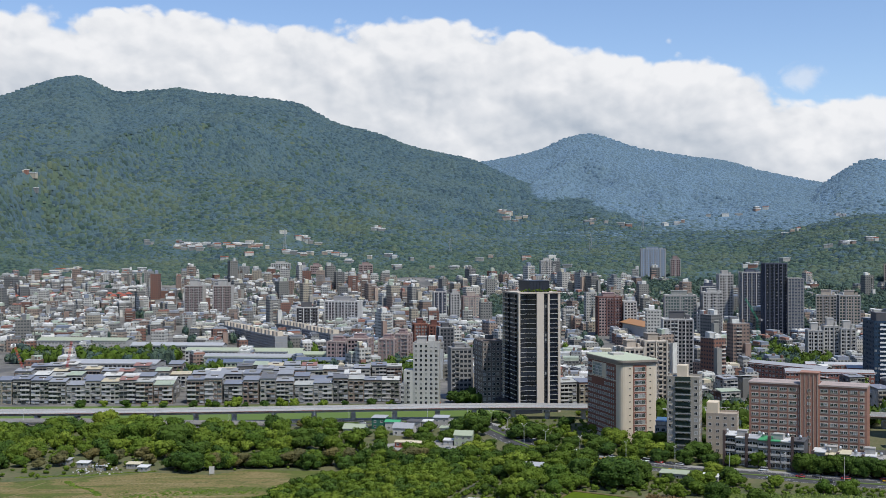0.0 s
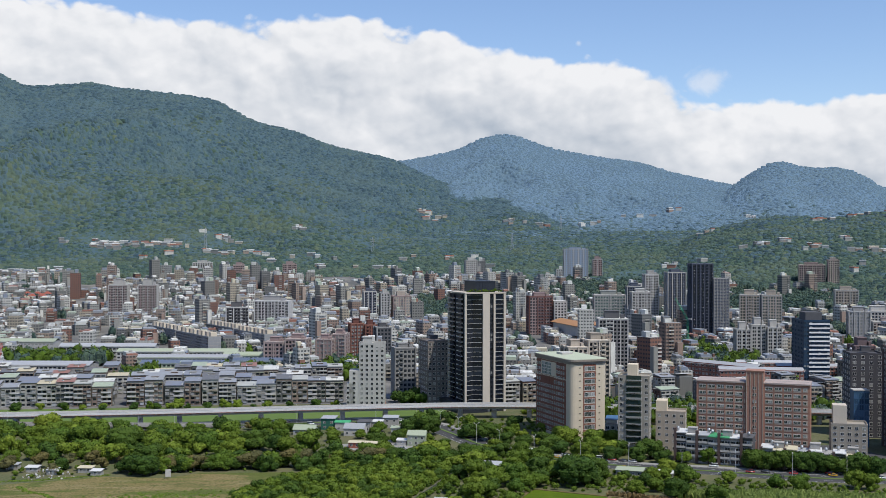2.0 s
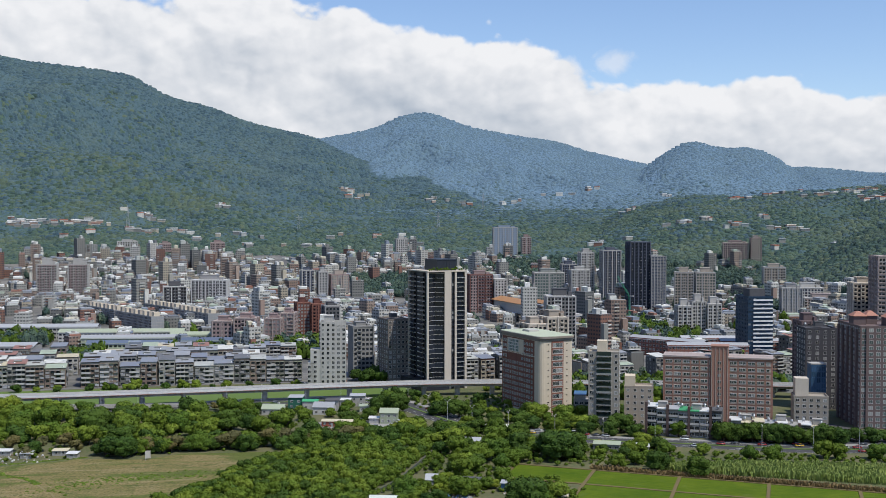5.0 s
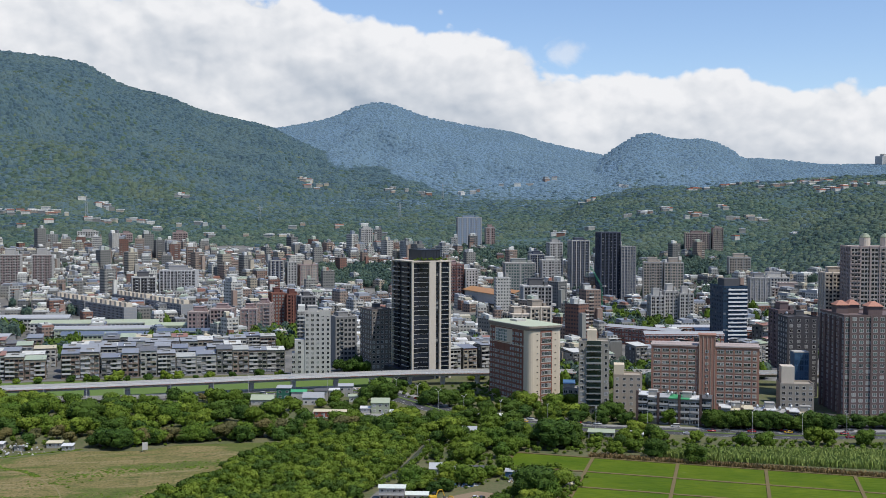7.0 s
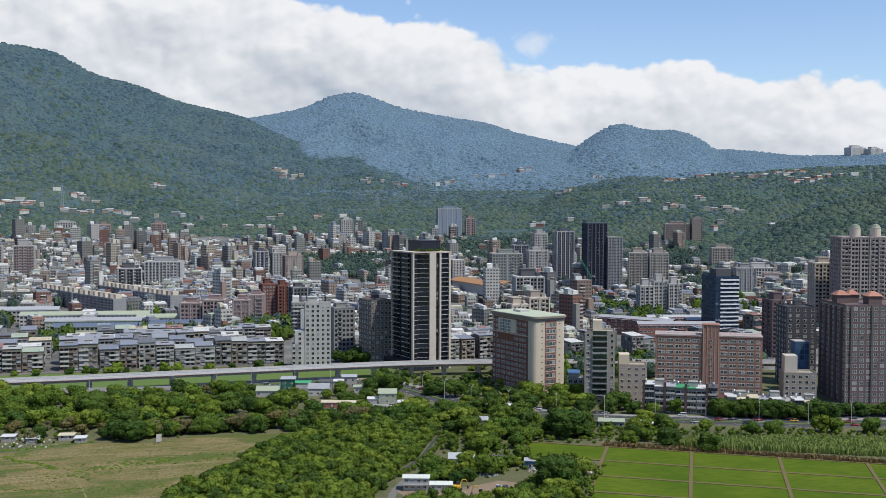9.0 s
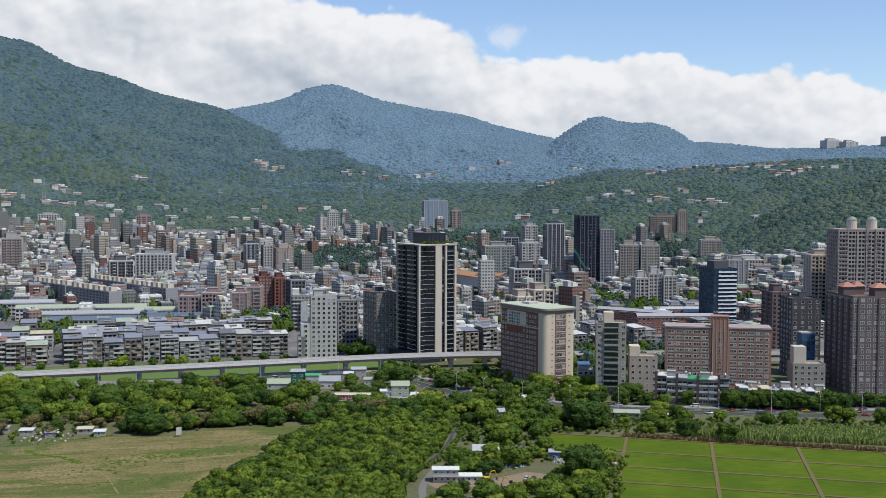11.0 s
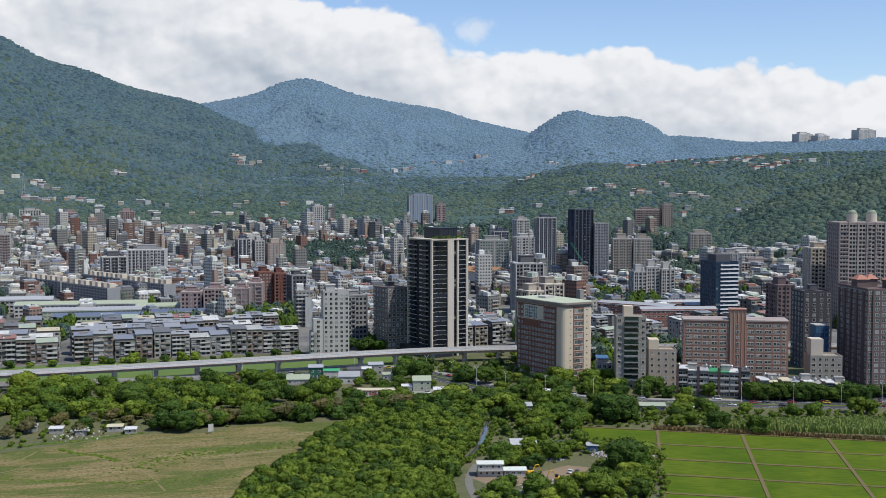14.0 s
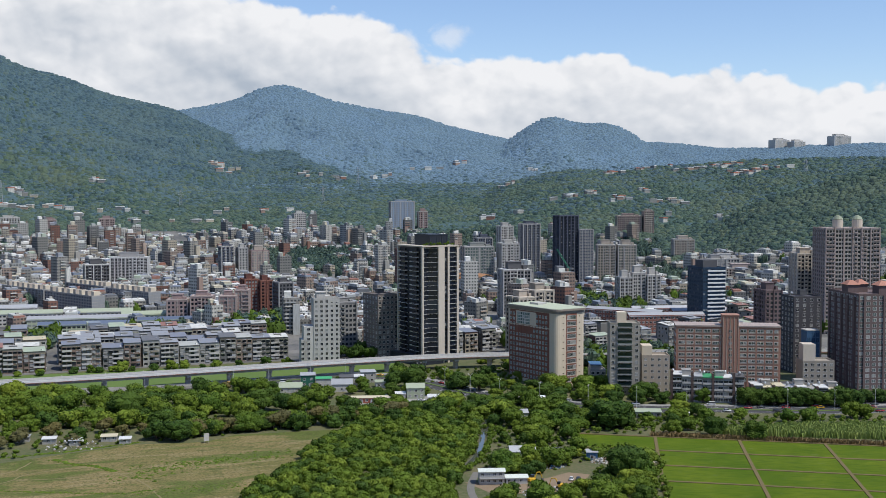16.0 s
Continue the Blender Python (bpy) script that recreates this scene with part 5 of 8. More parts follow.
# ---- towers and blocks further back in the town ----
def base_of(x, y):
    return float(land(np.array([x]), np.array([y]), False)[0])


def facade_mesh(length, cols, ww, storeys, dz, wh, glass, wall, z0=0.0):
    """A wall panel with set-back windows, all storeys in one piece; its lower left corner at the origin, facing -y."""
    bm = bmesh.new()
    xs, zs = [0.0], [0.0]
    for c in range(cols):
        m = length * (c + 0.5) / cols
        xs += [m - ww / 2, m + ww / 2]
    xs.append(length)
    for r in range(storeys):
        m = z0 + dz * (r + 0.55)
        zs += [m - wh / 2, m + wh / 2]
    zs.append(z0 + dz * storeys)
    g = [[bm.verts.new((x, 0, z)) for x in xs] for z in zs]
    for j in range(len(zs) - 1):
        for i in range(len(xs) - 1):
            if j % 2 == 1 and i % 2 == 1:
                rim = (g[j][i], g[j][i + 1], g[j + 1][i + 1], g[j + 1][i])
                back = [bm.verts.new((v.co.x, 0.22, v.co.z)) for v in rim]
                bm.faces.new(back).material_index = 0
                for k in range(4):
                    bm.faces.new((rim[k], rim[(k + 1) % 4], back[(k + 1) % 4], back[k])).material_index = 1
            else:
                bm.faces.new((g[j][i], g[j][i + 1], g[j + 1][i + 1], g[j + 1][i])).material_index = 1
    me = bpy.data.meshes.new("facade")
    bm.to_mesh(me)
    bm.free()
    me.materials.append(glass)
    me.materials.append(wall)
    return me


def mid_tower(label, x, y, turn, w, d, top, wall, accent=None, glass=None, bay=3.2, fins=0, penthouse=4.0, crown=None, faces=("front", "left"), category="building", ww=2.0):
    """A tower seen from some way off: walls, a row of windows to each storey, fins or piers, roof house. x, y: front left corner; top: height above sea."""
    glass = glass or GLASS_DARK
    accent = accent or wall
    z = base_of(x, y) - 1.5
    h = top - z
    c, s = math.cos(radians(turn)), math.sin(radians(turn))
    t = thing("tower_block", label, category, x + c * w / 2 - s * d / 2, y + s * w / 2 + c * d / 2, z, turn)
    bm = bmesh.new()
    box(bm, -w / 2, w / 2, -d / 2, d / 2, -2, h - 1.0)
    part("wall", bm, wall, t)
    bm = bmesh.new()
    box(bm, -w / 2 - 0.2, w / 2 + 0.2, -d / 2 - 0.2, d / 2 + 0.2, h - 1.0, h)
    part("parapet", bm, accent, t)
    n = max(3, int(h / 3.3))
    dz = (h - 1.5) / n
    for face in faces:
        length = w if face == "front" else d
        again("facade", facade_mesh(length, max(2, round(length / bay)), ww, n, dz, 1.95, glass, wall), t, side(face, w, d) @ pose(0, -0.25, 0))
        for k in range(fins):
            bm = bmesh.new()
            xx = length * k / max(1, fins - 1)
            box(bm, xx - 0.45, xx + 0.45, -0.8, 0.3, 0, h + 0.2)
            part("fin", bm, accent, t, local=side(face, w, d))
    # balcony boxes, hoods and air conditioners, never quite in line
    bm = bmesh.new()
    rr = random.Random(int(abs(x) * 7 + abs(y)))
    cols = max(2, round(w / bay))
    for c_ in range(cols):
        if fins and rr.random() < 0.35:
            continue
        kind = rr.random()
        for f_ in range(n):
            xx, zz = -w / 2 + w * (c_ + 0.5) / cols, dz * (f_ + 0.55)
            if kind < 0.45 and rr.random() < 0.9:
                box(bm, xx - bay * 0.42, xx + bay * 0.42, -d / 2 - 1.1, -d / 2 - 0.27, zz - 1.25, zz - 0.35, 0)
            elif rr.random() < 0.4:
                box(bm, xx + 0.3, xx + 1.2, -d / 2 - 0.75, -d / 2 - 0.27, zz - 1.45, zz - 0.85, 1)
            elif rr.random() < 0.3:
                box(bm, xx - bay * 0.35, xx + bay * 0.35, -d / 2 - 0.9, -d / 2 - 0.27, zz + 1.0, zz + 1.15, 2)
    if bm.faces and y < 1700:
        tagged(part("facade_relief", bm, (accent, PALE_CONCRETE, DARK_GREY), t), kind="stuff")
    else:
        bm.free()
    if penthouse:
        bm = bmesh.new()
        box(bm, w * 0.26, w * 0.4, -d * 0.3, 0, h, h + penthouse * 0.55)
        box(bm, -w * 0.28, w * 0.22, -d * 0.2, d * 0.3, h, h + penthouse)
        box(bm, -w * 0.30, w * 0.24, -d * 0.22, d * 0.32, h + penthouse, h + penthouse + 0.4)
        part("roof_house", bm, crown or wall, t)
    return t


SLATE = rough_paint("slate_blue_cladding", (0.10, 0.115, 0.15), (0.08, 0.09, 0.12), stain=0.1)
ROSE_GREY = rough_paint("rose_grey_tile", (0.33, 0.25, 0.235), (0.28, 0.21, 0.20))
OFF_WHITE = rough_paint("off_white_tile", (0.43, 0.42, 0.395), (0.36, 0.35, 0.33))
BEIGE = rough_paint("beige_facade_tile", (0.44, 0.385, 0.32), (0.37, 0.32, 0.27))
DEEP_RED = rough_paint("deep_red_brown_tile", (0.17, 0.075, 0.06), (0.13, 0.06, 0.05))

# twin rose-grey towers
for xx in (-342, -304):
    t = mid_tower("rose-grey tiled apartment tower, one of a pair", xx, 1452, 4, 23.5, 22, 61, ROSE_GREY, OFF_WHITE, bay=2.8, fins=5, penthouse=7, crown=OFF_WHITE, faces=("front", "left", "right"))
    t["group"] = "twin towers"
mid_tower("dark glass block framed in pale concrete", -170, 1269, 6, 25, 20, 42, DARK_GREY, PALE_CONCRETE, fins=4, penthouse=5, faces=("front", "left", "right"))
mid_tower("grey apartment slab with pale vertical fins", -143, 1328, -10, 41, 20, 46.5, GREY_TILE, FRAME_PALE, bay=2.6, fins=11, penthouse=5, faces=("front", "left", "right"))
mid_tower("slate-blue high-rise with white piers", -11, 1388, 6, 15, 18, 55, SLATE, WHITE_WALL, fins=4, penthouse=3)
mid_tower("pale grey tiled high-rise tower", 10, 1388, 6, 11, 16, 53, OFF_WHITE, OFF_WHITE, fins=2)
mid_tower("brown-grey tiled high-rise tower", 26, 1392, 6, 22, 18, 49, BEIGE, ROSE_GREY, fins=4, penthouse=5)
for xx, yy, ww, hh in ((-103, 975, 17, 28), (-84, 967, 18, 31), (-58, 985, 14, 29), (-44, 992, 12, 33)):
    t = mid_tower("pinkish-brown tiled apartment block with balconies", xx, yy, -12, ww, 18, hh, ROSE_GREY, PINK_GREY, fins=3, penthouse=3.5, faces=("front", "left", "right"))
    t["group"] = "pinkish apartment blocks"
mid_tower("deep red-brown tiled apartment tower", -27, 1052, 8, 12, 16, 38, DEEP_RED, BROWN_TILE, fins=3, penthouse=4)
mid_tower("deep red-brown tiled apartment tower", -13, 1046, 8, 11, 16, 37, DEEP_RED, BROWN_TILE, fins=3, penthouse=4)
mid_tower("dark grey narrow apartment tower", -3, 1004, 8, 13, 18, 38, DARK_GREY, GREY_TILE, fins=2, penthouse=3)
mid_tower("plain grey tiled apartment tower", 6, 800, 10, 15, 16, 38, rough_paint("plain_grey_tile", (0.26, 0.255, 0.25), (0.21, 0.21, 0.205)), fins=2, penthouse=2.5, faces=("front", "right"))
mid_tower("grey stone apartment tower with dark bays", 189, 941, -8, 25, 22, 49.5, rough_paint("grey_stone_cladding", (0.22, 0.215, 0.21), (0.18, 0.175, 0.17)), PALE_CONCRETE, fins=5, penthouse=6, crown=DARK_GREY)
mid_tower("brown-beige stepped apartment tower", 122, 735, 8, 13, 18, 44, BEIGE, TAN_STONE, fins=3, penthouse=4)
mid_tower("beige apartment tower with dark windows", 137, 742, 8, 15, 18, 48, rough_paint("fawn_tile", (0.35, 0.31, 0.26), (0.30, 0.265, 0.225)), TAN_STONE, fins=3, penthouse=4)
mid_tower("navy and white finned high-rise", 360, 1318, -4, 22, 20, 81, SLATE, WHITE_WALL, fins=5, penthouse=3, bay=2.6)
mid_tower("pale grey tiled high-rise tower", 338, 1340, -4, 16, 20, 78, OFF_WHITE, PALE_CONCRETE, fins=3, penthouse=4)
mid_tower("black and navy high-rise with slate fins", 343, 1166, -6, 22, 24, 94, rough_paint("black_navy_cladding", (0.026, 0.034, 0.055), (0.02, 0.026, 0.042), stain=0.1), SLATE, bay=2.4, fins=6, penthouse=0)
mid_tower("navy high-rise shoulder with pale fins", 365, 1160, -6, 16, 24, 78, SLATE, GREY_TILE, bay=2.4, fins=6, penthouse=0, faces=("front",))
for xx, yy in ((412, 1210), (434, 1200)):
    t = mid_tower("beige apartment high-rise with green-tinted windows", xx, yy, -20, 21, 22, 58, BEIGE, OFF_WHITE, GLASS_GREEN, fins=4, penthouse=5)
    t["group"] = "beige high-rises"
for xx, yy, hh in ((330, 990, 36), (345, 992, 40), (358, 986, 38)):
    t = mid_tower("pale apartment block with bay windows and roof turret", xx, yy, -10, 12.5, 16, hh, OFF_WHITE, WHITE_WALL, fins=4, penthouse=6, crown=WHITE_WALL, bay=2.5)
    t["group"] = "turreted blocks"
t = mid_tower("tall grey-brown stone tower crowned by two domes", 410, 781, -18, 44, 30, 89, rough_paint("grey_brown_stone", (0.37, 0.34, 0.315), (0.32, 0.295, 0.275)), PINK_GREY, bay=2.6, fins=7, penthouse=0)
for px in (-9, 7):
    bm = bmesh.new()
    h = 89 - base_of(400, 783) + 1.5
    cylinder(bm, px, -5, h, h + 6.5, 4.2, 4.2, 16)
    part("turret", bm, TAN_STONE, t)
    bm = bmesh.new()
    for k in range(5):
        a0, a1 = radians(18 * k), radians(18 * (k + 1))
        cylinder(bm, px, -5, h + 6.5 + 3.6 * math.sin(a0), h + 6.5 + 3.6 * math.sin(a1), 4.0 * math.cos(a0), 4.0 * math.cos(a1) + 0.02, 16)
    part("dome", bm, SHEET_GREEN, t, "pale grey-green dome", True)
mid_tower("plain beige tiled apartment tower", 414, 824, -18, 18, 22, 66, BEIGE, TAN_STONE, fins=4, penthouse=4)
mid_tower("purple-brown tiled apartment tower", 327, 742, -10, 13, 20, 43, rough_paint("purple_brown_tile", (0.17, 0.125, 0.125), (0.14, 0.105, 0.105)), fins=3, penthouse=5)
mid_tower("bluish glass high-rise with white piers", 345, 1910, -8, 42, 30, 108, rough_paint("pale_blue_panel", (0.26, 0.32, 0.40), (0.22, 0.27, 0.34), stain=0.1), WHITE_WALL, GLASS_BLUE, fins=6, penthouse=3, bay=4)
mid_tower("pinkish tiled high-rise tower", 398, 1915, -8, 16, 20, 90, ROSE_GREY, OFF_WHITE, fins=3, penthouse=5)
mid_tower("large brown-grey residential high-rise", 682, 1693, -20, 40, 30, 84, ROSE_GREY, BEIGE, fins=7, penthouse=3)
mid_tower("brown tiled high-rise beside a larger one", 722, 1675, -20, 16, 26, 92, BEIGE, ROSE_GREY, fins=3, penthouse=3)
mid_tower("green-grey panelled office block", 246, 1215, -8, 34, 24, 58, rough_paint("green_grey_panel", (0.27, 0.28, 0.26), (0.22, 0.23, 0.215)), OFF_WHITE, GLASS_GREEN, fins=3, penthouse=4)
mid_tower("white and brick residential block", 284, 1195, -8, 20, 22, 62, OFF_WHITE, WHITE_WALL, fins=5, penthouse=3)
mid_tower("purple-brown brick residential block", 176, 1240, 0, 26, 22, 55, ROSE_GREY, DEEP_RED, fins=4, penthouse=4)
mid_tower("plain white residential slab", 204, 1235, 0, 14, 20, 50, WHITE_WALL, WHITE_WALL, fins=2, penthouse=0)
mid_tower("beige apartment tower with roof sheds", 560, 1290, -20, 26, 22, 60, BEIGE, OFF_WHITE, fins=4)
mid_tower("white stepped office block with blue glass", 520, 1130, -18, 30, 20, 44, WHITE_WALL, WHITE_WALL, GLASS_BLUE, fins=2, penthouse=5)
mid_tower("pinkish tiled residential block", 505, 1080, -18, 40, 20, 36, PINK_GREY, OFF_WHITE, fins=5)
mid_tower("dark grey striped apartment tower", 470, 1060, -18, 20, 18, 48, GREY_TILE, OFF_WHITE, fins=5)
mid_tower("white slender high-rise below the hills", -312, 1990, 4, 34, 22, 82, OFF_WHITE, WHITE_WALL, fins=5, penthouse=3, bay=4)
mid_tower("pinkish high-rise below the hills", -240, 1985, 4, 20, 20, 78, ROSE_GREY, PINK_GREY, fins=3)
mid_tower("pinkish high-rise below the hills", -150, 1960, 4, 24, 20, 80, ROSE_GREY, PINK_GREY, fins=4)
mid_tower("white slim high-rise below the hills", 170, 1900, 2, 20, 18, 88, WHITE_WALL, OFF_WHITE, fins=3)
mid_tower("dark rooftop block with pale base", 335, 1420, -8, 20, 18, 60, SLATE, OFF_WHITE, fins=3)

# large buildings on the far ridge, in pale walls and glass that imitate haze
for az_, w_, h_ in ((33.6, 75, 36), (34.5, 60, 26), (36.4, 90, 40)):
    x_, y_ = HUB[0] + 4640 * math.sin(radians(az_)), HUB[1] + 4640 * math.cos(radians(az_))
    mid_tower("large pale building on a wooded ridge", x_, y_, 8, w_, 40, base_of(x_, y_) + h_, WHITE_WALL, SHEET_WHITE, GLASS_SEA, fins=5, penthouse=8, bay=6, ww=2.4, faces=("front",))
# red brick school
for x, y, turn, w, d, h in ((250, 900, -52, 70, 14, 14), (262, 838, -12, 64, 15, 15), (322, 872, -10, 90, 14, 12), (300, 905, -10, 60, 12, 11)):
    t = block("school_wing", "long red brick school wing with grey roof", "building", x, y, turn, w, d, h, RED_BRICK, base_of(x, y), floors=4, front=(int(w / 3.2), 1.8, 1.5), left=(3, 1.6, 1.4))
    t["group"] = "school wings"
    bm = bmesh.new()
    gable(bm, -w / 2, w / 2, -d / 2, d / 2, h - 0.9, h + 1.6, 0.5)
    part("roof", bm, SHEET_GREY, t)

# orange-roofed station
st = thing("railway_station", "long station hall with faded orange roof", "station", 216, 1175, base_of(205, 1150) + 8, -80)
bm = bmesh.new()
box(bm, -45, 45, -9, 9, 0, 10)
part("hall", bm, PALE_CONCRETE, st)
bm = bmesh.new()
gable(bm, -46, 46, -11, 11, 11, 14.5, 1.0, 0.4)
part("roof", bm, ORANGE_ROOF, st)
bm = bmesh.new()
box(bm, 46, 150, -5, 5, 7, 9)
part("platform", bm, PALE_CONCRETE, st)
bm = bmesh.new()
gable(bm, 30, 80, -7, 7, 14.8, 17, 0.6, 0.4)
part("upper_roof", bm, ORANGE_ROOF, st)

# long grey-blue apartment slabs seen end on
for x, y, turn, w in ((-252, 1236, -62, 92), (-207, 1148, -62, 92), (-190, 1250, -62, 80), (-150, 1165, -62, 80)):
    z = base_of(x, y)
    t = block("apartment_slab", "long grey apartment slab with roof huts", "building", x, y, turn, w, 13, 25 - z, rough_paint("blue_grey_plaster", (0.30, 0.31, 0.315), (0.25, 0.255, 0.26)), z, floors=6, bands=CONCRETE)
    t["group"] = "long apartment slabs"
    again("facade", facade_mesh(w, int(w / 3.0), 1.9, 6, (24 - z) / 6, 1.6, GLASS_BLUE, GREY_TILE), t, side("front", w, 13) @ pose(0, -0.25, 0))
    for k in range(8):
        bm = bmesh.new()
        xx = -w / 2 + w * (k + 0.5) / 8
        box(bm, xx - 2.4, xx + 2.4, -2.5, 3.5, 24 - z, 28.5 - z)
        part("roof_hut", bm, CREAM_TILE if k % 2 else BEIGE, t)

SOLAR = rough_paint("solar_panel_roof", (0.13, 0.16, 0.22), (0.10, 0.125, 0.18), rough=0.3, stain=0.1, spec=0.5)
# green school and factory halls behind the row houses
for x, y, w, d, h, roof, wall in ((-215, 985, 86, 14, 11, SHEET_GREY, SHEET_GREEN), (-205, 948, 70, 13, 11, SOLAR, SHEET_GREEN), (-128, 952, 44, 14, 12, SOLAR, SHEET_GREEN), (-240, 1020, 110, 16, 12, SHEET_GREEN, PALE_CONCRETE),
                                  (-320, 930, 78, 26, 12, SHEET_GREY, CONCRETE), (-140, 985, 50, 14, 13, SHEET_GREEN, SHEET_GREEN), (-300, 1052, 90, 16, 13, SHEET_GREY, OFF_WHITE), (-400, 1080, 90, 20, 14, SHEET_GREEN, OFF_WHITE)):
    z = base_of(x, y)
    t = block("school_hall", "long low hall with pale green walls and metal roof", "building", x, y, -5, w, d, h - 1, wall, z, floors=3)
    t["group"] = "long halls"
    again("facade", facade_mesh(w, int(w / 3.6), 2.6, 3, (h - 2) / 3, 1.6, GLASS_DARK, wall), t, side("front", w, d) @ pose(0, -0.25, 0))
    bm = bmesh.new()
    gable(bm, -w / 2, w / 2, -d / 2, d / 2, h - 1.6, h + 1.0, 0.6)
    part("roof", bm, roof, t)

# ---- trees, thickets and reeds ----
def tree_model(seed, label, mat, tall=1.0, trunk=0.16, flat=0.8, clumps=12, leaves=104, leaf=0.043):
    """A tree with a crown about one metre in radius, to be copied at its true size."""
    t = thing("tree", label, "tree", 0, -400, 0)
    bm = bmesh.new()
    cylinder(bm, 0, 0, -0.05, trunk + 0.5, 0.075, 0.045, 8)
    r = random.Random(seed)
    for k in range(4):
        a = k * 1.6 + r.random()
        beam(bm, (0, 0, trunk * 0.8), (0.45 * math.cos(a), 0.45 * math.sin(a), trunk + 0.55), 0.028, 5)
    part("trunk", bm, BARK, t)
    v, f = crown_arrays(seed, clumps, leaves, leaf, flat)
    v = v * np.array([1, 1, tall]) + np.array([0, 0, trunk])
    ob = new("crown", mesh_from_arrays("crown", v, f, (mat,)))
    ob.parent = t
    return t


def inside(x, y, poly):
    hit = False
    for (x0, y0), (x1, y1) in zip(poly, poly[1:] + poly[:1]):
        if (y0 > y) != (y1 > y) and x < (x1 - x0) * (y - y0) / (y1 - y0) + x0:
            hit = not hit
    return hit


def scatter(poly, count, gap, seed):
    r = random.Random(seed)
    xs, ys = [p[0] for p in poly], [p[1] for p in poly]
    out, grid = [], {}
    for _ in range(count * 12):
        x, y = r.uniform(min(xs), max(xs)), r.uniform(min(ys), max(ys))
        if not inside(x, y, poly):
            continue
        i, j = int(x // gap), int(y // gap)
        if any(math.hypot(x - p[0], y - p[1]) < gap for a in (-1, 0, 1) for b in (-1, 0, 1) for p in grid.get((i + a, j + b), ())):
            continue
        grid.setdefault((i, j), []).append((x, y))
        out.append((x, y))
        if len(out) >= count:
            break
    return out


MODELS = {
    "green": [tree_model(s, "broad-leaved green tree with a rounded uneven crown", LEAF) for s in (1, 2, 3, 4)],
    "dark": [tree_model(s, "dense dark green banyan with a broad crown", LEAF_DARK, 0.95, 0.12) for s in (11, 12, 13)],
    "light": [tree_model(s, "light green tree with an airy crown", LEAF_LIGHT, 1.0, 0.2) for s in (21, 22, 23)],
    "brown": [tree_model(s, "olive-brown half-bare spreading tree", LEAF_BROWN, 0.9, 0.3, leaves=50) for s in (31, 32)],
    "broad": [tree_model(s, "very broad dark banyan with a domed crown", LEAF_DARK, 0.95, 0.1, 0.8, 34, 84, 0.029) for s in (51, 52, 53)],
    "slim": [tree_model(s, "slim dark conifer-like tree by the road", LEAF_DARK, 2.6, 0.15, 0.9, 7) for s in (41,)],
}
used = set()
trees_rng = random.Random(77)
TREES_AT = []


MERGE_FROM, EXTRA = [10 ** 6], {}


def plant(kind, x, y, radius, z=0.0, group="trees of the plain"):
    u, v = (x - P0.x) * PX.x + (y - P0.y) * PX.y, (x - P0.x) * PY.x + (y - P0.y) * PY.y
    if 0.5 < v < (27 if u < 0 else 130) and -36 < u < 220:  # never in the rice
        return None
    if len(TREES_AT) > MERGE_FROM[0]:  # trees too far off to be told apart
        EXTRA.setdefault(kind, []).append((x, y, z - 0.2, radius, radius * trees_rng.uniform(0.95, 1.15)))
        TREES_AT.append((x, y, radius))
        return None
    model = trees_rng.choice(MODELS["broad" if kind == "dark" and radius > 7.5 else kind])
    k = radius * trees_rng.uniform(0.92, 1.08)
    m = pose(x, y, z, 0, 0, trees_rng.uniform(0, 360)) @ Matrix.Diagonal((k, k, k * trees_rng.uniform(0.9, 1.1), 1))
    if model.name not in used:
        used.add(model.name)
        model.matrix_basis = m
        t = model
    else:
        t = copy_thing(model, m @ Matrix.Diagonal((1 / model.scale[0], 1 / model.scale[1], 1 / model.scale[2], 1)))
    t["group"] = group
    TREES_AT.append((x, y, radius))
    return t


# trees round the yard, the paddies and the road
for kind, spots in (
    ("dark", [(42, 638, 6.7), (54, 628, 8.5), (48, 640, 6.7), (60, 578, 4.7), (83, 613, 6.7), (73, 558, 8.6), (80, 508, 13.5), (133, 570, 8.6), (119, 476, 7.8), (44, 420, 12.0), (52, 404, 9), (134, 464, 6.5), (92, 520, 8), (66, 530, 7)]),
    ("light", [(54, 600, 4.3), (97, 612, 7.5), (122, 604, 8.5), (110, 600, 7.5), (147, 556, 4.6), (154, 508, 4.2)]),
    ("green", [(42, 508, 8.2), (159, 553, 5.4), (119, 515, 4.9), (103, 487, 4.6), (114, 492, 4.7), (171, 492, 5.0), (180, 487, 6.0), (209, 492, 6.0), (215, 488, 5.0), (-1, 446, 6.4),
               (22, 445, 6.2), (18, 388, 8.0), (-5, 393, 6.4), (-20, 396, 6.0), (47, 380, 5.0), (58, 548, 7), (34, 524, 6), (52, 512, 6.5), (232, 484, 5), (250, 480, 6), (36, 486, 5), (28, 478, 5.5), (60, 470, 5)]),
    ("slim", [(62, 572, 2.6), (-112, 392, 2.4)]),
):
    for x, y, r in spots:
        plant(kind, x, y, r)
# street trees before the shops and the mauve blocks
for i in range(9):
    plant("dark", 178 + i * 6.6, 545.5 - i * 2.7 - 7.0, 8.2, group="street trees")
for i in range(7):
    plant("dark", 270 + i * 9, 521 - i * 2.2, 6.2, group="street trees")
for x, y in ((136, 551), (124, 556), (112, 562), (99, 572), (88, 582), (70, 600), (62, 610)):
    plant("green" if x % 2 else "dark", x, y + 6, 5.5, group="street trees")
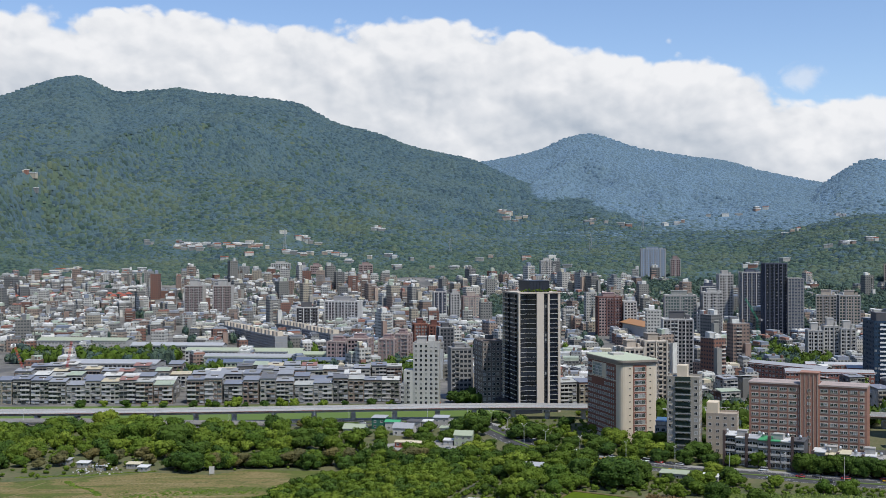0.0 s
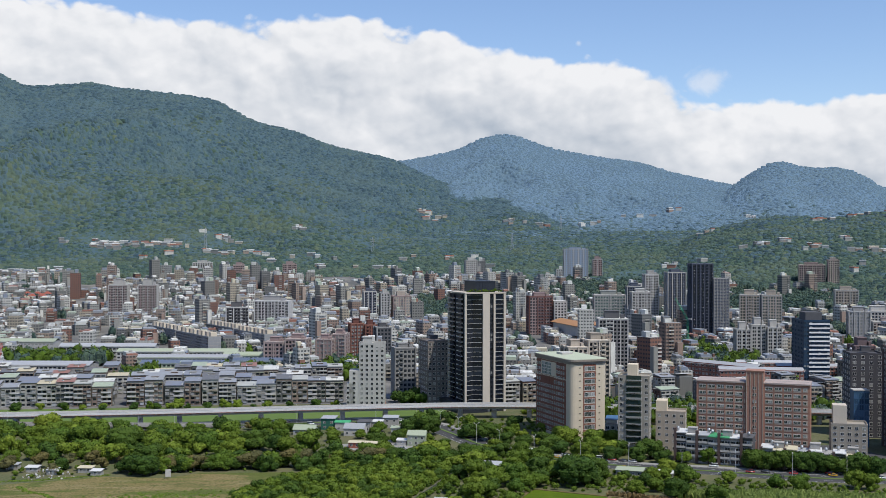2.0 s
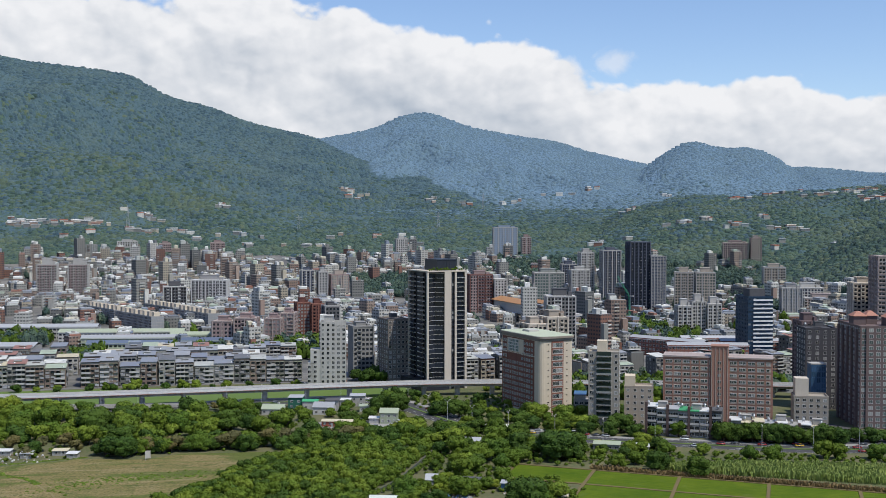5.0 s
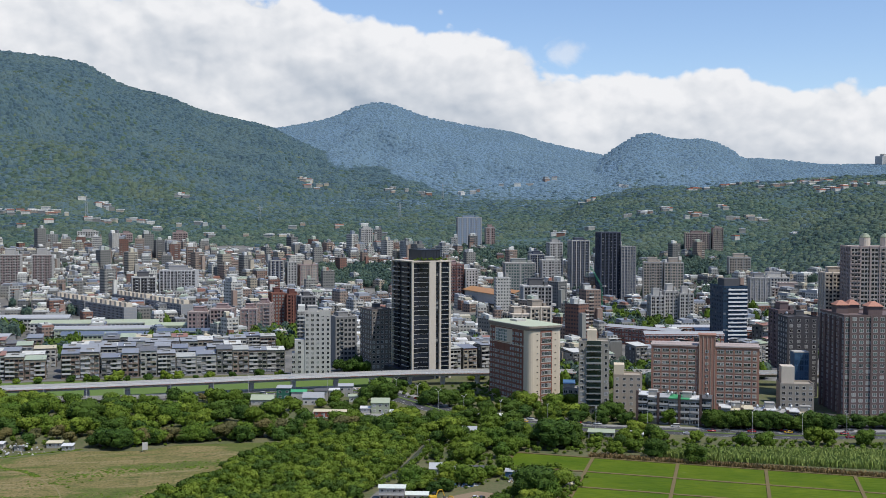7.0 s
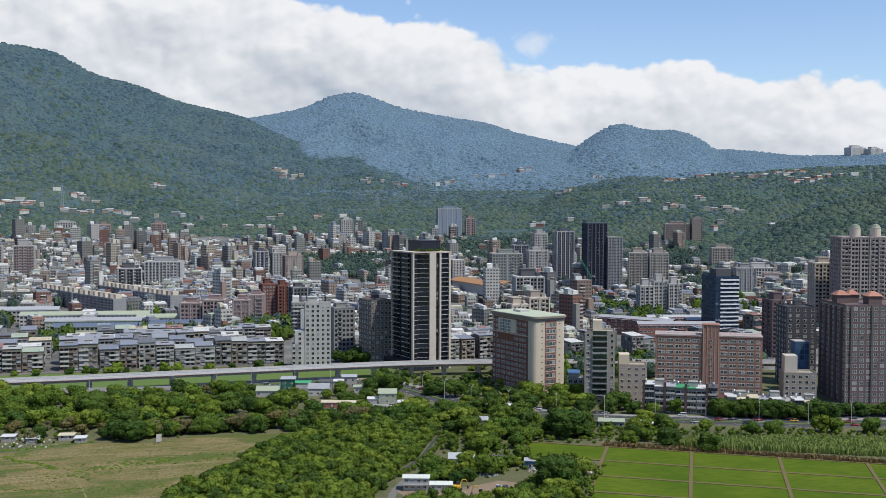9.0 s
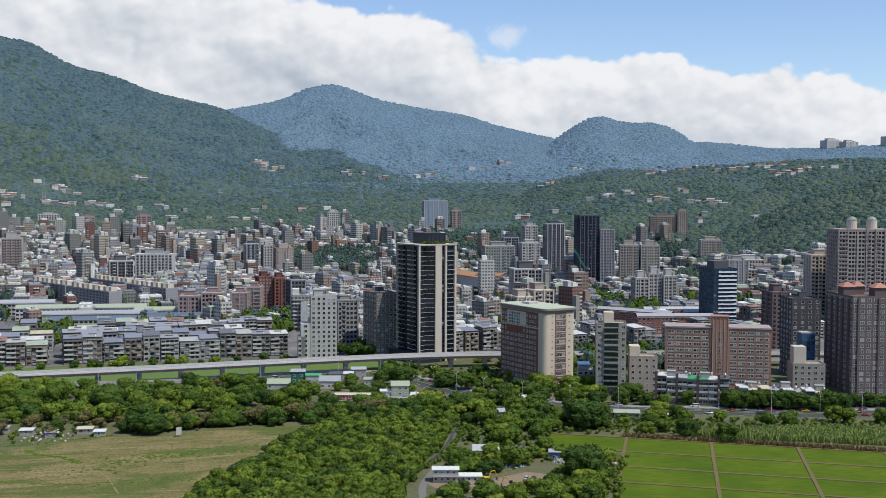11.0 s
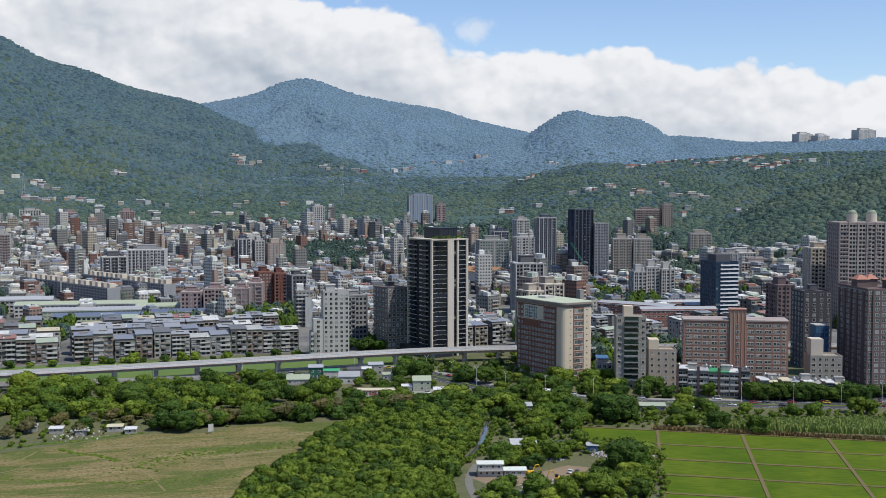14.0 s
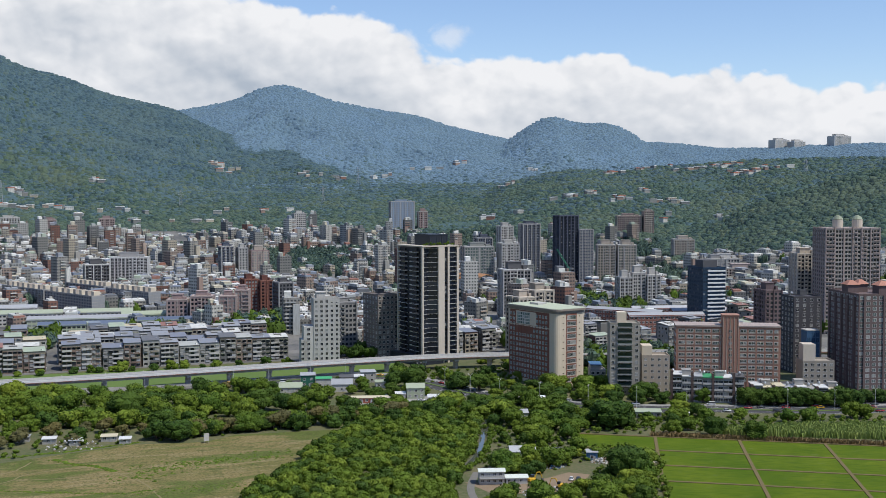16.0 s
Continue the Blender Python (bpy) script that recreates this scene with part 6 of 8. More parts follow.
# closed grove between the canal, the road and the paddies
for x, y in scatter([(30, 560), (40, 600), (58, 600), (92, 572), (118, 560), (150, 524), (122, 496), (100, 500), (66, 506), (52, 484), (26, 482), (14, 500)], 70, 6.2, 31) + scatter([(60, 612), (66, 640), (96, 622), (130, 602), (138, 582), (112, 572), (84, 588)], 22, 7.5, 32):
    if min(math.hypot(x - p[0], y - p[1]) - 0.5 * p[2] for p in TREES_AT) > 1.0 and min((Vector((x, y)) - q).length for q in ROAD) > 10:
        plant(trees_rng.choice(("dark", "green", "green", "light")), x, y, trees_rng.uniform(3.4, 6.6))
for x, y in scatter([(-30, 380), (-22, 404), (8, 396), (32, 412), (60, 436), (74, 440), (52, 380)], 34, 6.5, 33):
    if min(math.hypot(x - p[0], y - p[1]) - 0.5 * p[2] for p in TREES_AT) > 1.0:
        plant(trees_rng.choice(("green", "green", "dark", "light")), x, y, trees_rng.uniform(3.4, 6.0))
# belt between the dry field and the railway
for kind, spots in (
    ("dark", [(-147, 600, 11.5), (-131, 575, 8.8), (-78, 606, 11.5), (20, 650, 10), (9, 655, 7), (-126, 545, 8.6), (-135, 552, 7)]),
    ("green", [(-162, 623, 7.4), (-176, 627, 8.5), (-190, 631, 7.5), (-200, 639, 7.6), (-161, 657, 6.7), (-48, 597, 8.5), (-116, 610, 8.6), (-104, 607, 7.6), (-90, 590, 6.2), (-60, 596, 6.5), (18, 676, 7.1), (-170, 600, 7), (-186, 604, 8)]),
    ("light", [(-206, 670, 8.2), (-188, 671, 7.6), (-176, 672, 6.6), (-120, 592, 5), (-96, 640, 3.5), (-150, 632, 5)]),
    ("dark", [(-13, 619, 5.4), (1, 628, 5.0), (-8, 624, 4.6)]),
    ("brown", [(-168, 565, 5.2), (-150, 560, 4.6), (-182, 566, 5.4), (-196, 560, 5.2), (-158, 574, 5.2), (-204, 552, 4.8), (-172, 552, 4.2), (-214, 572, 5.5), (-140, 566, 4.0), (-88, 676, 3.4)]),
):
    for x, y, r in spots:
        plant(kind, x, y, r)
for x, y, r in ((-52, 664, 4.0), (-38, 660, 3.6), (-20, 672, 3.8), (-8, 664, 4.2), (-46, 646, 4.6), (-20, 640, 3.6), (-12, 646, 4.4), (4, 642, 4.2), (12, 634, 4.6), (-36, 632, 5.0), (-52, 622, 5.4), (18, 622, 4.2), (-66, 640, 5.2), (-62, 668, 4.4), (26, 604, 4.4), (-34, 602, 4.6)):
    plant("green" if (x + y) % 3 else "dark", x, y, r)
# the dark hedge along the field
n = 34
for i in range(n):
    x = -118 + 118 * i / (n - 1)
    y = 552 + 16 * i / (n - 1) + trees_rng.uniform(-1.2, 1.2)
    plant(trees_rng.choice(("dark", "dark", "brown", "green")), x, y, trees_rng.uniform(5.2, 6.4), group="hedge along the field")
# more of the belt, where it is closed
MERGE_FROM[0] = 295
tries = 0
while tries < 5000 and len(TREES_AT) < 450:
    tries += 1
    x = trees_rng.uniform(-330, 40)
    y = trees_rng.uniform(548, 678)
    rad = trees_rng.uniform(4.2, 8.0)
    if (x > -66 and y > 584 and x + 30 > -40) or (x > -64 and y > 640):
        continue
    if -215 < x < -138 and y < 585:
        if trees_rng.random() < 0.75:
            continue
    if y < 528 + (x + 260) * 0.16 + 12 and x < -140:
        continue
    if min(math.hypot(x - p[0], y - p[1]) - 0.5 * (rad + p[2]) for p in TREES_AT) < 0:
        continue
    if min((Vector((x, y)) - q).length for q in ROAD) < 11 + rad * 0.5:
        continue
    plant(trees_rng.choice(("green", "green", "dark", "light")), x, y, rad)
# trees along the railway and before the row houses
MERGE_FROM[0] = 0
for i in range(26):
    x = -250 + 14 * (i % 13) * 1.35 + trees_rng.uniform(-11, 11)
    if -34 < x < 8:
        continue
    plant(trees_rng.choice(("green", "dark", "dark", "light")), x, 768 + trees_rng.uniform(-3, 3), trees_rng.uniform(2.6, 5.6), group="trees before the row houses")
# between the road's bend and the railway
for x, y in scatter([(24, 660), (40, 668), (96, 636), (150, 606), (170, 640), (120, 690), (70, 700), (22, 700)], 26, 8.0, 37):
    if min((Vector((x, y)) - q).length for q in ROAD) > 13 and min((Vector((x, y)) - q).length for q in VIA) > 9 and not (96 < x < 130 and 612 < y < 680):
        plant(trees_rng.choice(("dark", "dark", "green", "light")), x, y, trees_rng.uniform(3.6, 6.4), group="trees by the railway")
for x, y, r in ((14, 775, 8), (24, 770, 7), (8, 788, 7), (20, 786, 8), (32, 778, 6), (100, 730, 5), (92, 726, 4.5), (108, 724, 4), (150, 720, 5), (160, 715, 4.5), (175, 640, 5), (200, 630, 5), (182, 652, 5)):
    plant("dark" if y > 765 else "light", x, y, r, group="trees by the railway")


MERGE_FROM[0] = 10 ** 6


def merged(name, label, category, mat, spots, shapes):
    """Many plants that nobody could count, as one object. spots: x, y, z, radius, height."""
    vs, fs, n = [], [], 0
    r = np.random.RandomState(9)
    for x, y, z, rad, tall in spots:
        v, f = shapes[r.randint(len(shapes))]
        a = r.rand() * 6.283
        c, s = math.cos(a), math.sin(a)
        p = np.stack([(v[:, 0] * c - v[:, 1] * s) * rad + x, (v[:, 0] * s + v[:, 1] * c) * rad + y, v[:, 2] * tall + z], -1)
        vs.append(p)
        fs.append(f + n)
        n += len(v)
    ob = new(name, mesh_from_arrays(name, np.concatenate(vs), np.concatenate(fs), (mat,)))
    return tagged(ob, label, category, kind="stuff")


FULL = [crown_arrays(s, 10, 60, 0.055) for s in (201, 202, 203)]
for kind, mat, label in (("dark", LEAF_DARK, "dark green trees along the railway"), ("green", LEAF, "green trees along the railway"), ("light", LEAF_LIGHT, "light green trees along the railway")):
    if kind in EXTRA:
        merged("tree_belt", label, "trees", mat, EXTRA[kind], FULL)
BUSH = [crown_arrays(100 + s, 7, 84, 0.055, 0.8, (6, 4)) for s in range(5)]
SMALL = [crown_arrays(130 + s, 3, 30, 0.11, 0.9, (5, 4)) for s in range(5)]
thick = [(-44, 541), (-12, 570), (20, 572), (24, 545), (8, 506), (-4, 478), (-20, 448), (-33, 415), (-44, 375), (-130, 372), (-112, 425), (-106, 443), (-82, 474), (-66, 513)]
tr = random.Random(3)
spots = [(x, y, -0.5, *(lambda k: (k, k * tr.uniform(0.85, 1.2)))(tr.uniform(2.4, 5.2))) for x, y in scatter(thick, 620, 3.3, 5)]
merged("thicket", "dense tangle of bright green bushes and creepers", "bushes", LEAF, spots[::2], BUSH)
merged("thicket", "dense tangle of fresh green bushes and creepers", "bushes", LEAF_LIGHT, [s for i, s in enumerate(spots) if i % 4 == 1], BUSH)
merged("thicket", "dense tangle of dark green bushes and creepers", "bushes", LEAF_DARK, [s for i, s in enumerate(spots) if i % 4 == 3], BUSH)
# undergrowth between the canal and the paddies, by the road and under the belt
spots = []
for poly, count, gap in (([(26, 560), (40, 575), (70, 560), (105, 536), (140, 520), (118, 486), (92, 490), (60, 500), (50, 478), (20, 476), (12, 490)], 260, 4.0), ([(-40, 375), (-22, 410), (10, 392), (34, 410), (52, 432), (76, 448), (60, 420), (38, 376)], 150, 4.0),
                         ([(-330, 520), (-200, 528), (-147, 547), (-114, 545), (0, 572), (-20, 600), (-60, 650), (-130, 668), (-330, 656)], 420, 6.0), ([(110, 524), (150, 515), (250, 482), (250, 470), (150, 486), (118, 492)], 120, 3.6), ([(30, 664), (96, 634), (150, 604), (190, 640), (120, 695), (40, 704)], 200, 4.2)):
    for x, y in scatter(poly, count, gap, count):
        k = tr.uniform(1.2, 2.6)
        spots.append((x, y, -0.3, k, k * tr.uniform(0.7, 1.2)))
for i in range(len(canal_line) - 1):
    for off in (-3.4, 3.2):
        q = (canal_line[i + 1] - canal_line[i]).normalized()
        for k in range(2):
            p = canal_line[i].lerp(canal_line[i + 1], k / 2) + Vector((q.y, -q.x)) * (off + tr.uniform(-0.5, 0.5))
            kk = tr.uniform(1.6, 2.5)
            spots.append((p.x, p.y, -0.3, kk, kk * tr.uniform(0.9, 1.4)))
merged("undergrowth", "low green shrubs and weeds under the trees", "shrubs", LEAF, spots, SMALL)
# reeds
r2 = np.random.RandomState(4)
N = 30000
A, B = Vector((118, 478)), Vector((300, 392))
u, w = r2.rand(N), r2.rand(N) ** 0.9
off = (w - 0.0) * np.interp(u, [0, 0.25, 1], [4, 26, 46])
n_dir = np.array([0.427, 0.904])
px = A.x + (B.x - A.x) * u + n_dir[0] * off
py = A.y + (B.y - A.y) * u + n_dir[1] * off
tall = r2.uniform(1.8, 3.6, N)
a = r2.rand(N) * 6.283
wd = r2.uniform(0.10, 0.22, N)
lean = r2.normal(size=(N, 2)) * 0.45
q = np.stack([np.stack([px - np.cos(a) * wd, py - np.sin(a) * wd, np.zeros(N)], -1), np.stack([px + np.cos(a) * wd, py + np.sin(a) * wd, np.zeros(N)], -1),
              np.stack([px + np.cos(a) * wd * 1.6 + lean[:, 0], py + np.sin(a) * wd * 1.6 + lean[:, 1], tall], -1), np.stack([px - np.cos(a) * wd * 1.6 + lean[:, 0], py - np.sin(a) * wd * 1.6 + lean[:, 1], tall * 0.92], -1)], 1)
tagged(new("reeds", mesh_from_arrays("reeds", q.reshape(-1, 3), np.arange(N * 4).reshape(-1, 4), (REED,))), "pale green tall reeds beside the rice plots", "reeds", kind="stuff")
DRY_REED = foliage("dry_reed_stubble", (0.19, 0.14, 0.07), (0.30, 0.23, 0.12))
N = 7000
u, w = r2.rand(N) * 232 - 2, r2.rand(N)
px, py = P0.x + PX.x * u - PY.x * (0.6 + w * 3.4), P0.y + PX.y * u - PY.y * (0.6 + w * 3.4)
tall, a, wd, lean = r2.uniform(0.8, 2.3, N), r2.rand(N) * 6.283, r2.uniform(0.15, 0.3, N), r2.normal(size=(N, 2)) * 0.5
q = np.stack([np.stack([px - np.cos(a) * wd, py - np.sin(a) * wd, np.zeros(N)], -1), np.stack([px + np.cos(a) * wd, py + np.sin(a) * wd, np.zeros(N)], -1),
              np.stack([px + np.cos(a) * wd * 1.4 + lean[:, 0], py + np.sin(a) * wd * 1.4 + lean[:, 1], tall], -1), np.stack([px - np.cos(a) * wd + lean[:, 0], py - np.sin(a) * wd + lean[:, 1], tall * 0.9], -1)], 1)
tagged(new("dry_reeds", mesh_from_arrays("dry_reeds", q.reshape(-1, 3), np.arange(N * 4).reshape(-1, 4), (DRY_REED,))), "dry brown reed stubble along the rice plots", "reeds", kind="stuff")
# houses on the wooded slopes, in loose hamlets: x, y, how many, spread
HAMLETS_WEST = [(-590, 2364, 9, 50), (-530, 2350, 12, 40), (-470, 2345, 12, 40), (-415, 2330, 10, 40), (-318, 2440, 9, 40), (-312, 2244, 8, 34), (-230, 2319, 4, 22), (-165, 2212, 7, 60), (-150, 2565, 5, 24),
                (-675, 1985, 8, 30), (-605, 1975, 8, 26), (-550, 1990, 6, 26), (-400, 2196, 4, 40), (-940, 2520, 4, 40), (30, 2100, 8, 150), (181, 2260, 5, 90)]
HAMLETS_EAST = [(160, 3270, 5, 40), (218, 3216, 5, 50), (440, 3254, 3, 16), (480, 3133, 5, 50), (689, 3400, 5, 60), (801, 2510, 3, 12), (765, 2053, 7, 40), (805, 2066, 4, 14), (839, 1991, 5, 40), (931, 2074, 3, 16),
                (916, 1945, 8, 40), (1108, 2446, 10, 90), (1229, 2310, 16, 90), (1245, 2150, 16, 80), (983, 3560, 6, 120), (1270, 3450, 4, 60), (880, 1750, 6, 60), (560, 2000, 6, 80)]
hamlet_rng = random.Random(8)
hill = []
for cx, cy, n, sx in HAMLETS_WEST + HAMLETS_EAST:
    for _ in range(n):
        x, y = cx + hamlet_rng.gauss(0, sx * 0.6), cy + hamlet_rng.gauss(0, 16)
        z = float(land(np.array([x]), np.array([y]))[0])
        big = 1.0 + 0.35 * (cy > 2800)
        hill.append((x, y, z - 6, hamlet_rng.uniform(7, 18) * big, hamlet_rng.uniform(8, 12) * big, 6 + hamlet_rng.uniform(3.5, 6.5) * big, hamlet_rng.uniform(-25, 25)))
HILL_XY = np.array([(q[0], q[1]) for q in hill])


# woods on the slopes: round crowns, each a lump of its own shape
def lump(seed, around=5, up=3, low=-0.3, skirt=0.0):
    """A crown of about one metre in radius, its underside left out; skirt: how far its lower boughs hang down the slope."""
    r = np.random.RandomState(seed)
    th = np.linspace(0, 2 * np.pi, around, endpoint=False)
    P, T = np.meshgrid(np.linspace(low, 1.3, up), th, indexing="ij")
    T = T + r.uniform(-0.35, 0.35, T.shape)
    k = 1 + r.uniform(-0.28, 0.28, P.shape)
    k[-1] = 1 + r.uniform(-0.1, 0.1)
    v = np.stack([np.cos(P) * np.cos(T) * k, np.cos(P) * np.sin(T) * k, np.sin(P) * k], -1).reshape(-1, 3)
    v[:around, 2] -= skirt
    i = np.arange(around * up).reshape(up, around)
    j = np.roll(i, -1, 1)
    return v, np.stack([i[:-1], j[:-1], j[1:], i[1:]], -1).reshape(-1, 4)


def many(name, label, category, mat, x, y, z, rad, tall, shapes, seed, smooth=True):
    """Very many plants as one object, each one of the shapes at its own size and turn."""
    r = np.random.RandomState(seed)
    pick, a = r.randint(0, len(shapes), len(x)), r.rand(len(x)) * 6.283
    vs, fs, n = [], [], 0
    for k, (v, f) in enumerate(shapes):
        m = pick == k
        c, sn = np.cos(a[m])[:, None], np.sin(a[m])[:, None]
        vs.append(np.stack([(v[None, :, 0] * c - v[None, :, 1] * sn) * rad[m][:, None] + x[m][:, None], (v[None, :, 0] * sn + v[None, :, 1] * c) * rad[m][:, None] + y[m][:, None], v[None, :, 2] * tall[m][:, None] + z[m][:, None]], -1).reshape(-1, 3))
        fs.append((f[None] + (np.arange(m.sum()) * len(v))[:, None, None]).reshape(-1, 4) + n)
        n += m.sum() * len(v)
    ob = new(name, mesh_from_arrays(name, np.concatenate(vs), np.concatenate(fs), (mat,), None, smooth))
    return tagged(ob, label, category, kind="stuff")


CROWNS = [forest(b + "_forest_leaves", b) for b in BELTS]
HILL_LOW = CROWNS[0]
# the parts of the slopes in view from the middle of the camera's path
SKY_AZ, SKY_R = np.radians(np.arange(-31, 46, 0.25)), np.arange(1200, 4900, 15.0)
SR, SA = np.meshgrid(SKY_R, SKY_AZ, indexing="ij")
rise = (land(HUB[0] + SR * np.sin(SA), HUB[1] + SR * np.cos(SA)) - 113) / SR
IN_VIEW = rise >= np.maximum.accumulate(rise, axis=0) - 0.006
hr = np.random.RandomState(12)
LUMPS = [lump(300 + s_, 5, 3, 0.0, 1.9) for s_ in range(16)]
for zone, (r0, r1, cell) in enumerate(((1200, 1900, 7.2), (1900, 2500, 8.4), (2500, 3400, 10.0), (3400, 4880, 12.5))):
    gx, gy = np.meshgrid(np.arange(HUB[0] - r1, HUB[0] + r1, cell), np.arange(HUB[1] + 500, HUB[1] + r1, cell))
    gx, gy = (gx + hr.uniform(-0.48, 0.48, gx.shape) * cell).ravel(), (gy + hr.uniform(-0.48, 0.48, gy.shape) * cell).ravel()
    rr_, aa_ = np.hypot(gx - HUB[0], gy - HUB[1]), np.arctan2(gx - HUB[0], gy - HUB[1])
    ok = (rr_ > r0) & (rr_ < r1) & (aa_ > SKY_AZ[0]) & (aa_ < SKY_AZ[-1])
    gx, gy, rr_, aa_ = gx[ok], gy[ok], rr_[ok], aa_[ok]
    ok = IN_VIEW[np.clip(((rr_ - 1200) / 15).astype(int), 0, len(SKY_R) - 1), np.clip(((aa_ - SKY_AZ[0]) / radians(0.25)).astype(int), 0, len(SKY_AZ) - 1)] & wooded(gx, gy, 0)
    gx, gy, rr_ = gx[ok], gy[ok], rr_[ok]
    # clearings, and room round the hamlets, deeper on the camera's side
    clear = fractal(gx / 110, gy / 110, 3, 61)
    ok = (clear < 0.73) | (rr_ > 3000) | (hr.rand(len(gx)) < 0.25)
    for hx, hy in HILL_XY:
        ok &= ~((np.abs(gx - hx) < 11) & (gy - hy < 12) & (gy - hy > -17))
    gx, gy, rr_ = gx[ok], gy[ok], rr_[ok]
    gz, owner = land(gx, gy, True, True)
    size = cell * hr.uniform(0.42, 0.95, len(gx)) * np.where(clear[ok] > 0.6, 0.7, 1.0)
    # far crowns flattened, standing in for haze that softens their shading
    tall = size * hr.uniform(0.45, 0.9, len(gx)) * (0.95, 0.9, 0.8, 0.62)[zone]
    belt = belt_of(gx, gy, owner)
    for k, label in enumerate(("green mixed forest on the lower slopes", "dark forest on the upper slopes, tinted blue as painted haze", "forest on the far mountains, blue-green from painted haze")):
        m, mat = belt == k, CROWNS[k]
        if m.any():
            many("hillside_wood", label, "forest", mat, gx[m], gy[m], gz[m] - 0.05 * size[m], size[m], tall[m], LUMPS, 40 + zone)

# ---- the low town ----
def palette_wall(name, windows_on, k_=1.0):
    """House walls in many faded colours, with window openings for houses too far off to model them."""
    def build(nt, b):
        geo = nt.nodes.new("ShaderNodeNewGeometry")
        p, nrm, isl = geo.outputs["Position"], geo.outputs["Normal"], geo.outputs["Random Per Island"]
        rnd = nt.nodes.new("ShaderNodeObjectInfo").outputs["Random"]
        k = math_node(nt, "FRACT", math_node(nt, "ADD", isl, math_node(nt, "MULTIPLY", rnd, 5.3)))
        c = ramp(nt, k, [(0.0, (0.32, 0.315, 0.30)), (0.15, (0.52, 0.51, 0.485)), (0.28, (0.23, 0.23, 0.22)), (0.38, (0.36, 0.28, 0.235)), (0.47, (0.58, 0.575, 0.55)), (0.58, (0.30, 0.215, 0.18)), (0.68, (0.44, 0.39, 0.315)), (0.78, (0.18, 0.185, 0.19)), (0.86, (0.38, 0.395, 0.40)), (0.95, (0.25, 0.125, 0.095))], "CONSTANT")
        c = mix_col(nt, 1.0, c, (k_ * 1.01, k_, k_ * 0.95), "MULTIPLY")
        n1 = noise_tex(nt, p, 0.3, 5, 0.65)
        stretched = node(nt, "ShaderNodeVectorMath", p, (1.3, 1.3, 0.15), operation="MULTIPLY").outputs[0]
        n2 = noise_tex(nt, stretched, 0.8, 4, 0.65)
        c = mix_col(nt, math_node(nt, "MULTIPLY", ramp(nt, n2, [(0.42, 0.0), (0.72, 1.0)]), 0.5), c, (0.13, 0.125, 0.115))
        s = node(nt, "ShaderNodeSeparateXYZ", nrm)
        up = math_node(nt, "GREATER_THAN", s.outputs[2], 0.5)
        c = mix_col(nt, up, c, mix_col(nt, n1, (0.16, 0.16, 0.155), (0.38, 0.38, 0.365)))
        if windows_on:
            q = node(nt, "ShaderNodeSeparateXYZ", p)
            u = math_node(nt, "SUBTRACT", math_node(nt, "MULTIPLY", s.outputs[0], q.outputs[1]), math_node(nt, "MULTIPLY", s.outputs[1], q.outputs[0]))
            fu = math_node(nt, "FRACT", math_node(nt, "DIVIDE", math_node(nt, "ADD", u, math_node(nt, "MULTIPLY", isl, 3.0)), 3.0))
            fz = math_node(nt, "FRACT", math_node(nt, "DIVIDE", math_node(nt, "ADD", q.outputs[2], math_node(nt, "MULTIPLY", isl, 9.0)), 3.2))
            inu = math_node(nt, "MULTIPLY", math_node(nt, "GREATER_THAN", fu, 0.2), math_node(nt, "LESS_THAN", fu, 0.8))
            inz = math_node(nt, "MULTIPLY", math_node(nt, "GREATER_THAN", fz, 0.3), math_node(nt, "LESS_THAN", fz, 0.75))
            win = math_node(nt, "MULTIPLY", math_node(nt, "MULTIPLY", inu, inz), math_node(nt, "SUBTRACT", 1.0, up))
            c = mix_col(nt, math_node(nt, "MULTIPLY", win, 0.88), c, (0.045, 0.05, 0.055))
        return c
    return material(name, build, 0.85, 0.0, 0.25)


def palette_roof(name, stops):
    """Sheet metal and concrete roofs: white, grey, pale green, blue-grey, a few red and cream ones."""
    def build(nt, b):
        geo = nt.nodes.new("ShaderNodeNewGeometry")
        p, isl = geo.outputs["Position"], geo.outputs["Random Per Island"]
        rnd = nt.nodes.new("ShaderNodeObjectInfo").outputs["Random"]
        k = math_node(nt, "FRACT", math_node(nt, "ADD", isl, math_node(nt, "MULTIPLY", rnd, 3.7)))
        c = ramp(nt, k, stops, "CONSTANT")
        n1 = noise_tex(nt, p, 0.25, 5, 0.65)
        return mix_col(nt, math_node(nt, "MULTIPLY", ramp(nt, n1, [(0.42, 0.0), (0.7, 1.0)]), 0.45), c, (0.22, 0.20, 0.18))
    return material(name, build, 0.55, 0.0, 0.4)


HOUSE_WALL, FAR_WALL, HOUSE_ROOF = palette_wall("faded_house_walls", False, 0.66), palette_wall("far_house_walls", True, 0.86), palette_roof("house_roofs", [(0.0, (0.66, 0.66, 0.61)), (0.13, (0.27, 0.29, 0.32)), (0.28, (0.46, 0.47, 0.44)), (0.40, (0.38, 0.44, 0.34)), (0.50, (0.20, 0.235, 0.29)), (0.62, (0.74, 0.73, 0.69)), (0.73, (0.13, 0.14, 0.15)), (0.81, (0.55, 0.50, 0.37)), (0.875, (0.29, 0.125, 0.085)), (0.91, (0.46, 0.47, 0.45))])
HILL_ROOF = palette_roof("hamlet_roofs", [(0.0, (0.76, 0.75, 0.72)), (0.5, (0.56, 0.56, 0.54)), (0.68, (0.48, 0.16, 0.09)), (0.80, (0.34, 0.36, 0.38)), (0.88, (0.68, 0.63, 0.52))])
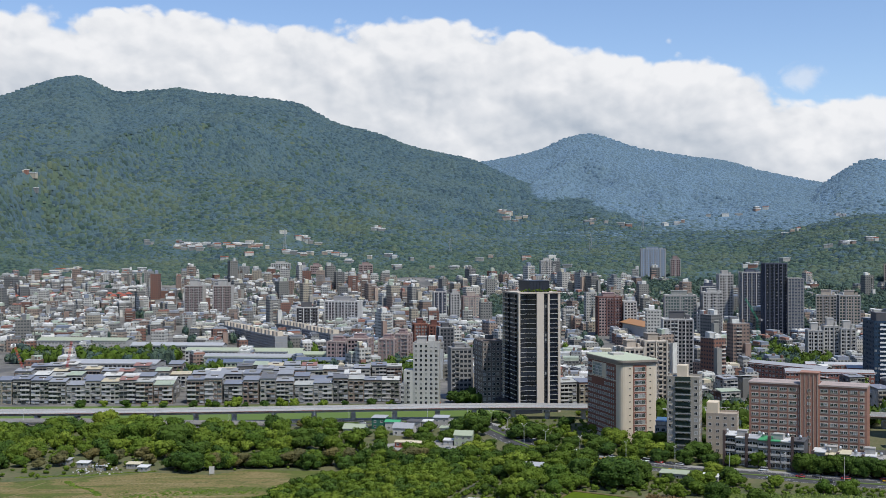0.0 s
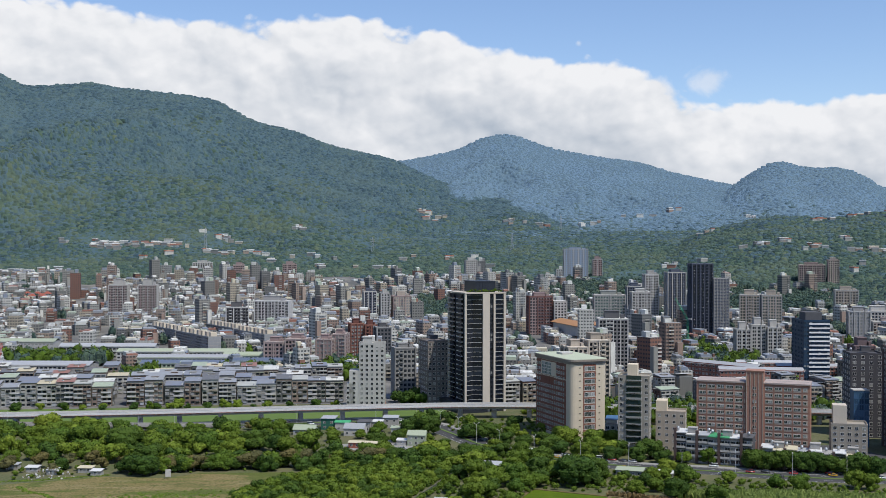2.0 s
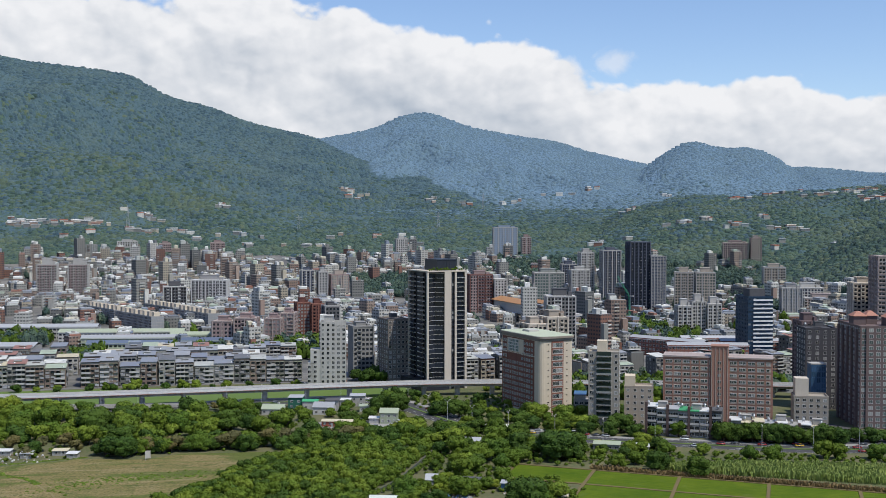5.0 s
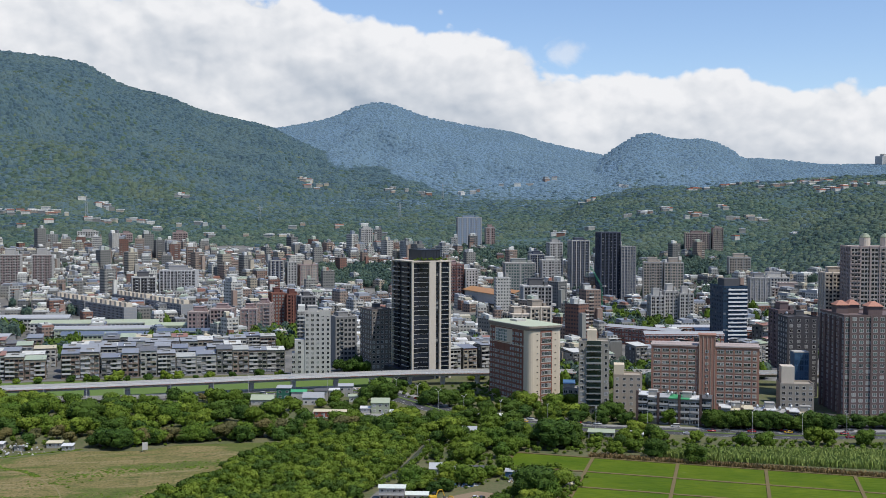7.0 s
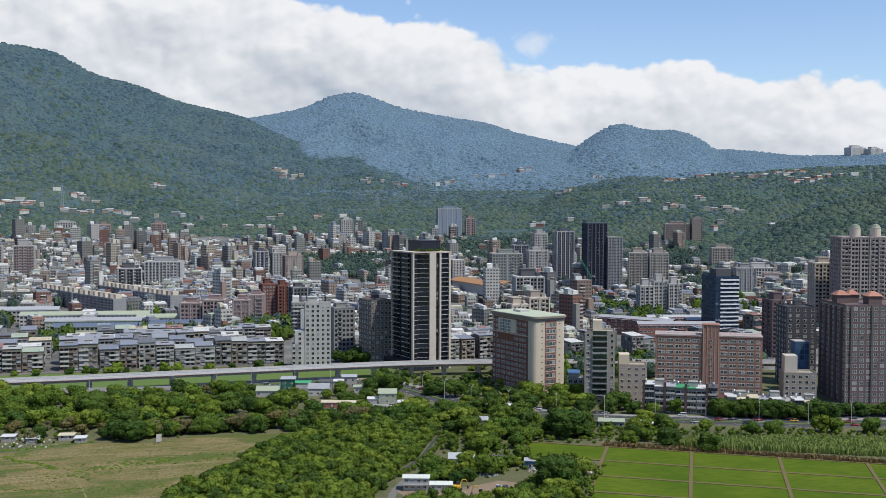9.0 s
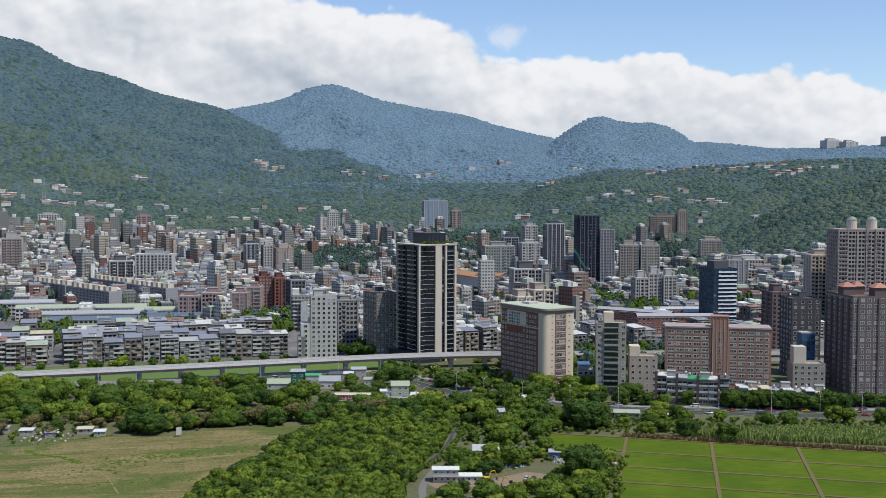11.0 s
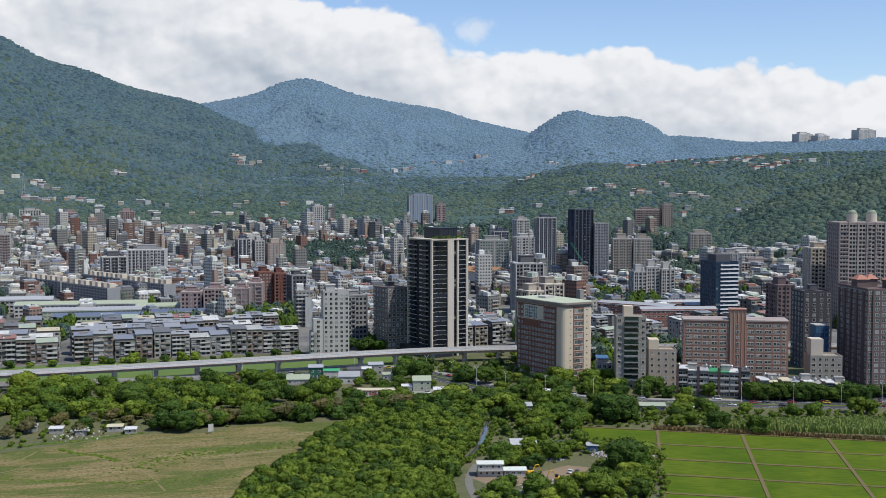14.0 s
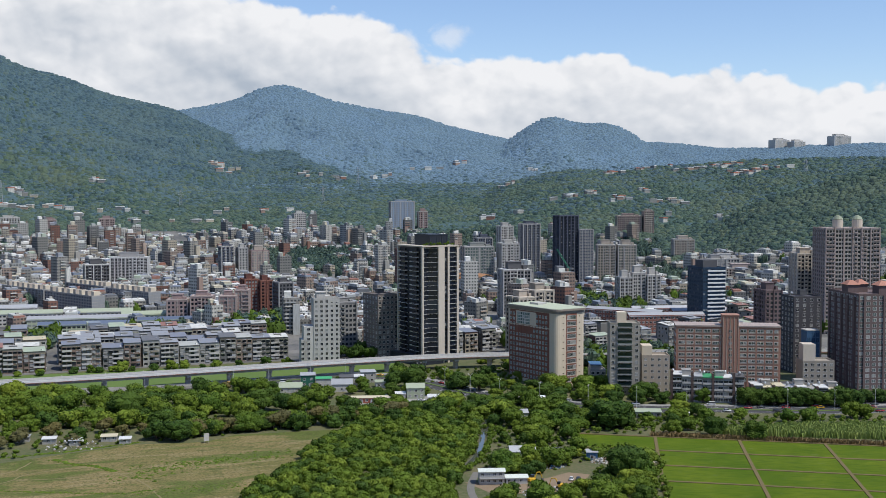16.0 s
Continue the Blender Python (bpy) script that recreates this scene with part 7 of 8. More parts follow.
ROW_ROOF = palette_roof("row_house_roofs", [(0.0, (0.27, 0.285, 0.31)), (0.2, (0.18, 0.20, 0.25)), (0.36, (0.40, 0.41, 0.38)), (0.48, (0.35, 0.41, 0.30)), (0.58, (0.58, 0.58, 0.54)), (0.70, (0.21, 0.23, 0.27)), (0.82, (0.27, 0.13, 0.10)), (0.88, (0.50, 0.44, 0.30)), (0.94, (0.12, 0.125, 0.135))])
BAND_WALL = palette_wall("balcony_walls", False, 1.1)
town_rng = random.Random(21)


def house_model(k, w, d, floors):
    """A low apartment house: walls, parapet, balconies with grilles, windows, roof sheds and tanks."""
    h = floors * 3.15 + 0.8
    t = thing("apartment_house", "weathered low apartment house with balconies and rooftop sheds", "building", 0, -500 - k * 30)
    bm = bmesh.new()
    box(bm, -w / 2, w / 2, -d / 2, d / 2, -2, h - 0.8)
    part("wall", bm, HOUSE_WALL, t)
    bm = bmesh.new()
    for x0, x1, y0, y1 in ((-w / 2, w / 2, -d / 2 - 0.04, -d / 2 + 0.2), (-w / 2, w / 2, d / 2 - 0.2, d / 2 + 0.04), (-w / 2 - 0.04, -w / 2 + 0.2, -d / 2 + 0.2, d / 2 - 0.2), (w / 2 - 0.2, w / 2 + 0.04, -d / 2 + 0.2, d / 2 - 0.2)):
        box(bm, x0, x1, y0, y1, h - 0.8, h + 0.1)
    part("parapet", bm, HOUSE_WALL, t)
    cols = max(2, round(w / 3.4))
    for face, n, ww in (("front", cols, 2.4), ("right", max(2, round(d / 4.5)), 1.3), ("left", max(2, round(d / 4.5)), 1.3)):
        again("facade", facade_mesh(w if face == "front" else d, n, ww, floors, 3.15, 1.5, GLASS_DARK, HOUSE_WALL), t, side(face, w, d) @ pose(0, -0.25, 0))
    bm = bmesh.new()
    half = w * 0.5
    x0 = -w / 2 + 0.3 if k % 2 else -w / 2 + w * 0.45
    box(bm, x0, x0 + half, -d / 2 - 1.2, -d / 2 - 0.2, -0.12, 0.0)
    box(bm, x0, x0 + half, -d / 2 - 1.2, -d / 2 - 1.1, 0.0, 1.0)
    box(bm, x0, x0 + 0.1, -d / 2 - 1.1, -d / 2, 0.0, 1.0)
    box(bm, x0 + half - 0.1, x0 + half, -d / 2 - 1.1, -d / 2, 0.0, 1.0)
    balcony = None
    for i in range(floors):
        if i == 1:
            balcony = part("balcony", bm, PALE_CONCRETE if k % 3 else HOUSE_WALL, t, local=pose(0, 0, 3.15))
        elif i > 1:
            again("balcony", balcony, t, pose(0, 0, 3.15 * i))
    rr = random.Random(k)
    # cages, hoods and air conditioners
    bm = bmesh.new()
    for face in (-1, 1):
        for c_ in range(cols if face < 0 else max(2, round(d / 4.5))):
            for f_ in range(floors):
                if face < 0:
                    xx, zz = -w / 2 + w * (c_ + 0.5) / cols, 3.15 * (f_ + 0.55)
                    deep = rr.uniform(0.45, 1.25)
                    roll = rr.random()
                    if roll < 0.45:
                        box(bm, xx - 1.3, xx + 1.3, -d / 2 - deep, -d / 2 - 0.26, zz - 0.9, zz + rr.uniform(0.2, 1.0), rr.choice((0, 1, 2, 2, 3)))
                    if roll < 0.75:
                        box(bm, xx - 1.4, xx + 1.4, -d / 2 - deep - 0.25, -d / 2 - 0.26, zz + 1.02, zz + 1.12, rr.choice((0, 1, 3, 4)))
                    if rr.random() < 0.4:
                        box(bm, xx + 0.4, xx + 1.2, -d / 2 - deep - 0.4, -d / 2 - deep, zz - 1.2, zz - 0.6, 1)
                elif rr.random() < 0.5:
                    yy, zz = -d / 2 + d * (c_ + 0.5) / max(2, round(d / 4.5)), 3.15 * (f_ + 0.55)
                    for sx in (-1, 1):
                        x0, x1 = sorted((sx * (w / 2 + 0.26), sx * (w / 2 + 0.8)))
                        box(bm, x0, x1, yy - 0.8, yy + 0.8, zz - 0.9, zz + 0.9, rr.choice((0, 1, 2)))
    tagged(part("facade_clutter", bm, (SHEET_GREY, CONCRETE, GLASS_DARK, GREY_TILE, SHEET_GREEN), t, "window cages, hoods and air conditioners"), kind="stuff")
    roof_clutter(t, w, d, h - 0.8, rr, 1 + k % 2, None, HOUSE_WALL if k % 3 == 1 else None)
    bm = bmesh.new()
    y1 = d * (0.5, 0.12, 0.5, 0.3)[k % 4]
    zz = h - 0.8
    lo = [bm.verts.new(c) for c in ((-w / 2 - 0.3, -d / 2 - 0.5, zz + 1.3), (w / 2 + 0.3, -d / 2 - 0.5, zz + 1.3), (w / 2 + 0.3, y1, zz + 2.9), (-w / 2 - 0.3, y1, zz + 2.9))]
    hi = [bm.verts.new(q.co + Vector((0, 0, 0.14))) for q in lo]
    bm.faces.new(lo[::-1]), bm.faces.new(hi)
    for i in range(4):
        bm.faces.new((lo[i], lo[(i + 1) % 4], hi[(i + 1) % 4], hi[i]))
    box(bm, -w / 2 + 0.3, w / 2 - 0.3, -d / 2 + (0.9 if k % 3 else 0.2), y1 - 0.3, zz, zz + 1.3, 1)
    part("roof_shed", bm, (ROW_ROOF, HOUSE_WALL), t, "sheet metal rooftop shelter")
    return t


HOUSES = [house_model(k, w, d, f) for k, (w, d, f) in enumerate(((11, 13, 5), (12, 14, 5), (13.5, 12, 4), (10, 15, 4), (12, 12, 5), (15, 13, 4), (9.5, 14, 3), (12.5, 13, 5)))]
first_use = set()


def put_house(k, x, y, turn, z=0.0, tall=1.0, group="low apartment houses"):
    m = pose(x, y, z, 0, 0, turn) @ Matrix.Diagonal((1, 1, tall, 1))
    src = HOUSES[k]
    if k not in first_use:
        first_use.add(k)
        src.matrix_basis = m
        t = src
    else:
        t = copy_thing(src, m @ Matrix.Diagonal((1, 1, 1 / src.scale[2], 1)))
    t["group"] = group
    return t


COUNT = 0
# the rows of five-storey houses behind the railway
for row, (x0, x1, y0, y1) in enumerate(((-183, -32, 789, 797), (-186, -70, 818, 822), (-184, -60, 850, 858), (-180, -40, 879, 887), (-330, -199, 786, 788), (-330, -205, 815, 818), (-330, -210, 850, 852), (-330, -215, 884, 886))):
    x = x0
    while x < x1:
        k = town_rng.choice((0, 1, 4, 7, 2, 5))
        w = (11, 12, 13.5, 10, 12, 15, 9.5, 12.5)[k]
        f = (x - x0) / (x1 - x0)
        put_house(k, x + w / 2, y0 + (y1 - y0) * f, town_rng.choice((0, 0, 3)) + 2, 0, town_rng.uniform(0.92, 1.06), "row houses behind the railway")
        COUNT += 1
        x += w + town_rng.choice((0.15, 0.15, 0.2, 1.2))

# keep free: where other things stand, and the parks
KEEP = [(ob.matrix_basis.translation.x, ob.matrix_basis.translation.y, 24.0) for ob in scene.objects if ob.type == "EMPTY" and ob.parent is None and ob.get("category") in ("building", "station") and ob.name.startswith(("tower_block", "apartment_tower", "apartment_block", "office", "hotel", "lift"))]
RECTS = [((ob.matrix_basis.inverted()), ob.children[0].dimensions.copy()) for ob in scene.objects if ob.type == "EMPTY" and ob.parent is None and ob.name.startswith(("school_wing", "school_hall", "apartment_slab", "railway_station")) and ob.children]
CLEAR = [(-430, 905), (-92, 905), (-86, 1062), (-430, 1096)]
CLEAR_2 = [[(-300, 1062), (-172, 1048), (-166, 1064), (-255, 1238), (-335, 1238)], [(232, 800), (300, 770), (345, 800), (345, 862), (262, 885), (240, 880)], [(120, 660), (260, 640), (300, 760), (150, 770)]]
PARKS = [[(-75, 905), (-20, 905), (10, 985), (-30, 1010), (-60, 950)], [(-235, 890), (-195, 870), (-190, 935), (-225, 945)], [(60, 1430), (180, 1430), (230, 1640), (70, 1640)], [(268, 905), (330, 905), (345, 985), (270, 985)],
         [(280, 1010), (330, 1010), (330, 1100), (270, 1120)], [(120, 690), (230, 660), (300, 700), (150, 740)], [(-400, 1000), (-250, 1000), (-250, 1046), (-400, 1060)], [(-135, 915), (-95, 915), (-92, 950), (-135, 950)],
         [(440, 1080), (490, 1080), (500, 1190), (455, 1180)], [(-330, 1600), (-200, 1600), (-190, 1640), (-330, 1650)], [(300, 1560), (420, 1560), (520, 1800), (320, 1800)], [(470, 1420), (600, 1400), (660, 1600), (500, 1640)]]


def is_free(x, y, r):
    for a, b, q in KEEP:
        if abs(x - a) < q and abs(y - b) < q:
            return False
    for m, dims in RECTS:
        v = m @ Vector((x, y, 0))
        if abs(v.x) < dims.x / 2 + r and abs(v.y) < dims.y / 2 + r:
            return False
    if inside(x, y, CLEAR) and (x * 7.3 + y * 3.1) % 1.0 > 0.12:
        return False
    if any(inside(x, y, p) for p in CLEAR_2) and (x * 5.7 + y * 2.3) % 1.0 > 0.25:
        return False
    return not (any(inside(x, y, p) for p in PARKS) and (x * 3.3 + y * 1.9) % 1.0 > 0.18)


far_boxes, far_roofs, park_spots = [], [], []
turn = 14.0
ct, st_ = math.cos(radians(turn)), math.sin(radians(turn))
v = 700.0
while v < 2150:
    uu = -900.0
    deep = town_rng.uniform(11, 15)
    while uu < 1500:
        w = town_rng.uniform(8, 15)
        x, y = uu * ct - v * st_ + 150, uu * st_ + v * ct
        uu += w + (town_rng.choice((0.3, 0.3, 0.3, 4.0)) if v < 1300 else town_rng.choice((0.4, 0.4, 5.0)))
        if (int((uu + 2000) // 90) % 5 == 0 and town_rng.random() < 0.7):
            continue
        rad = math.hypot(x - HUB[0], y - HUB[1])
        azi = math.degrees(math.atan2(x - HUB[0], y - HUB[1]))
        if rad > 2080 or azi < -27 or azi > 44 or y < 735:
            continue
        if y < 905 and x < 20 or (y < 765 and x < 110):
            continue
        if min(abs((Vector((x, y)) - q).length) for q in VIA[::2]) < 22:
            continue
        if bool(wooded(np.array([x]), np.array([y]), 0)[0]) or not is_free(x, y, 8):
            continue
        if town_rng.random() < 0.14 + 0.08 * (rad > 1600) + 0.12 * (x > 120) + 0.32 * (x > 230 and rad > 1330):
            park_spots.append((x, y))
            continue
        z = base_of(x, y)
        if rad < 1120 and COUNT < 165 and (y < 960 or town_rng.random() < 0.5):
            k = town_rng.randrange(8)
            put_house(k, x, y, turn + town_rng.choice((0, 0, 180, 90)), z, town_rng.uniform(0.75, 1.05))
            COUNT += 1
            continue
        roll = town_rng.random()
        h = town_rng.uniform(6.5, 14)
        if roll > (0.94 if rad < 1350 else 0.80):
            h = town_rng.uniform(16, 26)
        if roll > (0.990 if x < 150 and rad < 1500 else 0.968):
            h, w, deep2 = town_rng.uniform(26, 44), max(w, 13), 16
        dd = deep if h < 26 else 15
        far_boxes.append((x, y, z, w, dd, h, turn + town_rng.uniform(-2, 2) + (0, -9, 14, -20, 6)[int(value_noise(np.array([x / 150.0]), np.array([y / 150.0]), 44)[0] * 4.99)]))
    v += deep + town_rng.choice((1.0, 7.0, 8.5))


def boxes_mesh(name, rows, mats, tilt=0.0):
    """Many upright boxes in one mesh. rows: x, y, z, width, depth, height, turn."""
    r = np.array(rows, float)
    unit = np.array([(-.5, -.5, 0), (.5, -.5, 0), (.5, .5, 0), (-.5, .5, 0), (-.5, -.5, 1), (.5, -.5, 1), (.5, .5, 1), (-.5, .5, 1)])
    c, s = np.cos(np.radians(r[:, 6]))[:, None], np.sin(np.radians(r[:, 6]))[:, None]
    lx, ly = unit[None, :, 0] * r[:, 3:4], unit[None, :, 1] * r[:, 4:5]
    lz = unit[None, :, 2] * r[:, 5:6] + tilt * (unit[None, :, 1] + 0.5) * unit[None, :, 2]
    vv = np.stack([lx * c - ly * s + r[:, 0:1], lx * s + ly * c + r[:, 1:2], lz + r[:, 2:3]], -1).reshape(-1, 3)
    q = np.array([(4, 5, 6, 7), (0, 1, 5, 4), (1, 2, 6, 5), (2, 3, 7, 6), (3, 0, 4, 7), (3, 2, 1, 0)])
    ff = (q[None] + (np.arange(len(r)) * 8)[:, None, None]).reshape(-1, 4)
    return mesh_from_arrays(name, vv, ff, mats)


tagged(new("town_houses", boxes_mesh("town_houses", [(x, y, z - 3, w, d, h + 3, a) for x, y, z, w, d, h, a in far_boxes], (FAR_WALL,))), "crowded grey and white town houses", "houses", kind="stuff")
for x, y, z, w, d, h, a in far_boxes:
    c, s = math.cos(radians(a)), math.sin(radians(a))
    for k in range(town_rng.choice((1, 2, 2, 3))):
        if h > 24:
            ww, dd2, hh = w * town_rng.uniform(0.25, 0.5), d * 0.35, town_rng.uniform(2.5, 5)
        else:
            ww, dd2, hh = w * town_rng.uniform(0.5, 0.98), d * town_rng.uniform(0.4, 0.95), town_rng.uniform(0.7, 2.8)
        ou, ov = (w - ww) / 2 * town_rng.uniform(-1, 1), (d - dd2) / 2 * town_rng.uniform(-1, 1)
        far_roofs.append((x + ou * c - ov * s, y + ou * s + ov * c, z + h - 0.02, ww, dd2, hh + 0.03 * k, a))
tagged(new("town_roofs", boxes_mesh("town_roofs", far_roofs, (HOUSE_ROOF,), 0.6)), "sheet metal rooftop sheds of the town", "roofs", kind="stuff")
# balcony fronts, hoods and lower wings that break up the walls
bands = []
for x, y, z, w, d, h, a in far_boxes:
    if y > 1900 or town_rng.random() < 0.25:
        continue
    c, s = math.cos(radians(a)), math.sin(radians(a))
    u0 = town_rng.uniform(-0.3, 0.3) * w
    wide = town_rng.uniform(0.3, 0.9) * (w - 2 * abs(u0))
    for k in range(1, int(h / 3.2)):
        bands.append((x + u0 * c + (d / 2 + 0.45) * s, y + u0 * s - (d / 2 + 0.45) * c, z + k * 3.2 - 0.1, wide, 0.95, 1.1, a))
    if h > 16:
        v0 = -d / 2 - 2.0
        ww = w * town_rng.uniform(0.3, 0.5)
        u0 = town_rng.choice((-1, 1)) * (w - ww) / 2
        bands.append((x + u0 * c - v0 * s, y + u0 * s + v0 * c, z - 2, ww, 4.0, h * town_rng.uniform(0.5, 0.9), a))
tagged(new("balcony_fronts", boxes_mesh("balcony_fronts", bands, (BAND_WALL,))), "balcony fronts and stair wings of the town's houses", "balconies", kind="stuff")
# small roof things: tanks and stair heads
bits = []
for x, y, z, w, d, h, a in far_boxes:
    for k in range(town_rng.choice((1, 2, 3))):
        bits.append((x + town_rng.uniform(-0.4, 0.4) * w, y + town_rng.uniform(-0.4, 0.4) * d, z + h, town_rng.uniform(1.2, 3), town_rng.uniform(1.2, 3), town_rng.uniform(1.8, 4.2), a))
tagged(new("roof_huts", boxes_mesh("roof_huts", bits, (HOUSE_WALL,))), "stair heads and tanks on the town's roofs", "roof huts", kind="stuff")

# trees among the houses and in the parks
park = []
for i, poly in enumerate(PARKS):
    area = abs(sum(a[0] * b[1] - b[0] * a[1] for a, b in zip(poly, poly[1:] + poly[:1]))) / 2
    for x, y in scatter(poly, int(area / 38), 5.0, 50 + i):
        k = town_rng.uniform(3.2, 6.0)
        park.append((x, y, base_of(x, y), k, k * town_rng.uniform(1.3, 1.9)))
for x, y in park_spots:
    for _ in range(town_rng.choice((1, 2, 3))):
        k = town_rng.uniform(2.6, 5.0)
        xx, yy = x + town_rng.uniform(-5, 5), y + town_rng.uniform(-5, 5)
        park.append((xx, yy, base_of(xx, yy), k, k * town_rng.uniform(1.5, 2.2)))
def town_tree(seed):
    """Two leaning lumps with loose leaf clusters, a crown of about one metre in radius."""
    r = np.random.RandomState(seed)
    (v0, f0), (v1, f1) = lump(seed, 6, 4, -0.9), lump(seed + 1, 5, 3, -0.6)
    n = 18
    dirs = r.normal(size=(n, 3))
    dirs[:, 2] = np.abs(dirs[:, 2]) - 0.2
    dirs /= np.linalg.norm(dirs, axis=1)[:, None]
    p = dirs * np.array([0.85, 0.85, 0.7]) + np.array([0.1, 0, 0.72])
    t = np.cross(dirs, r.normal(size=(n, 3)))
    t /= np.linalg.norm(t, axis=1)[:, None]
    b = np.cross(dirs, t) + dirs * r.uniform(-0.4, 0.4, (n, 1))
    q = np.stack([p - t * 0.2, p - b * 0.16, p + t * 0.2, p + b * 0.18], 1).reshape(-1, 3)
    v = np.concatenate([v0 * np.array([0.8, 0.8, 0.62]) + np.array([0, 0, 0.66]), v1 * 0.55 + np.array([0.45, r.uniform(-0.3, 0.3), 0.5]), q])
    return v, np.concatenate([f0, f1 + len(v0), np.arange(4 * n).reshape(-1, 4) + len(v0) + len(v1)])


TOWN_TREE = [town_tree(400 + 2 * q) for q in range(8)]
park = np.array(park)
green_kind = np.where(park[:, 1] > 1080, 0.4, np.random.RandomState(6).rand(len(park)))  # beyond y = 1080 all take the lower forest's leaves with their haze sheen
for m, mat, label in ((green_kind < 0.25, LEAF, "green trees among the houses"), (green_kind > 0.6, LEAF_DARK, "dark green trees among the houses"), ((green_kind >= 0.25) & (green_kind <= 0.6), HILL_LOW, "dull green trees among the houses")):
    many("town_trees", label, "trees", mat, *park[m].T, TOWN_TREE, 3, False)

tagged(new("hill_houses", boxes_mesh("hill_houses", hill, (BAND_WALL,))), "scattered pale houses on the wooded slopes", "houses", kind="stuff")
tagged(new("hill_roofs", boxes_mesh("hill_roofs", [(x, y, z + h, w * 1.06, d * 1.1, 1.6, a) for x, y, z, w, d, h, a in hill], (HILL_ROOF,))), "pale and red roofs of houses on the slopes", "roofs", kind="stuff")

# villas with red roofs at the foot of the hill
for i in range(24):
    x, y = -612 + (i % 12) * 13.0, 1575 + (i // 12) * 26 + (i % 12) * 3.0
    z = base_of(x, y)
    t = thing("villa", "pale villa with a red hipped roof", "building", x, y, z, 12, "red-roofed villas")
    bm = bmesh.new()
    box(bm, -5.2, 5.2, -6, 6, -3, 9.5)
    part("wall", bm, OFF_WHITE, t)
    again("facade", facade_mesh(10.4, 3, 1.8, 3, 3.1, 1.5, GLASS_DARK, OFF_WHITE), t, side("front", 10.4, 12) @ pose(0, -0.25, 0))
    bm = bmesh.new()
    lo = [bm.verts.new(c) for c in ((-6, -6.8, 9.5), (6, -6.8, 9.5), (6, 6.8, 9.5), (-6, 6.8, 9.5))]
    hi = [bm.verts.new(c) for c in ((-1.2, -1.5, 12.8), (1.2, -1.5, 12.8), (1.2, 1.5, 12.8), (-1.2, 1.5, 12.8))]
    bm.faces.new(lo[::-1]), bm.faces.new(hi)
    for k in range(4):
        bm.faces.new((lo[k], lo[(k + 1) % 4], hi[(k + 1) % 4], hi[k]))
    part("roof", bm, SHEET_RED, t)

# ---- small buildings of the plain ----
def hut(name, label, x, y, turn, w, d, h, ridge, wall, roof, doors=1, group=""):
    """A small pitched-roof building: walls, roof, door, windows. x, y: front left corner."""
    c, s = math.cos(radians(turn)), math.sin(radians(turn))
    t = thing(name, label, "building", x + c * w / 2 - s * d / 2, y + s * w / 2 + c * d / 2, 0, turn, group)
    bm = bmesh.new()
    box(bm, -w / 2, w / 2, -d / 2, d / 2, -0.3, h)
    if ridge > 0.3:
        for xx in (-w / 2, w / 2):
            v = [bm.verts.new((xx, -d / 2, h)), bm.verts.new((xx, d / 2, h)), bm.verts.new((xx, 0, h + ridge * 0.92))]
            bm.faces.new(v)
    part("wall", bm, wall, t)
    bm = bmesh.new()
    if ridge > 0.3:
        gable(bm, -w / 2, w / 2, -d / 2, d / 2, h, h + ridge, 0.45)
    else:
        v = [bm.verts.new(q) for q in ((-w / 2 - 0.4, -d / 2 - 0.5, h + 0.05), (w / 2 + 0.4, -d / 2 - 0.5, h + 0.05), (w / 2 + 0.4, d / 2 + 0.4, h + 0.5), (-w / 2 - 0.4, d / 2 + 0.4, h + 0.5))]
        u = [bm.verts.new(q.co + Vector((0, 0, 0.14))) for q in v]
        bm.faces.new(v[::-1]), bm.faces.new(u)
        for i in range(4):
            bm.faces.new((v[i], v[(i + 1) % 4], u[(i + 1) % 4], u[i]))
    part("roof", bm, roof, t)
    n = max(1, int(w / 3.2))
    for r in range(max(1, int(h / 3.0))):
        for i in range(n):
            again("window", window_mesh(1.3, 1.1, GLASS_DARK, FRAME_PALE, 1), t, pose(-w / 2 + w * (i + 0.5) / n, -d / 2, 1.7 + r * 2.9))
    for i in range(doors):
        bm = bmesh.new()
        box(bm, -0.5, 0.5, -0.08, 0.05, 0, 2.1, 0, 0.02)
        part("door", bm, STEEL, t, local=pose(-w / 2 + w * (i + 1.0) / (doors + 1) + 0.9, -d / 2, 0))
    return t


hut("shed", "dark green sheet metal workshop", -44, 673, -10, 8.5, 9, 6.8, 0, rough_paint("dark_green_sheet", (0.035, 0.14, 0.10), (0.03, 0.11, 0.08), rough=0.5), SHEET_GREY)
hut("house", "white house with a bright green metal roof", -35.5, 668, -10, 9, 7, 5.2, 0.8, WHITE_WALL, BRIGHT_GREEN)
hut("house", "pale house with grey pitched roof", -30, 650, -14, 12, 9, 4.6, 2.4, WHITE_WALL, SHEET_GREY)
hut("house", "small white house with a metal roof", -13, 666, -12, 6, 6, 5.6, 0, WHITE_WALL, SHEET_WHITE)
hut("house", "low house with faded green pitched roof", -60, 655, -12, 13, 9, 3.4, 2.2, WHITE_WALL, SHEET_GREEN)
hut("house", "grey house with a dark lean-to roof", -22, 664, -12, 8, 7, 6.0, 0, CONCRETE, DARK_GREY)
hut("house", "grey two-storey house with balcony", -6, 676, -8, 9, 8, 6.4, 0, CONCRETE, SHEET_GREY)
hut("house", "small house with green lean-to roof", -2, 655, -8, 7, 6, 3.4, 0, PALE_CONCRETE, SHEET_GREEN)
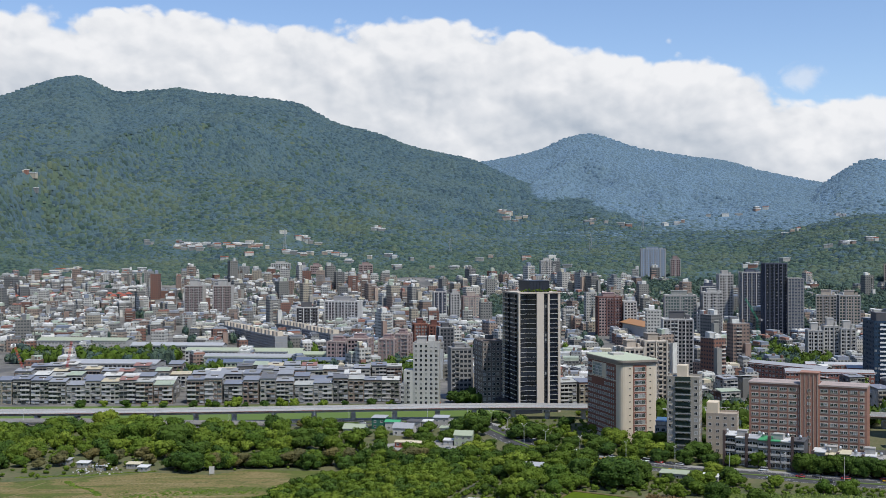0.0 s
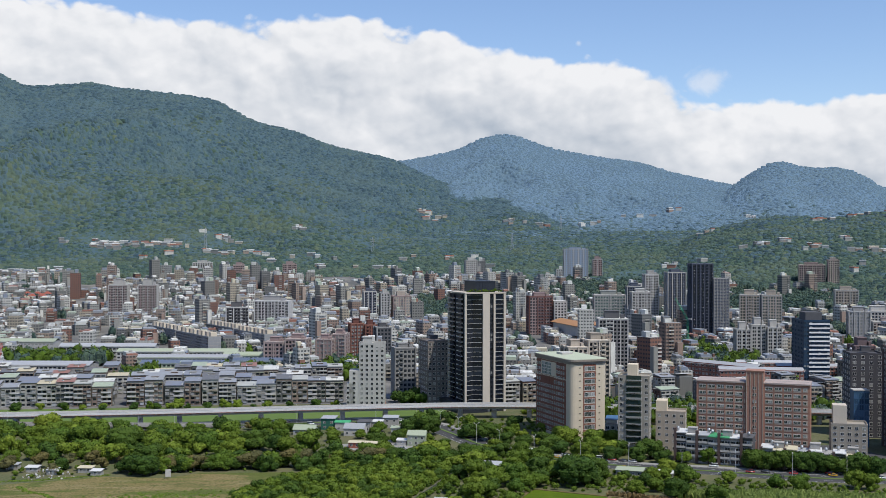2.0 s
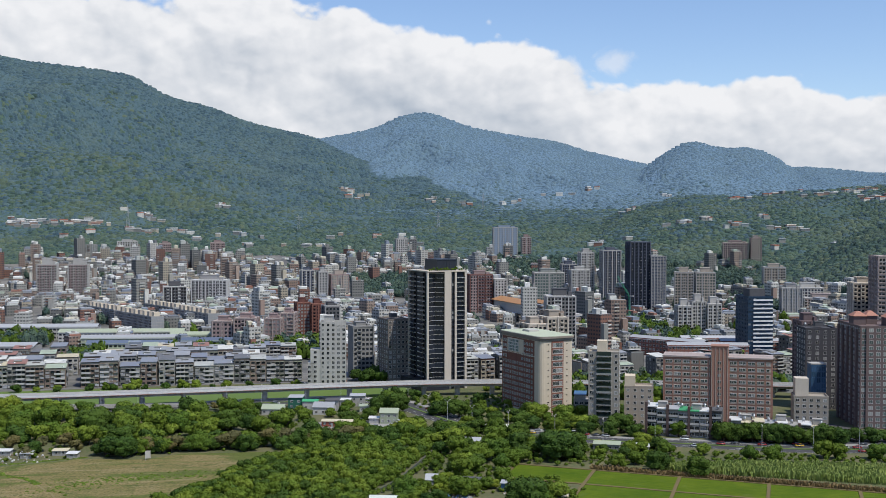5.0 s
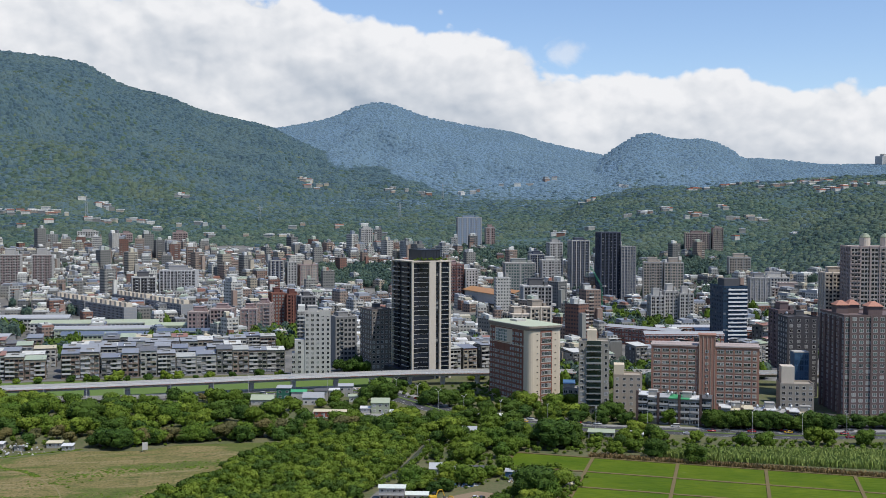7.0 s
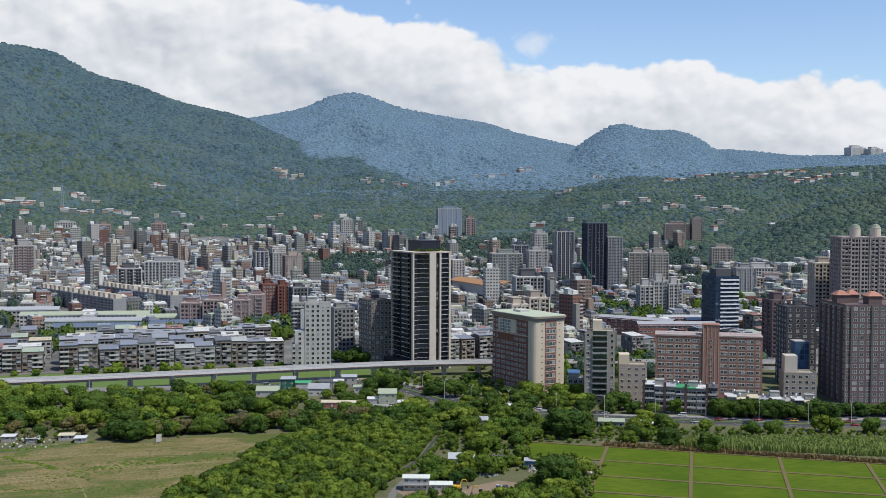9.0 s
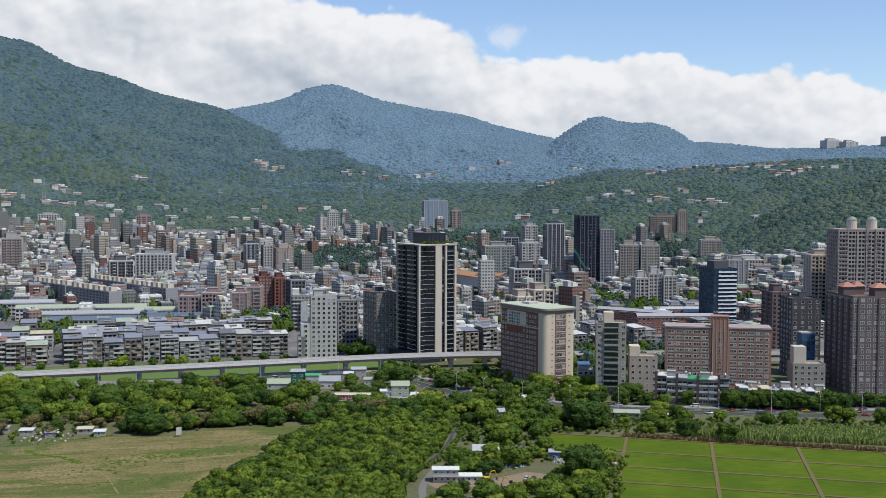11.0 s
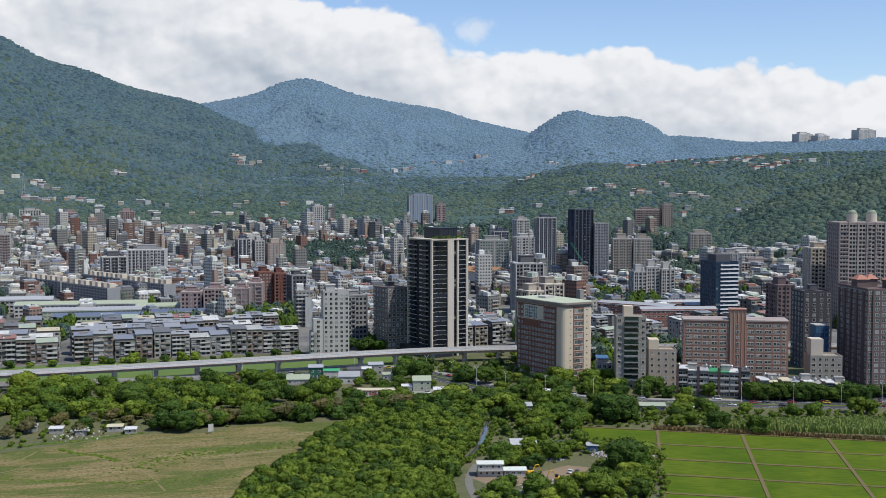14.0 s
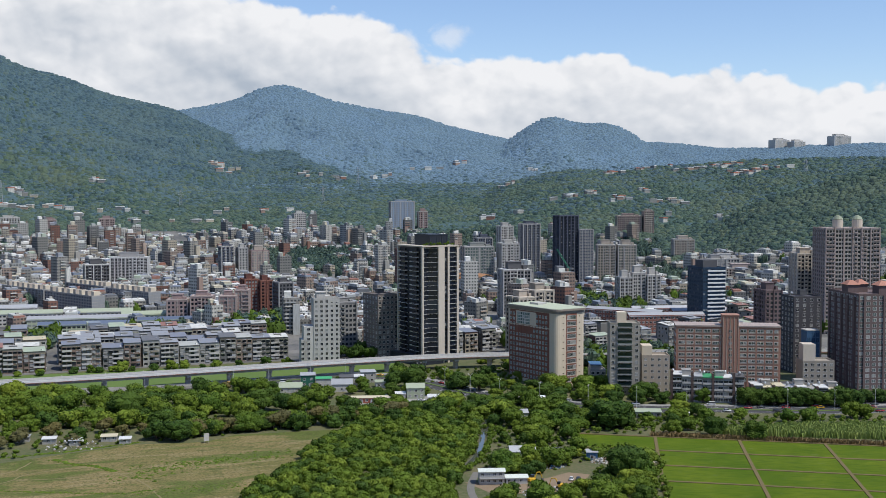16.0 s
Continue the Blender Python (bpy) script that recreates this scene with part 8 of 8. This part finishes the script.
hut("long_hut", "long low rust-red hut with cream roof", -27, 611, -14, 20, 7, 3.0, 0.6, SHEET_RED, SHEET_CREAM, 3)
hut("shed", "two-storey pale green metal shed", 6, 615, -12, 10, 9, 6.2, 2.0, SHEET_GREEN, SHEET_GREEN)
hut("shed", "small pale shed with a blue stripe", 0, 617, -12, 5.5, 5, 2.8, 0, WHITE_WALL, SHEET_WHITE)
hut("house", "low house with white metal roof", 14, 600, -14, 9, 7, 3.0, 0, PALE_CONCRETE, SHEET_WHITE)
hut("shed", "grey-green storage shed among trees", 38, 541, -12, 11, 8, 3.8, 1.2, SHEET_GREEN, SHEET_GREY)
hut("shack", "grey tin shack with a pitched roof", 10, 464, -14, 11, 7, 3.0, 1.8, SHEET_GREY, SHEET_GREY)
hut("shack", "rough tin shack with patched roof", 25, 462, -18, 8, 5, 2.6, 0, SHEET_GREY, DARK_GREY)
hut("shed", "small blue metal shed", 40, 450, -20, 4.5, 4, 3.6, 0, SHEET_BLUE, SHEET_GREY)
hut("shed", "low shed with pale flat roof", 104, 527, -22, 13, 7, 3.0, 0, CONCRETE, SHEET_GREEN)
hut("shed", "low shed with white flat roof", 66, 580, -20, 9, 6, 3.0, 0, CONCRETE, SHEET_WHITE)
hut("shed", "low shed with pale flat roof", 122, 520, -22, 8, 6, 2.8, 0, PALE_CONCRETE, SHEET_WHITE)
for x, y, w, lab, roof in ((-186, 556, 6, "tin garden hut with pale roof", SHEET_WHITE), (-174, 549, 5, "tin garden hut with grey roof", SHEET_GREY), (-160, 553, 7, "garden hut with straw-coloured roof", SHEET_CREAM), (-198, 564, 6, "garden hut with blue-grey roof", SHEET_GREY), (-152, 545, 5, "garden hut with white roof", SHEET_WHITE), (-84, 622, 6, "hut with white metal roof in the trees", SHEET_WHITE), (-74, 624, 5, "hut with white metal roof in the trees", SHEET_WHITE)):
    hut("garden_hut", lab, x, y, -8, w, 4, 2.4, 0, CONCRETE, roof, group="garden huts")


def site_office(x, y, turn, w, floors, label):
    """White prefabricated site office with a pale roof, windows and an outside stair."""
    t = thing("site_office", label, "building", x, y, 0, turn)
    h = 2.6 * floors
    bm = bmesh.new()
    box(bm, -w / 2, w / 2, -2.6, 2.6, 0, h)
    part("wall", bm, WHITE_WALL, t)
    bm = bmesh.new()
    gable(bm, -w / 2, w / 2, -2.6, 2.6, h, h + 0.7, 0.5)
    part("roof", bm, rough_paint("pale_green_white_sheet", (0.60, 0.63, 0.57), (0.54, 0.57, 0.52), rough=0.5), t)
    for f in range(floors):
        for i in range(int(w / 2.4)):
            again("window", window_mesh(1.0, 0.9, GLASS_DARK, FRAME_PALE, 1), t, pose(-w / 2 + 1.2 + i * 2.4, -2.62, 1.5 + f * 2.6))
    if floors > 1:
        bm = bmesh.new()
        box(bm, -w / 2, w / 2, -3.8, -2.62, 2.45, 2.6)
        for i in range(int(w) + 1):
            box(bm, -w / 2 + i, -w / 2 + i + 0.05, -3.8, -3.75, 2.6, 3.6)
        box(bm, -w / 2, w / 2, -3.8, -3.75, 3.6, 3.66)
        part("gallery", bm, STEEL, t)
    return t


site_office(-12.2, 428, -14, 10, 2, "two-storey white prefabricated site office with gallery")
site_office(-2.6, 425.6, -14, 8.5, 1, "white prefabricated site office")


def excavator(x, y, turn, reach):
    """Yellow tracked digger: tracks, body, cab, boom, arm and bucket."""
    t = thing("excavator", "yellow tracked excavator on bare earth", "excavator", x, y, 0.05, turn)
    for yy in (-1.1, 1.1):
        bm = bmesh.new()
        prism(bm, [(1.7 * math.cos(radians(a)) * (1 if abs(math.cos(radians(a))) < 0.9 else 1.0), 0.25 * math.sin(radians(a))) for a in range(0, 360, 30)], 0, 0.7)
        part("track", bm, RUBBER, t, local=pose(0, yy, 0))
    bm = bmesh.new()
    box(bm, -1.9, 1.0, -1.2, 1.2, 0.8, 1.9, 0, 0.12)
    part("body", bm, YELLOW_PAINT, t)
    bm = bmesh.new()
    box(bm, -0.1, 1.2, 0.2, 1.2, 1.9, 3.0, 0, 0.1)
    part("cab", bm, (GLASS_DARK,), t)
    top = (3.2, 0, 4.2)
    bm = bmesh.new()
    beam(bm, (0.9, -0.3, 1.6), (2.0, -0.3, 3.9), 0.22, 8)
    beam(bm, (2.0, -0.3, 3.9), (3.6, -0.3, 3.9), 0.2, 8)
    part("boom", bm, YELLOW_PAINT, t)
    bm = bmesh.new()
    beam(bm, (3.6, -0.3, 3.9), (3.6 + reach, -0.3, 1.3), 0.16, 8)
    part("arm", bm, YELLOW_PAINT, t)
    bm = bmesh.new()
    prism(bm, [(0, -0.4), (0.7, -0.4), (0.7, 0.4), (0, 0.4)], 0.3, 1.2)
    part("bucket", bm, DARK_GREY, t, local=pose(3.3 + reach, -0.3, 0))
    return t


excavator(3.5, 423.5, 10, 1.0)
excavator(10.5, 411.5, 150, 0.8)


def rubble(x, y, n, spread, mats, label, seed):
    r = random.Random(seed)
    bm = bmesh.new()
    for i in range(n):
        a, q = r.uniform(0, 6.28), spread * math.sqrt(r.random())
        cx, cy = x + q * math.cos(a), y + q * math.sin(a) * 0.7
        k = r.uniform(0.2, 0.65)
        hgt = max(0.2, (1 - q / spread) * spread * 0.4)
        zz = r.uniform(-0.1, hgt)
        vs = bmesh.ops.create_icosphere(bm, subdivisions=1, radius=k, matrix=Matrix.Translation((cx, cy, zz)))["verts"]
        for v in vs:
            v.co += Vector((r.uniform(-.25, .25), r.uniform(-.25, .25), r.uniform(-.2, .2))) * k
        for f in {f for v in vs for f in v.link_faces}:
            f.material_index = i % len(mats)
    return tagged(part("rubble_heap", bm, mats, None), label, "rubble", kind="stuff")


rubble(64, 441, 140, 5.5, (SHEET_CREAM, PALE_CONCRETE, WHITE_WALL), "heap of pale broken timber and rubble", 1)
rubble(50, 448, 90, 5, (PALE_CONCRETE, CONCRETE, DIRT, WHITE_WALL), "heap of pale mixed rubble", 2)
rubble(2, 408, 120, 9, (CONCRETE, DIRT, PALE_CONCRETE), "scattered stones and scrap in a yard", 3)
rubble(24, 452, 120, 9, (CONCRETE, PALE_CONCRETE, SHEET_RED, DARK_GREY, SHEET_BLUE), "scattered scrap beside tin shacks", 4)
rubble(-172, 546, 60, 13, (CONCRETE, PALE_CONCRETE, DIRT), "scattered pale clutter on garden plots", 5)

# big board on posts at the field's edge
t = thing("board", "white blank board on two posts in the grass", "board", -113.3, 536, 0, 20)
bm = bmesh.new()
box(bm, -1.3, 1.3, -0.06, 0.06, 1.0, 4.6)
part("panel", bm, WHITE_WALL, t)
for xx in (-1.1, 1.1):
    bm = bmesh.new()
    cylinder(bm, xx, 0.1, -0.2, 4.4, 0.06, n=6)
    part("post", bm, STEEL, t)


# ---- vehicles ----
def car_model(name, label, paint, van=False):
    t = thing(name, label, "car", 0, -300)
    L, W = (4.8, 1.8) if van else (4.4, 1.75)
    bm = bmesh.new()
    prof = [(-L / 2, 0.35), (L / 2, 0.35), (L / 2, 0.75), (L / 2 - 0.15, 0.95), (-L / 2 + 0.05, 1.0)]
    rows = [[bm.verts.new((x, y, z)) for x, z in prof] for y in (-W / 2, W / 2)]
    bm.faces.new(rows[0]), bm.faces.new(rows[1][::-1])
    for i in range(len(prof)):
        j = (i + 1) % len(prof)
        bm.faces.new((rows[0][i], rows[1][i], rows[1][j], rows[0][j]))
    bmesh.ops.recalc_face_normals(bm, faces=bm.faces[:])
    bmesh.ops.bevel(bm, geom=bm.edges[:], offset=0.09, segments=2, affect="EDGES")
    part("body", bm, paint, t, "", True)
    bm = bmesh.new()
    h = 1.95 if van else 1.48
    a, b, c2, d2 = (-L / 2 + 0.15, L / 2 - 0.7, -L / 2 + 0.3, L / 2 - 1.3) if van else (-L / 2 + 0.4, L / 2 - 1.0, -L / 2 + 1.0, L / 2 - 1.9)
    lo = [bm.verts.new(q) for q in ((a, -W / 2 + 0.08, 0.95), (b, -W / 2 + 0.08, 0.95), (b, W / 2 - 0.08, 0.95), (a, W / 2 - 0.08, 0.95))]
    hi = [bm.verts.new(q) for q in ((c2, -W / 2 + 0.25, h), (d2, -W / 2 + 0.25, h), (d2, W / 2 - 0.25, h), (c2, W / 2 - 0.25, h))]
    for i in range(4):
        bm.faces.new((lo[i], lo[(i + 1) % 4], hi[(i + 1) % 4], hi[i])).material_index = 0
    bm.faces.new(hi).material_index = 1
    part("cabin", bm, (GLASS_DARK, paint), t)
    bm = bmesh.new()
    bmesh.ops.create_cone(bm, cap_ends=True, segments=14, radius1=0.33, radius2=0.33, depth=0.22, matrix=pose(0, 0, 0, 90, 0, 0))
    wheel = part("wheel", bm, RUBBER, t, local=pose(-L / 2 + 0.85, -W / 2 + 0.06, 0.33))
    bm = bmesh.new()
    bmesh.ops.create_cone(bm, cap_ends=True, segments=10, radius1=0.19, radius2=0.19, depth=0.26, matrix=pose(0, 0, 0, 90, 0, 0))
    rim = part("rim", bm, STEEL, wheel)
    for x, y in ((-L / 2 + 0.85, W / 2 - 0.06), (L / 2 - 0.9, -W / 2 + 0.06), (L / 2 - 0.9, W / 2 - 0.06)):
        again("rim", rim, again("wheel", wheel, t, pose(x, y, 0.33)), pose(0, 0, 0))
    return t


def car_paint(name, c):
    return rough_paint(name, c, tuple(x * 0.92 for x in c), rough=0.25, stain=0.05, vary=0.03, spec=0.6)


CARS = [car_model("car", "white hatchback car on the road", car_paint("white_car_paint", (0.7, 0.7, 0.7))), car_model("car", "dark grey saloon car on the road", car_paint("grey_car_paint", (0.06, 0.06, 0.065))), car_model("car", "silver saloon car on the road", car_paint("silver_car_paint", (0.42, 0.43, 0.44))),
        car_model("taxi", "yellow taxi cab on the road", car_paint("taxi_yellow_paint", (0.62, 0.36, 0.02))), car_model("van", "white delivery van by the road", car_paint("van_white_paint", (0.72, 0.72, 0.72)), True), car_model("car", "red hatchback car on the road", car_paint("red_car_paint", (0.35, 0.03, 0.03)))]
car_seen = set()
cars_rng = random.Random(8)


def put_car(k, x, y, turn, z=0.09):
    m = pose(x, y, z, 0, 0, turn)
    if k in car_seen:
        copy_thing(CARS[k], m)["group"] = "cars on the road"
    else:
        car_seen.add(k)
        CARS[k].matrix_basis = m
        CARS[k]["group"] = "cars on the road"


for i in range(4, len(ROAD) - 1):
    p, q = ROAD[i], (ROAD[i + 1] - ROAD[i]).normalized()
    n = Vector((q.y, -q.x))
    ang = math.degrees(math.atan2(q.y, q.x))
    for off in (-10.6, -6.2, -2.8, 2.8, 6.4):
        chance = 0.4 if off < -9 else 0.12
        if cars_rng.random() < chance and (p.x > 60 or off > -9):
            at = p + n * off + q * cars_rng.uniform(-1, 1)
            put_car(cars_rng.choice((0, 0, 1, 1, 2, 2, 3, 4, 5) if cars_rng.random() < 0.9 else (3,)), at.x, at.y, ang + (180 if off < 0 else 0), 0.23 if off < -9 else 0.09)
for k, x, y, a in ((0, 20, 422, 60), (1, 22.5, 421, 60), (2, 3, 605, -10), (1, 1.5, 589, 40), (1, 5, 588, 40), (4, -6, 597, -12), (5, -36, 642, 80), (0, 12, 606, -12)):
    put_car(k, x, y, a, 0.06)


# ---- street lamps ----
lamp = thing("street_lamp", "white double-armed street lamp", "lamp", 0, -320, 0)
bm = bmesh.new()
cylinder(bm, 0, 0, 0, 10.5, 0.13, 0.08, 8)
part("pole", bm, FRAME_PALE, lamp)
for sgn in (-1, 1):
    bm = bmesh.new()
    beam(bm, (0, 0, 10.2), (0, sgn * 1.6, 11.4), 0.07, 6)
    arm = part("arm", bm, FRAME_PALE, lamp)
    bm = bmesh.new()
    box(bm, -0.2, 0.2, sgn * 1.5 - 0.35, sgn * 1.5 + 0.55, 11.3, 11.5, 0, 0.05)
    part("lantern", bm, WHITE_WALL, arm)
spots = []
for i in range(6, len(ROAD), 4):
    q = (ROAD[min(i + 1, len(ROAD) - 1)] - ROAD[i - 1]).normalized()
    spots.append((ROAD[i].x, ROAD[i].y, math.degrees(math.atan2(q.y, q.x))))
for i, (x, y, a) in enumerate(spots):
    t = lamp if i == 0 else copy_thing(lamp, pose(x, y, 0.3, 0, 0, a))
    t.matrix_basis = pose(x, y, 0.3, 0, 0, a)
    t["group"] = "street lamps"

# noise fence and railing along the road by the railway
bm = bmesh.new()
line = [p for p in ROAD if p.x < 10]
ribbon(bm, line, -10.2, -10.1, 0, 1.3)
fence = part("road_fence", bm, STEEL, None)
tagged(fence, "grey metal fence beside the road", "fence", kind="structure")

# ---- cranes and masts ----
def crane(x, y, z, h, turn, jib, tilt, paint, label):
    """Tower crane or luffing crane: lattice mast, jib and cab."""
    t = thing("crane", label, "crane", x, y, z, turn)
    def lattice(bm, a, b, w, bays):
        a, b = Vector(a), Vector(b)
        q = (b - a).to_track_quat("Z", "Y").to_matrix()
        corners = [q @ Vector((sx * w, sy * w, 0)) for sx, sy in ((-1, -1), (1, -1), (1, 1), (-1, 1))]
        for c in corners:
            beam(bm, a + c, b + c, w * 0.16, 4)
        for i in range(bays):
            p0, p1 = a.lerp(b, i / bays), a.lerp(b, (i + 1) / bays)
            for k in range(4):
                beam(bm, p0 + corners[k], p1 + corners[(k + 1) % 4], w * 0.10, 4)
    bm = bmesh.new()
    lattice(bm, (0, 0, 0), (0, 0, h), 0.8, 10)
    part("mast", bm, paint, t)
    bm = bmesh.new()
    lattice(bm, (0, 0, h), (jib * math.cos(radians(tilt)), 0, h + jib * math.sin(radians(tilt))), 0.6, 10)
    part("jib", bm, paint, t)
    bm = bmesh.new()
    box(bm, -4.5, -1, -0.9, 0.9, h - 0.5, h + 1.2)
    part("counterweight", bm, CONCRETE, t)
    return t


RED_STEEL = rough_paint("red_crane_paint", (0.42, 0.07, 0.05), (0.36, 0.06, 0.04), rough=0.5)
GREEN_STEEL = rough_paint("green_crane_paint", (0.05, 0.30, 0.16), (0.04, 0.25, 0.13), rough=0.5)
crane(-300, 872, 0, 12, 80, 26, 70, RED_STEEL, "red luffing crane among houses")
crane(-336, 880, 0, 10, 150, 24, 62, RED_STEEL, "red luffing crane among houses")
crane(300, 1045, base_of(300, 1045), 34, 130, 24, 55, GREEN_STEEL, "green tower crane at a building site")
for x, y, h in ((-326, 2260, 48), (16, 2390, 34), (326, 2420, 38), (561, 3080, 52), (1333, 2078, 26)):
    t = thing("pylon", "grey lattice pylon on the wooded slope", "pylon", x, y, float(land(np.array([x]), np.array([y]))[0]))
    bm = bmesh.new()
    for sx, sy in ((-1, -1), (1, -1), (1, 1), (-1, 1)):
        beam(bm, (sx * 3.2, sy * 3.2, 0), (sx * 0.5, sy * 0.5, h), 0.28, 4)
    for i in range(6):
        a, b = i / 6, (i + 1) / 6
        for k, (p, q) in enumerate((((-1, -1), (1, -1)), ((1, -1), (1, 1)), ((1, 1), (-1, 1)), ((-1, 1), (-1, -1)))):
            wa, wb = 3.2 - 2.7 * a, 3.2 - 2.7 * b
            beam(bm, (p[0] * wa, p[1] * wa, h * a), (q[0] * wb, q[1] * wb, h * b), 0.16, 4)
    part("mast", bm, STEEL, t)
    for zz in (0.72, 0.86):
        bm = bmesh.new()
        beam(bm, (-6, 0, h * zz), (6, 0, h * zz), 0.22, 4)
        part("arm", bm, STEEL, t)

# weeds on the dry field: a green strip and the ragged edges of old ditches
weeds = []
wr = random.Random(19)
for line, width, per, size in (([(-146, 478), (-138, 491), (-125, 496), (-110, 501), (-88, 502)], 3.2, 5.0, (0.4, 1.1)), ([(-180, 523), (-171, 511), (-164, 506), (-155, 494)], 0.35, 3.0, (0.5, 1.3)), ([(-215, 482), (-200, 476), (-177, 466), (-153, 457), (-142, 459)], 0.3, 2.0, (0.4, 0.9)), ([(-142, 455), (-114, 454), (-100, 462)], 2.6, 3.0, (0.3, 0.9)), ([(-205, 532), (-189, 535), (-172, 538), (-144, 547)], 0.5, 2.0, (0.5, 1.3))):
    for p in smooth_line(line, 1.0):
        for _ in range(int(per + wr.random())):
            k = wr.uniform(*size)
            weeds.append((p.x + wr.gauss(0, width * 2.0), p.y + wr.gauss(0, width * 1.4), -0.15, k, k * wr.uniform(0.6, 1.1)))
weeds = np.array(weeds)
many("field_weeds", "ragged green weeds on the mown field", "weeds", LEAF, weeds[:, 0], weeds[:, 1], weeds[:, 2] + 0.1, weeds[:, 3], weeds[:, 4] * 0.5, [lump(500 + q) for q in range(6)], 17, False)
rubble(20, 446, 150, 8, (CONCRETE, PALE_CONCRETE, SHEET_BLUE, DIRT), "broken concrete and scrap beside the yard", 8)
rubble(46, 446, 120, 6, (PALE_CONCRETE, WHITE_WALL, DIRT), "heap of pale rubble among trees", 9)
rubble(-8, 398, 90, 6, (CONCRETE, DIRT, SHEET_GREEN), "scattered stones and weeds before the offices", 10)
for kind, x, y, rad in (("green", 27, 446, 4.2), ("dark", 12, 437, 4.0), ("green", 35, 456, 3.6), ("light", 2, 440, 3.6), ("green", 8, 398, 4.2), ("dark", -10, 410, 3.2)):
    plant(kind, x, y, rad)
for i, (x, y) in enumerate(scatter([(-2, 428), (18, 434), (30, 452), (62, 448), (66, 466), (30, 474), (4, 462), (-8, 446)], 16, 5.5, 71) + scatter([(14, 400), (30, 412), (42, 432), (52, 428), (44, 396), (20, 388)], 12, 5.5, 72)):
    plant(("green", "dark", "green", "light")[i % 4], x, y, trees_rng.uniform(3.0, 5.0))
yard_green = [(x, y, -0.3, k, k * 0.9) for x, y, k in ((x, y, wr.uniform(1.0, 2.2)) for x, y in scatter([(-8, 446), (16, 436), (40, 450), (68, 446), (70, 470), (30, 480), (-2, 470)], 130, 3.2, 73) + scatter([(-22, 400), (14, 403), (26, 414), (38, 436), (60, 434), (50, 390), (-20, 385)], 130, 3.2, 74))]
merged("undergrowth", "shrubs and weeds round the earth yard", "shrubs", LEAF, yard_green, SMALL)
for i in range(8):
    plant("dark", 238 + i * 8.2, 529 - i * 2.1, trees_rng.uniform(5.4, 6.6), group="street trees")
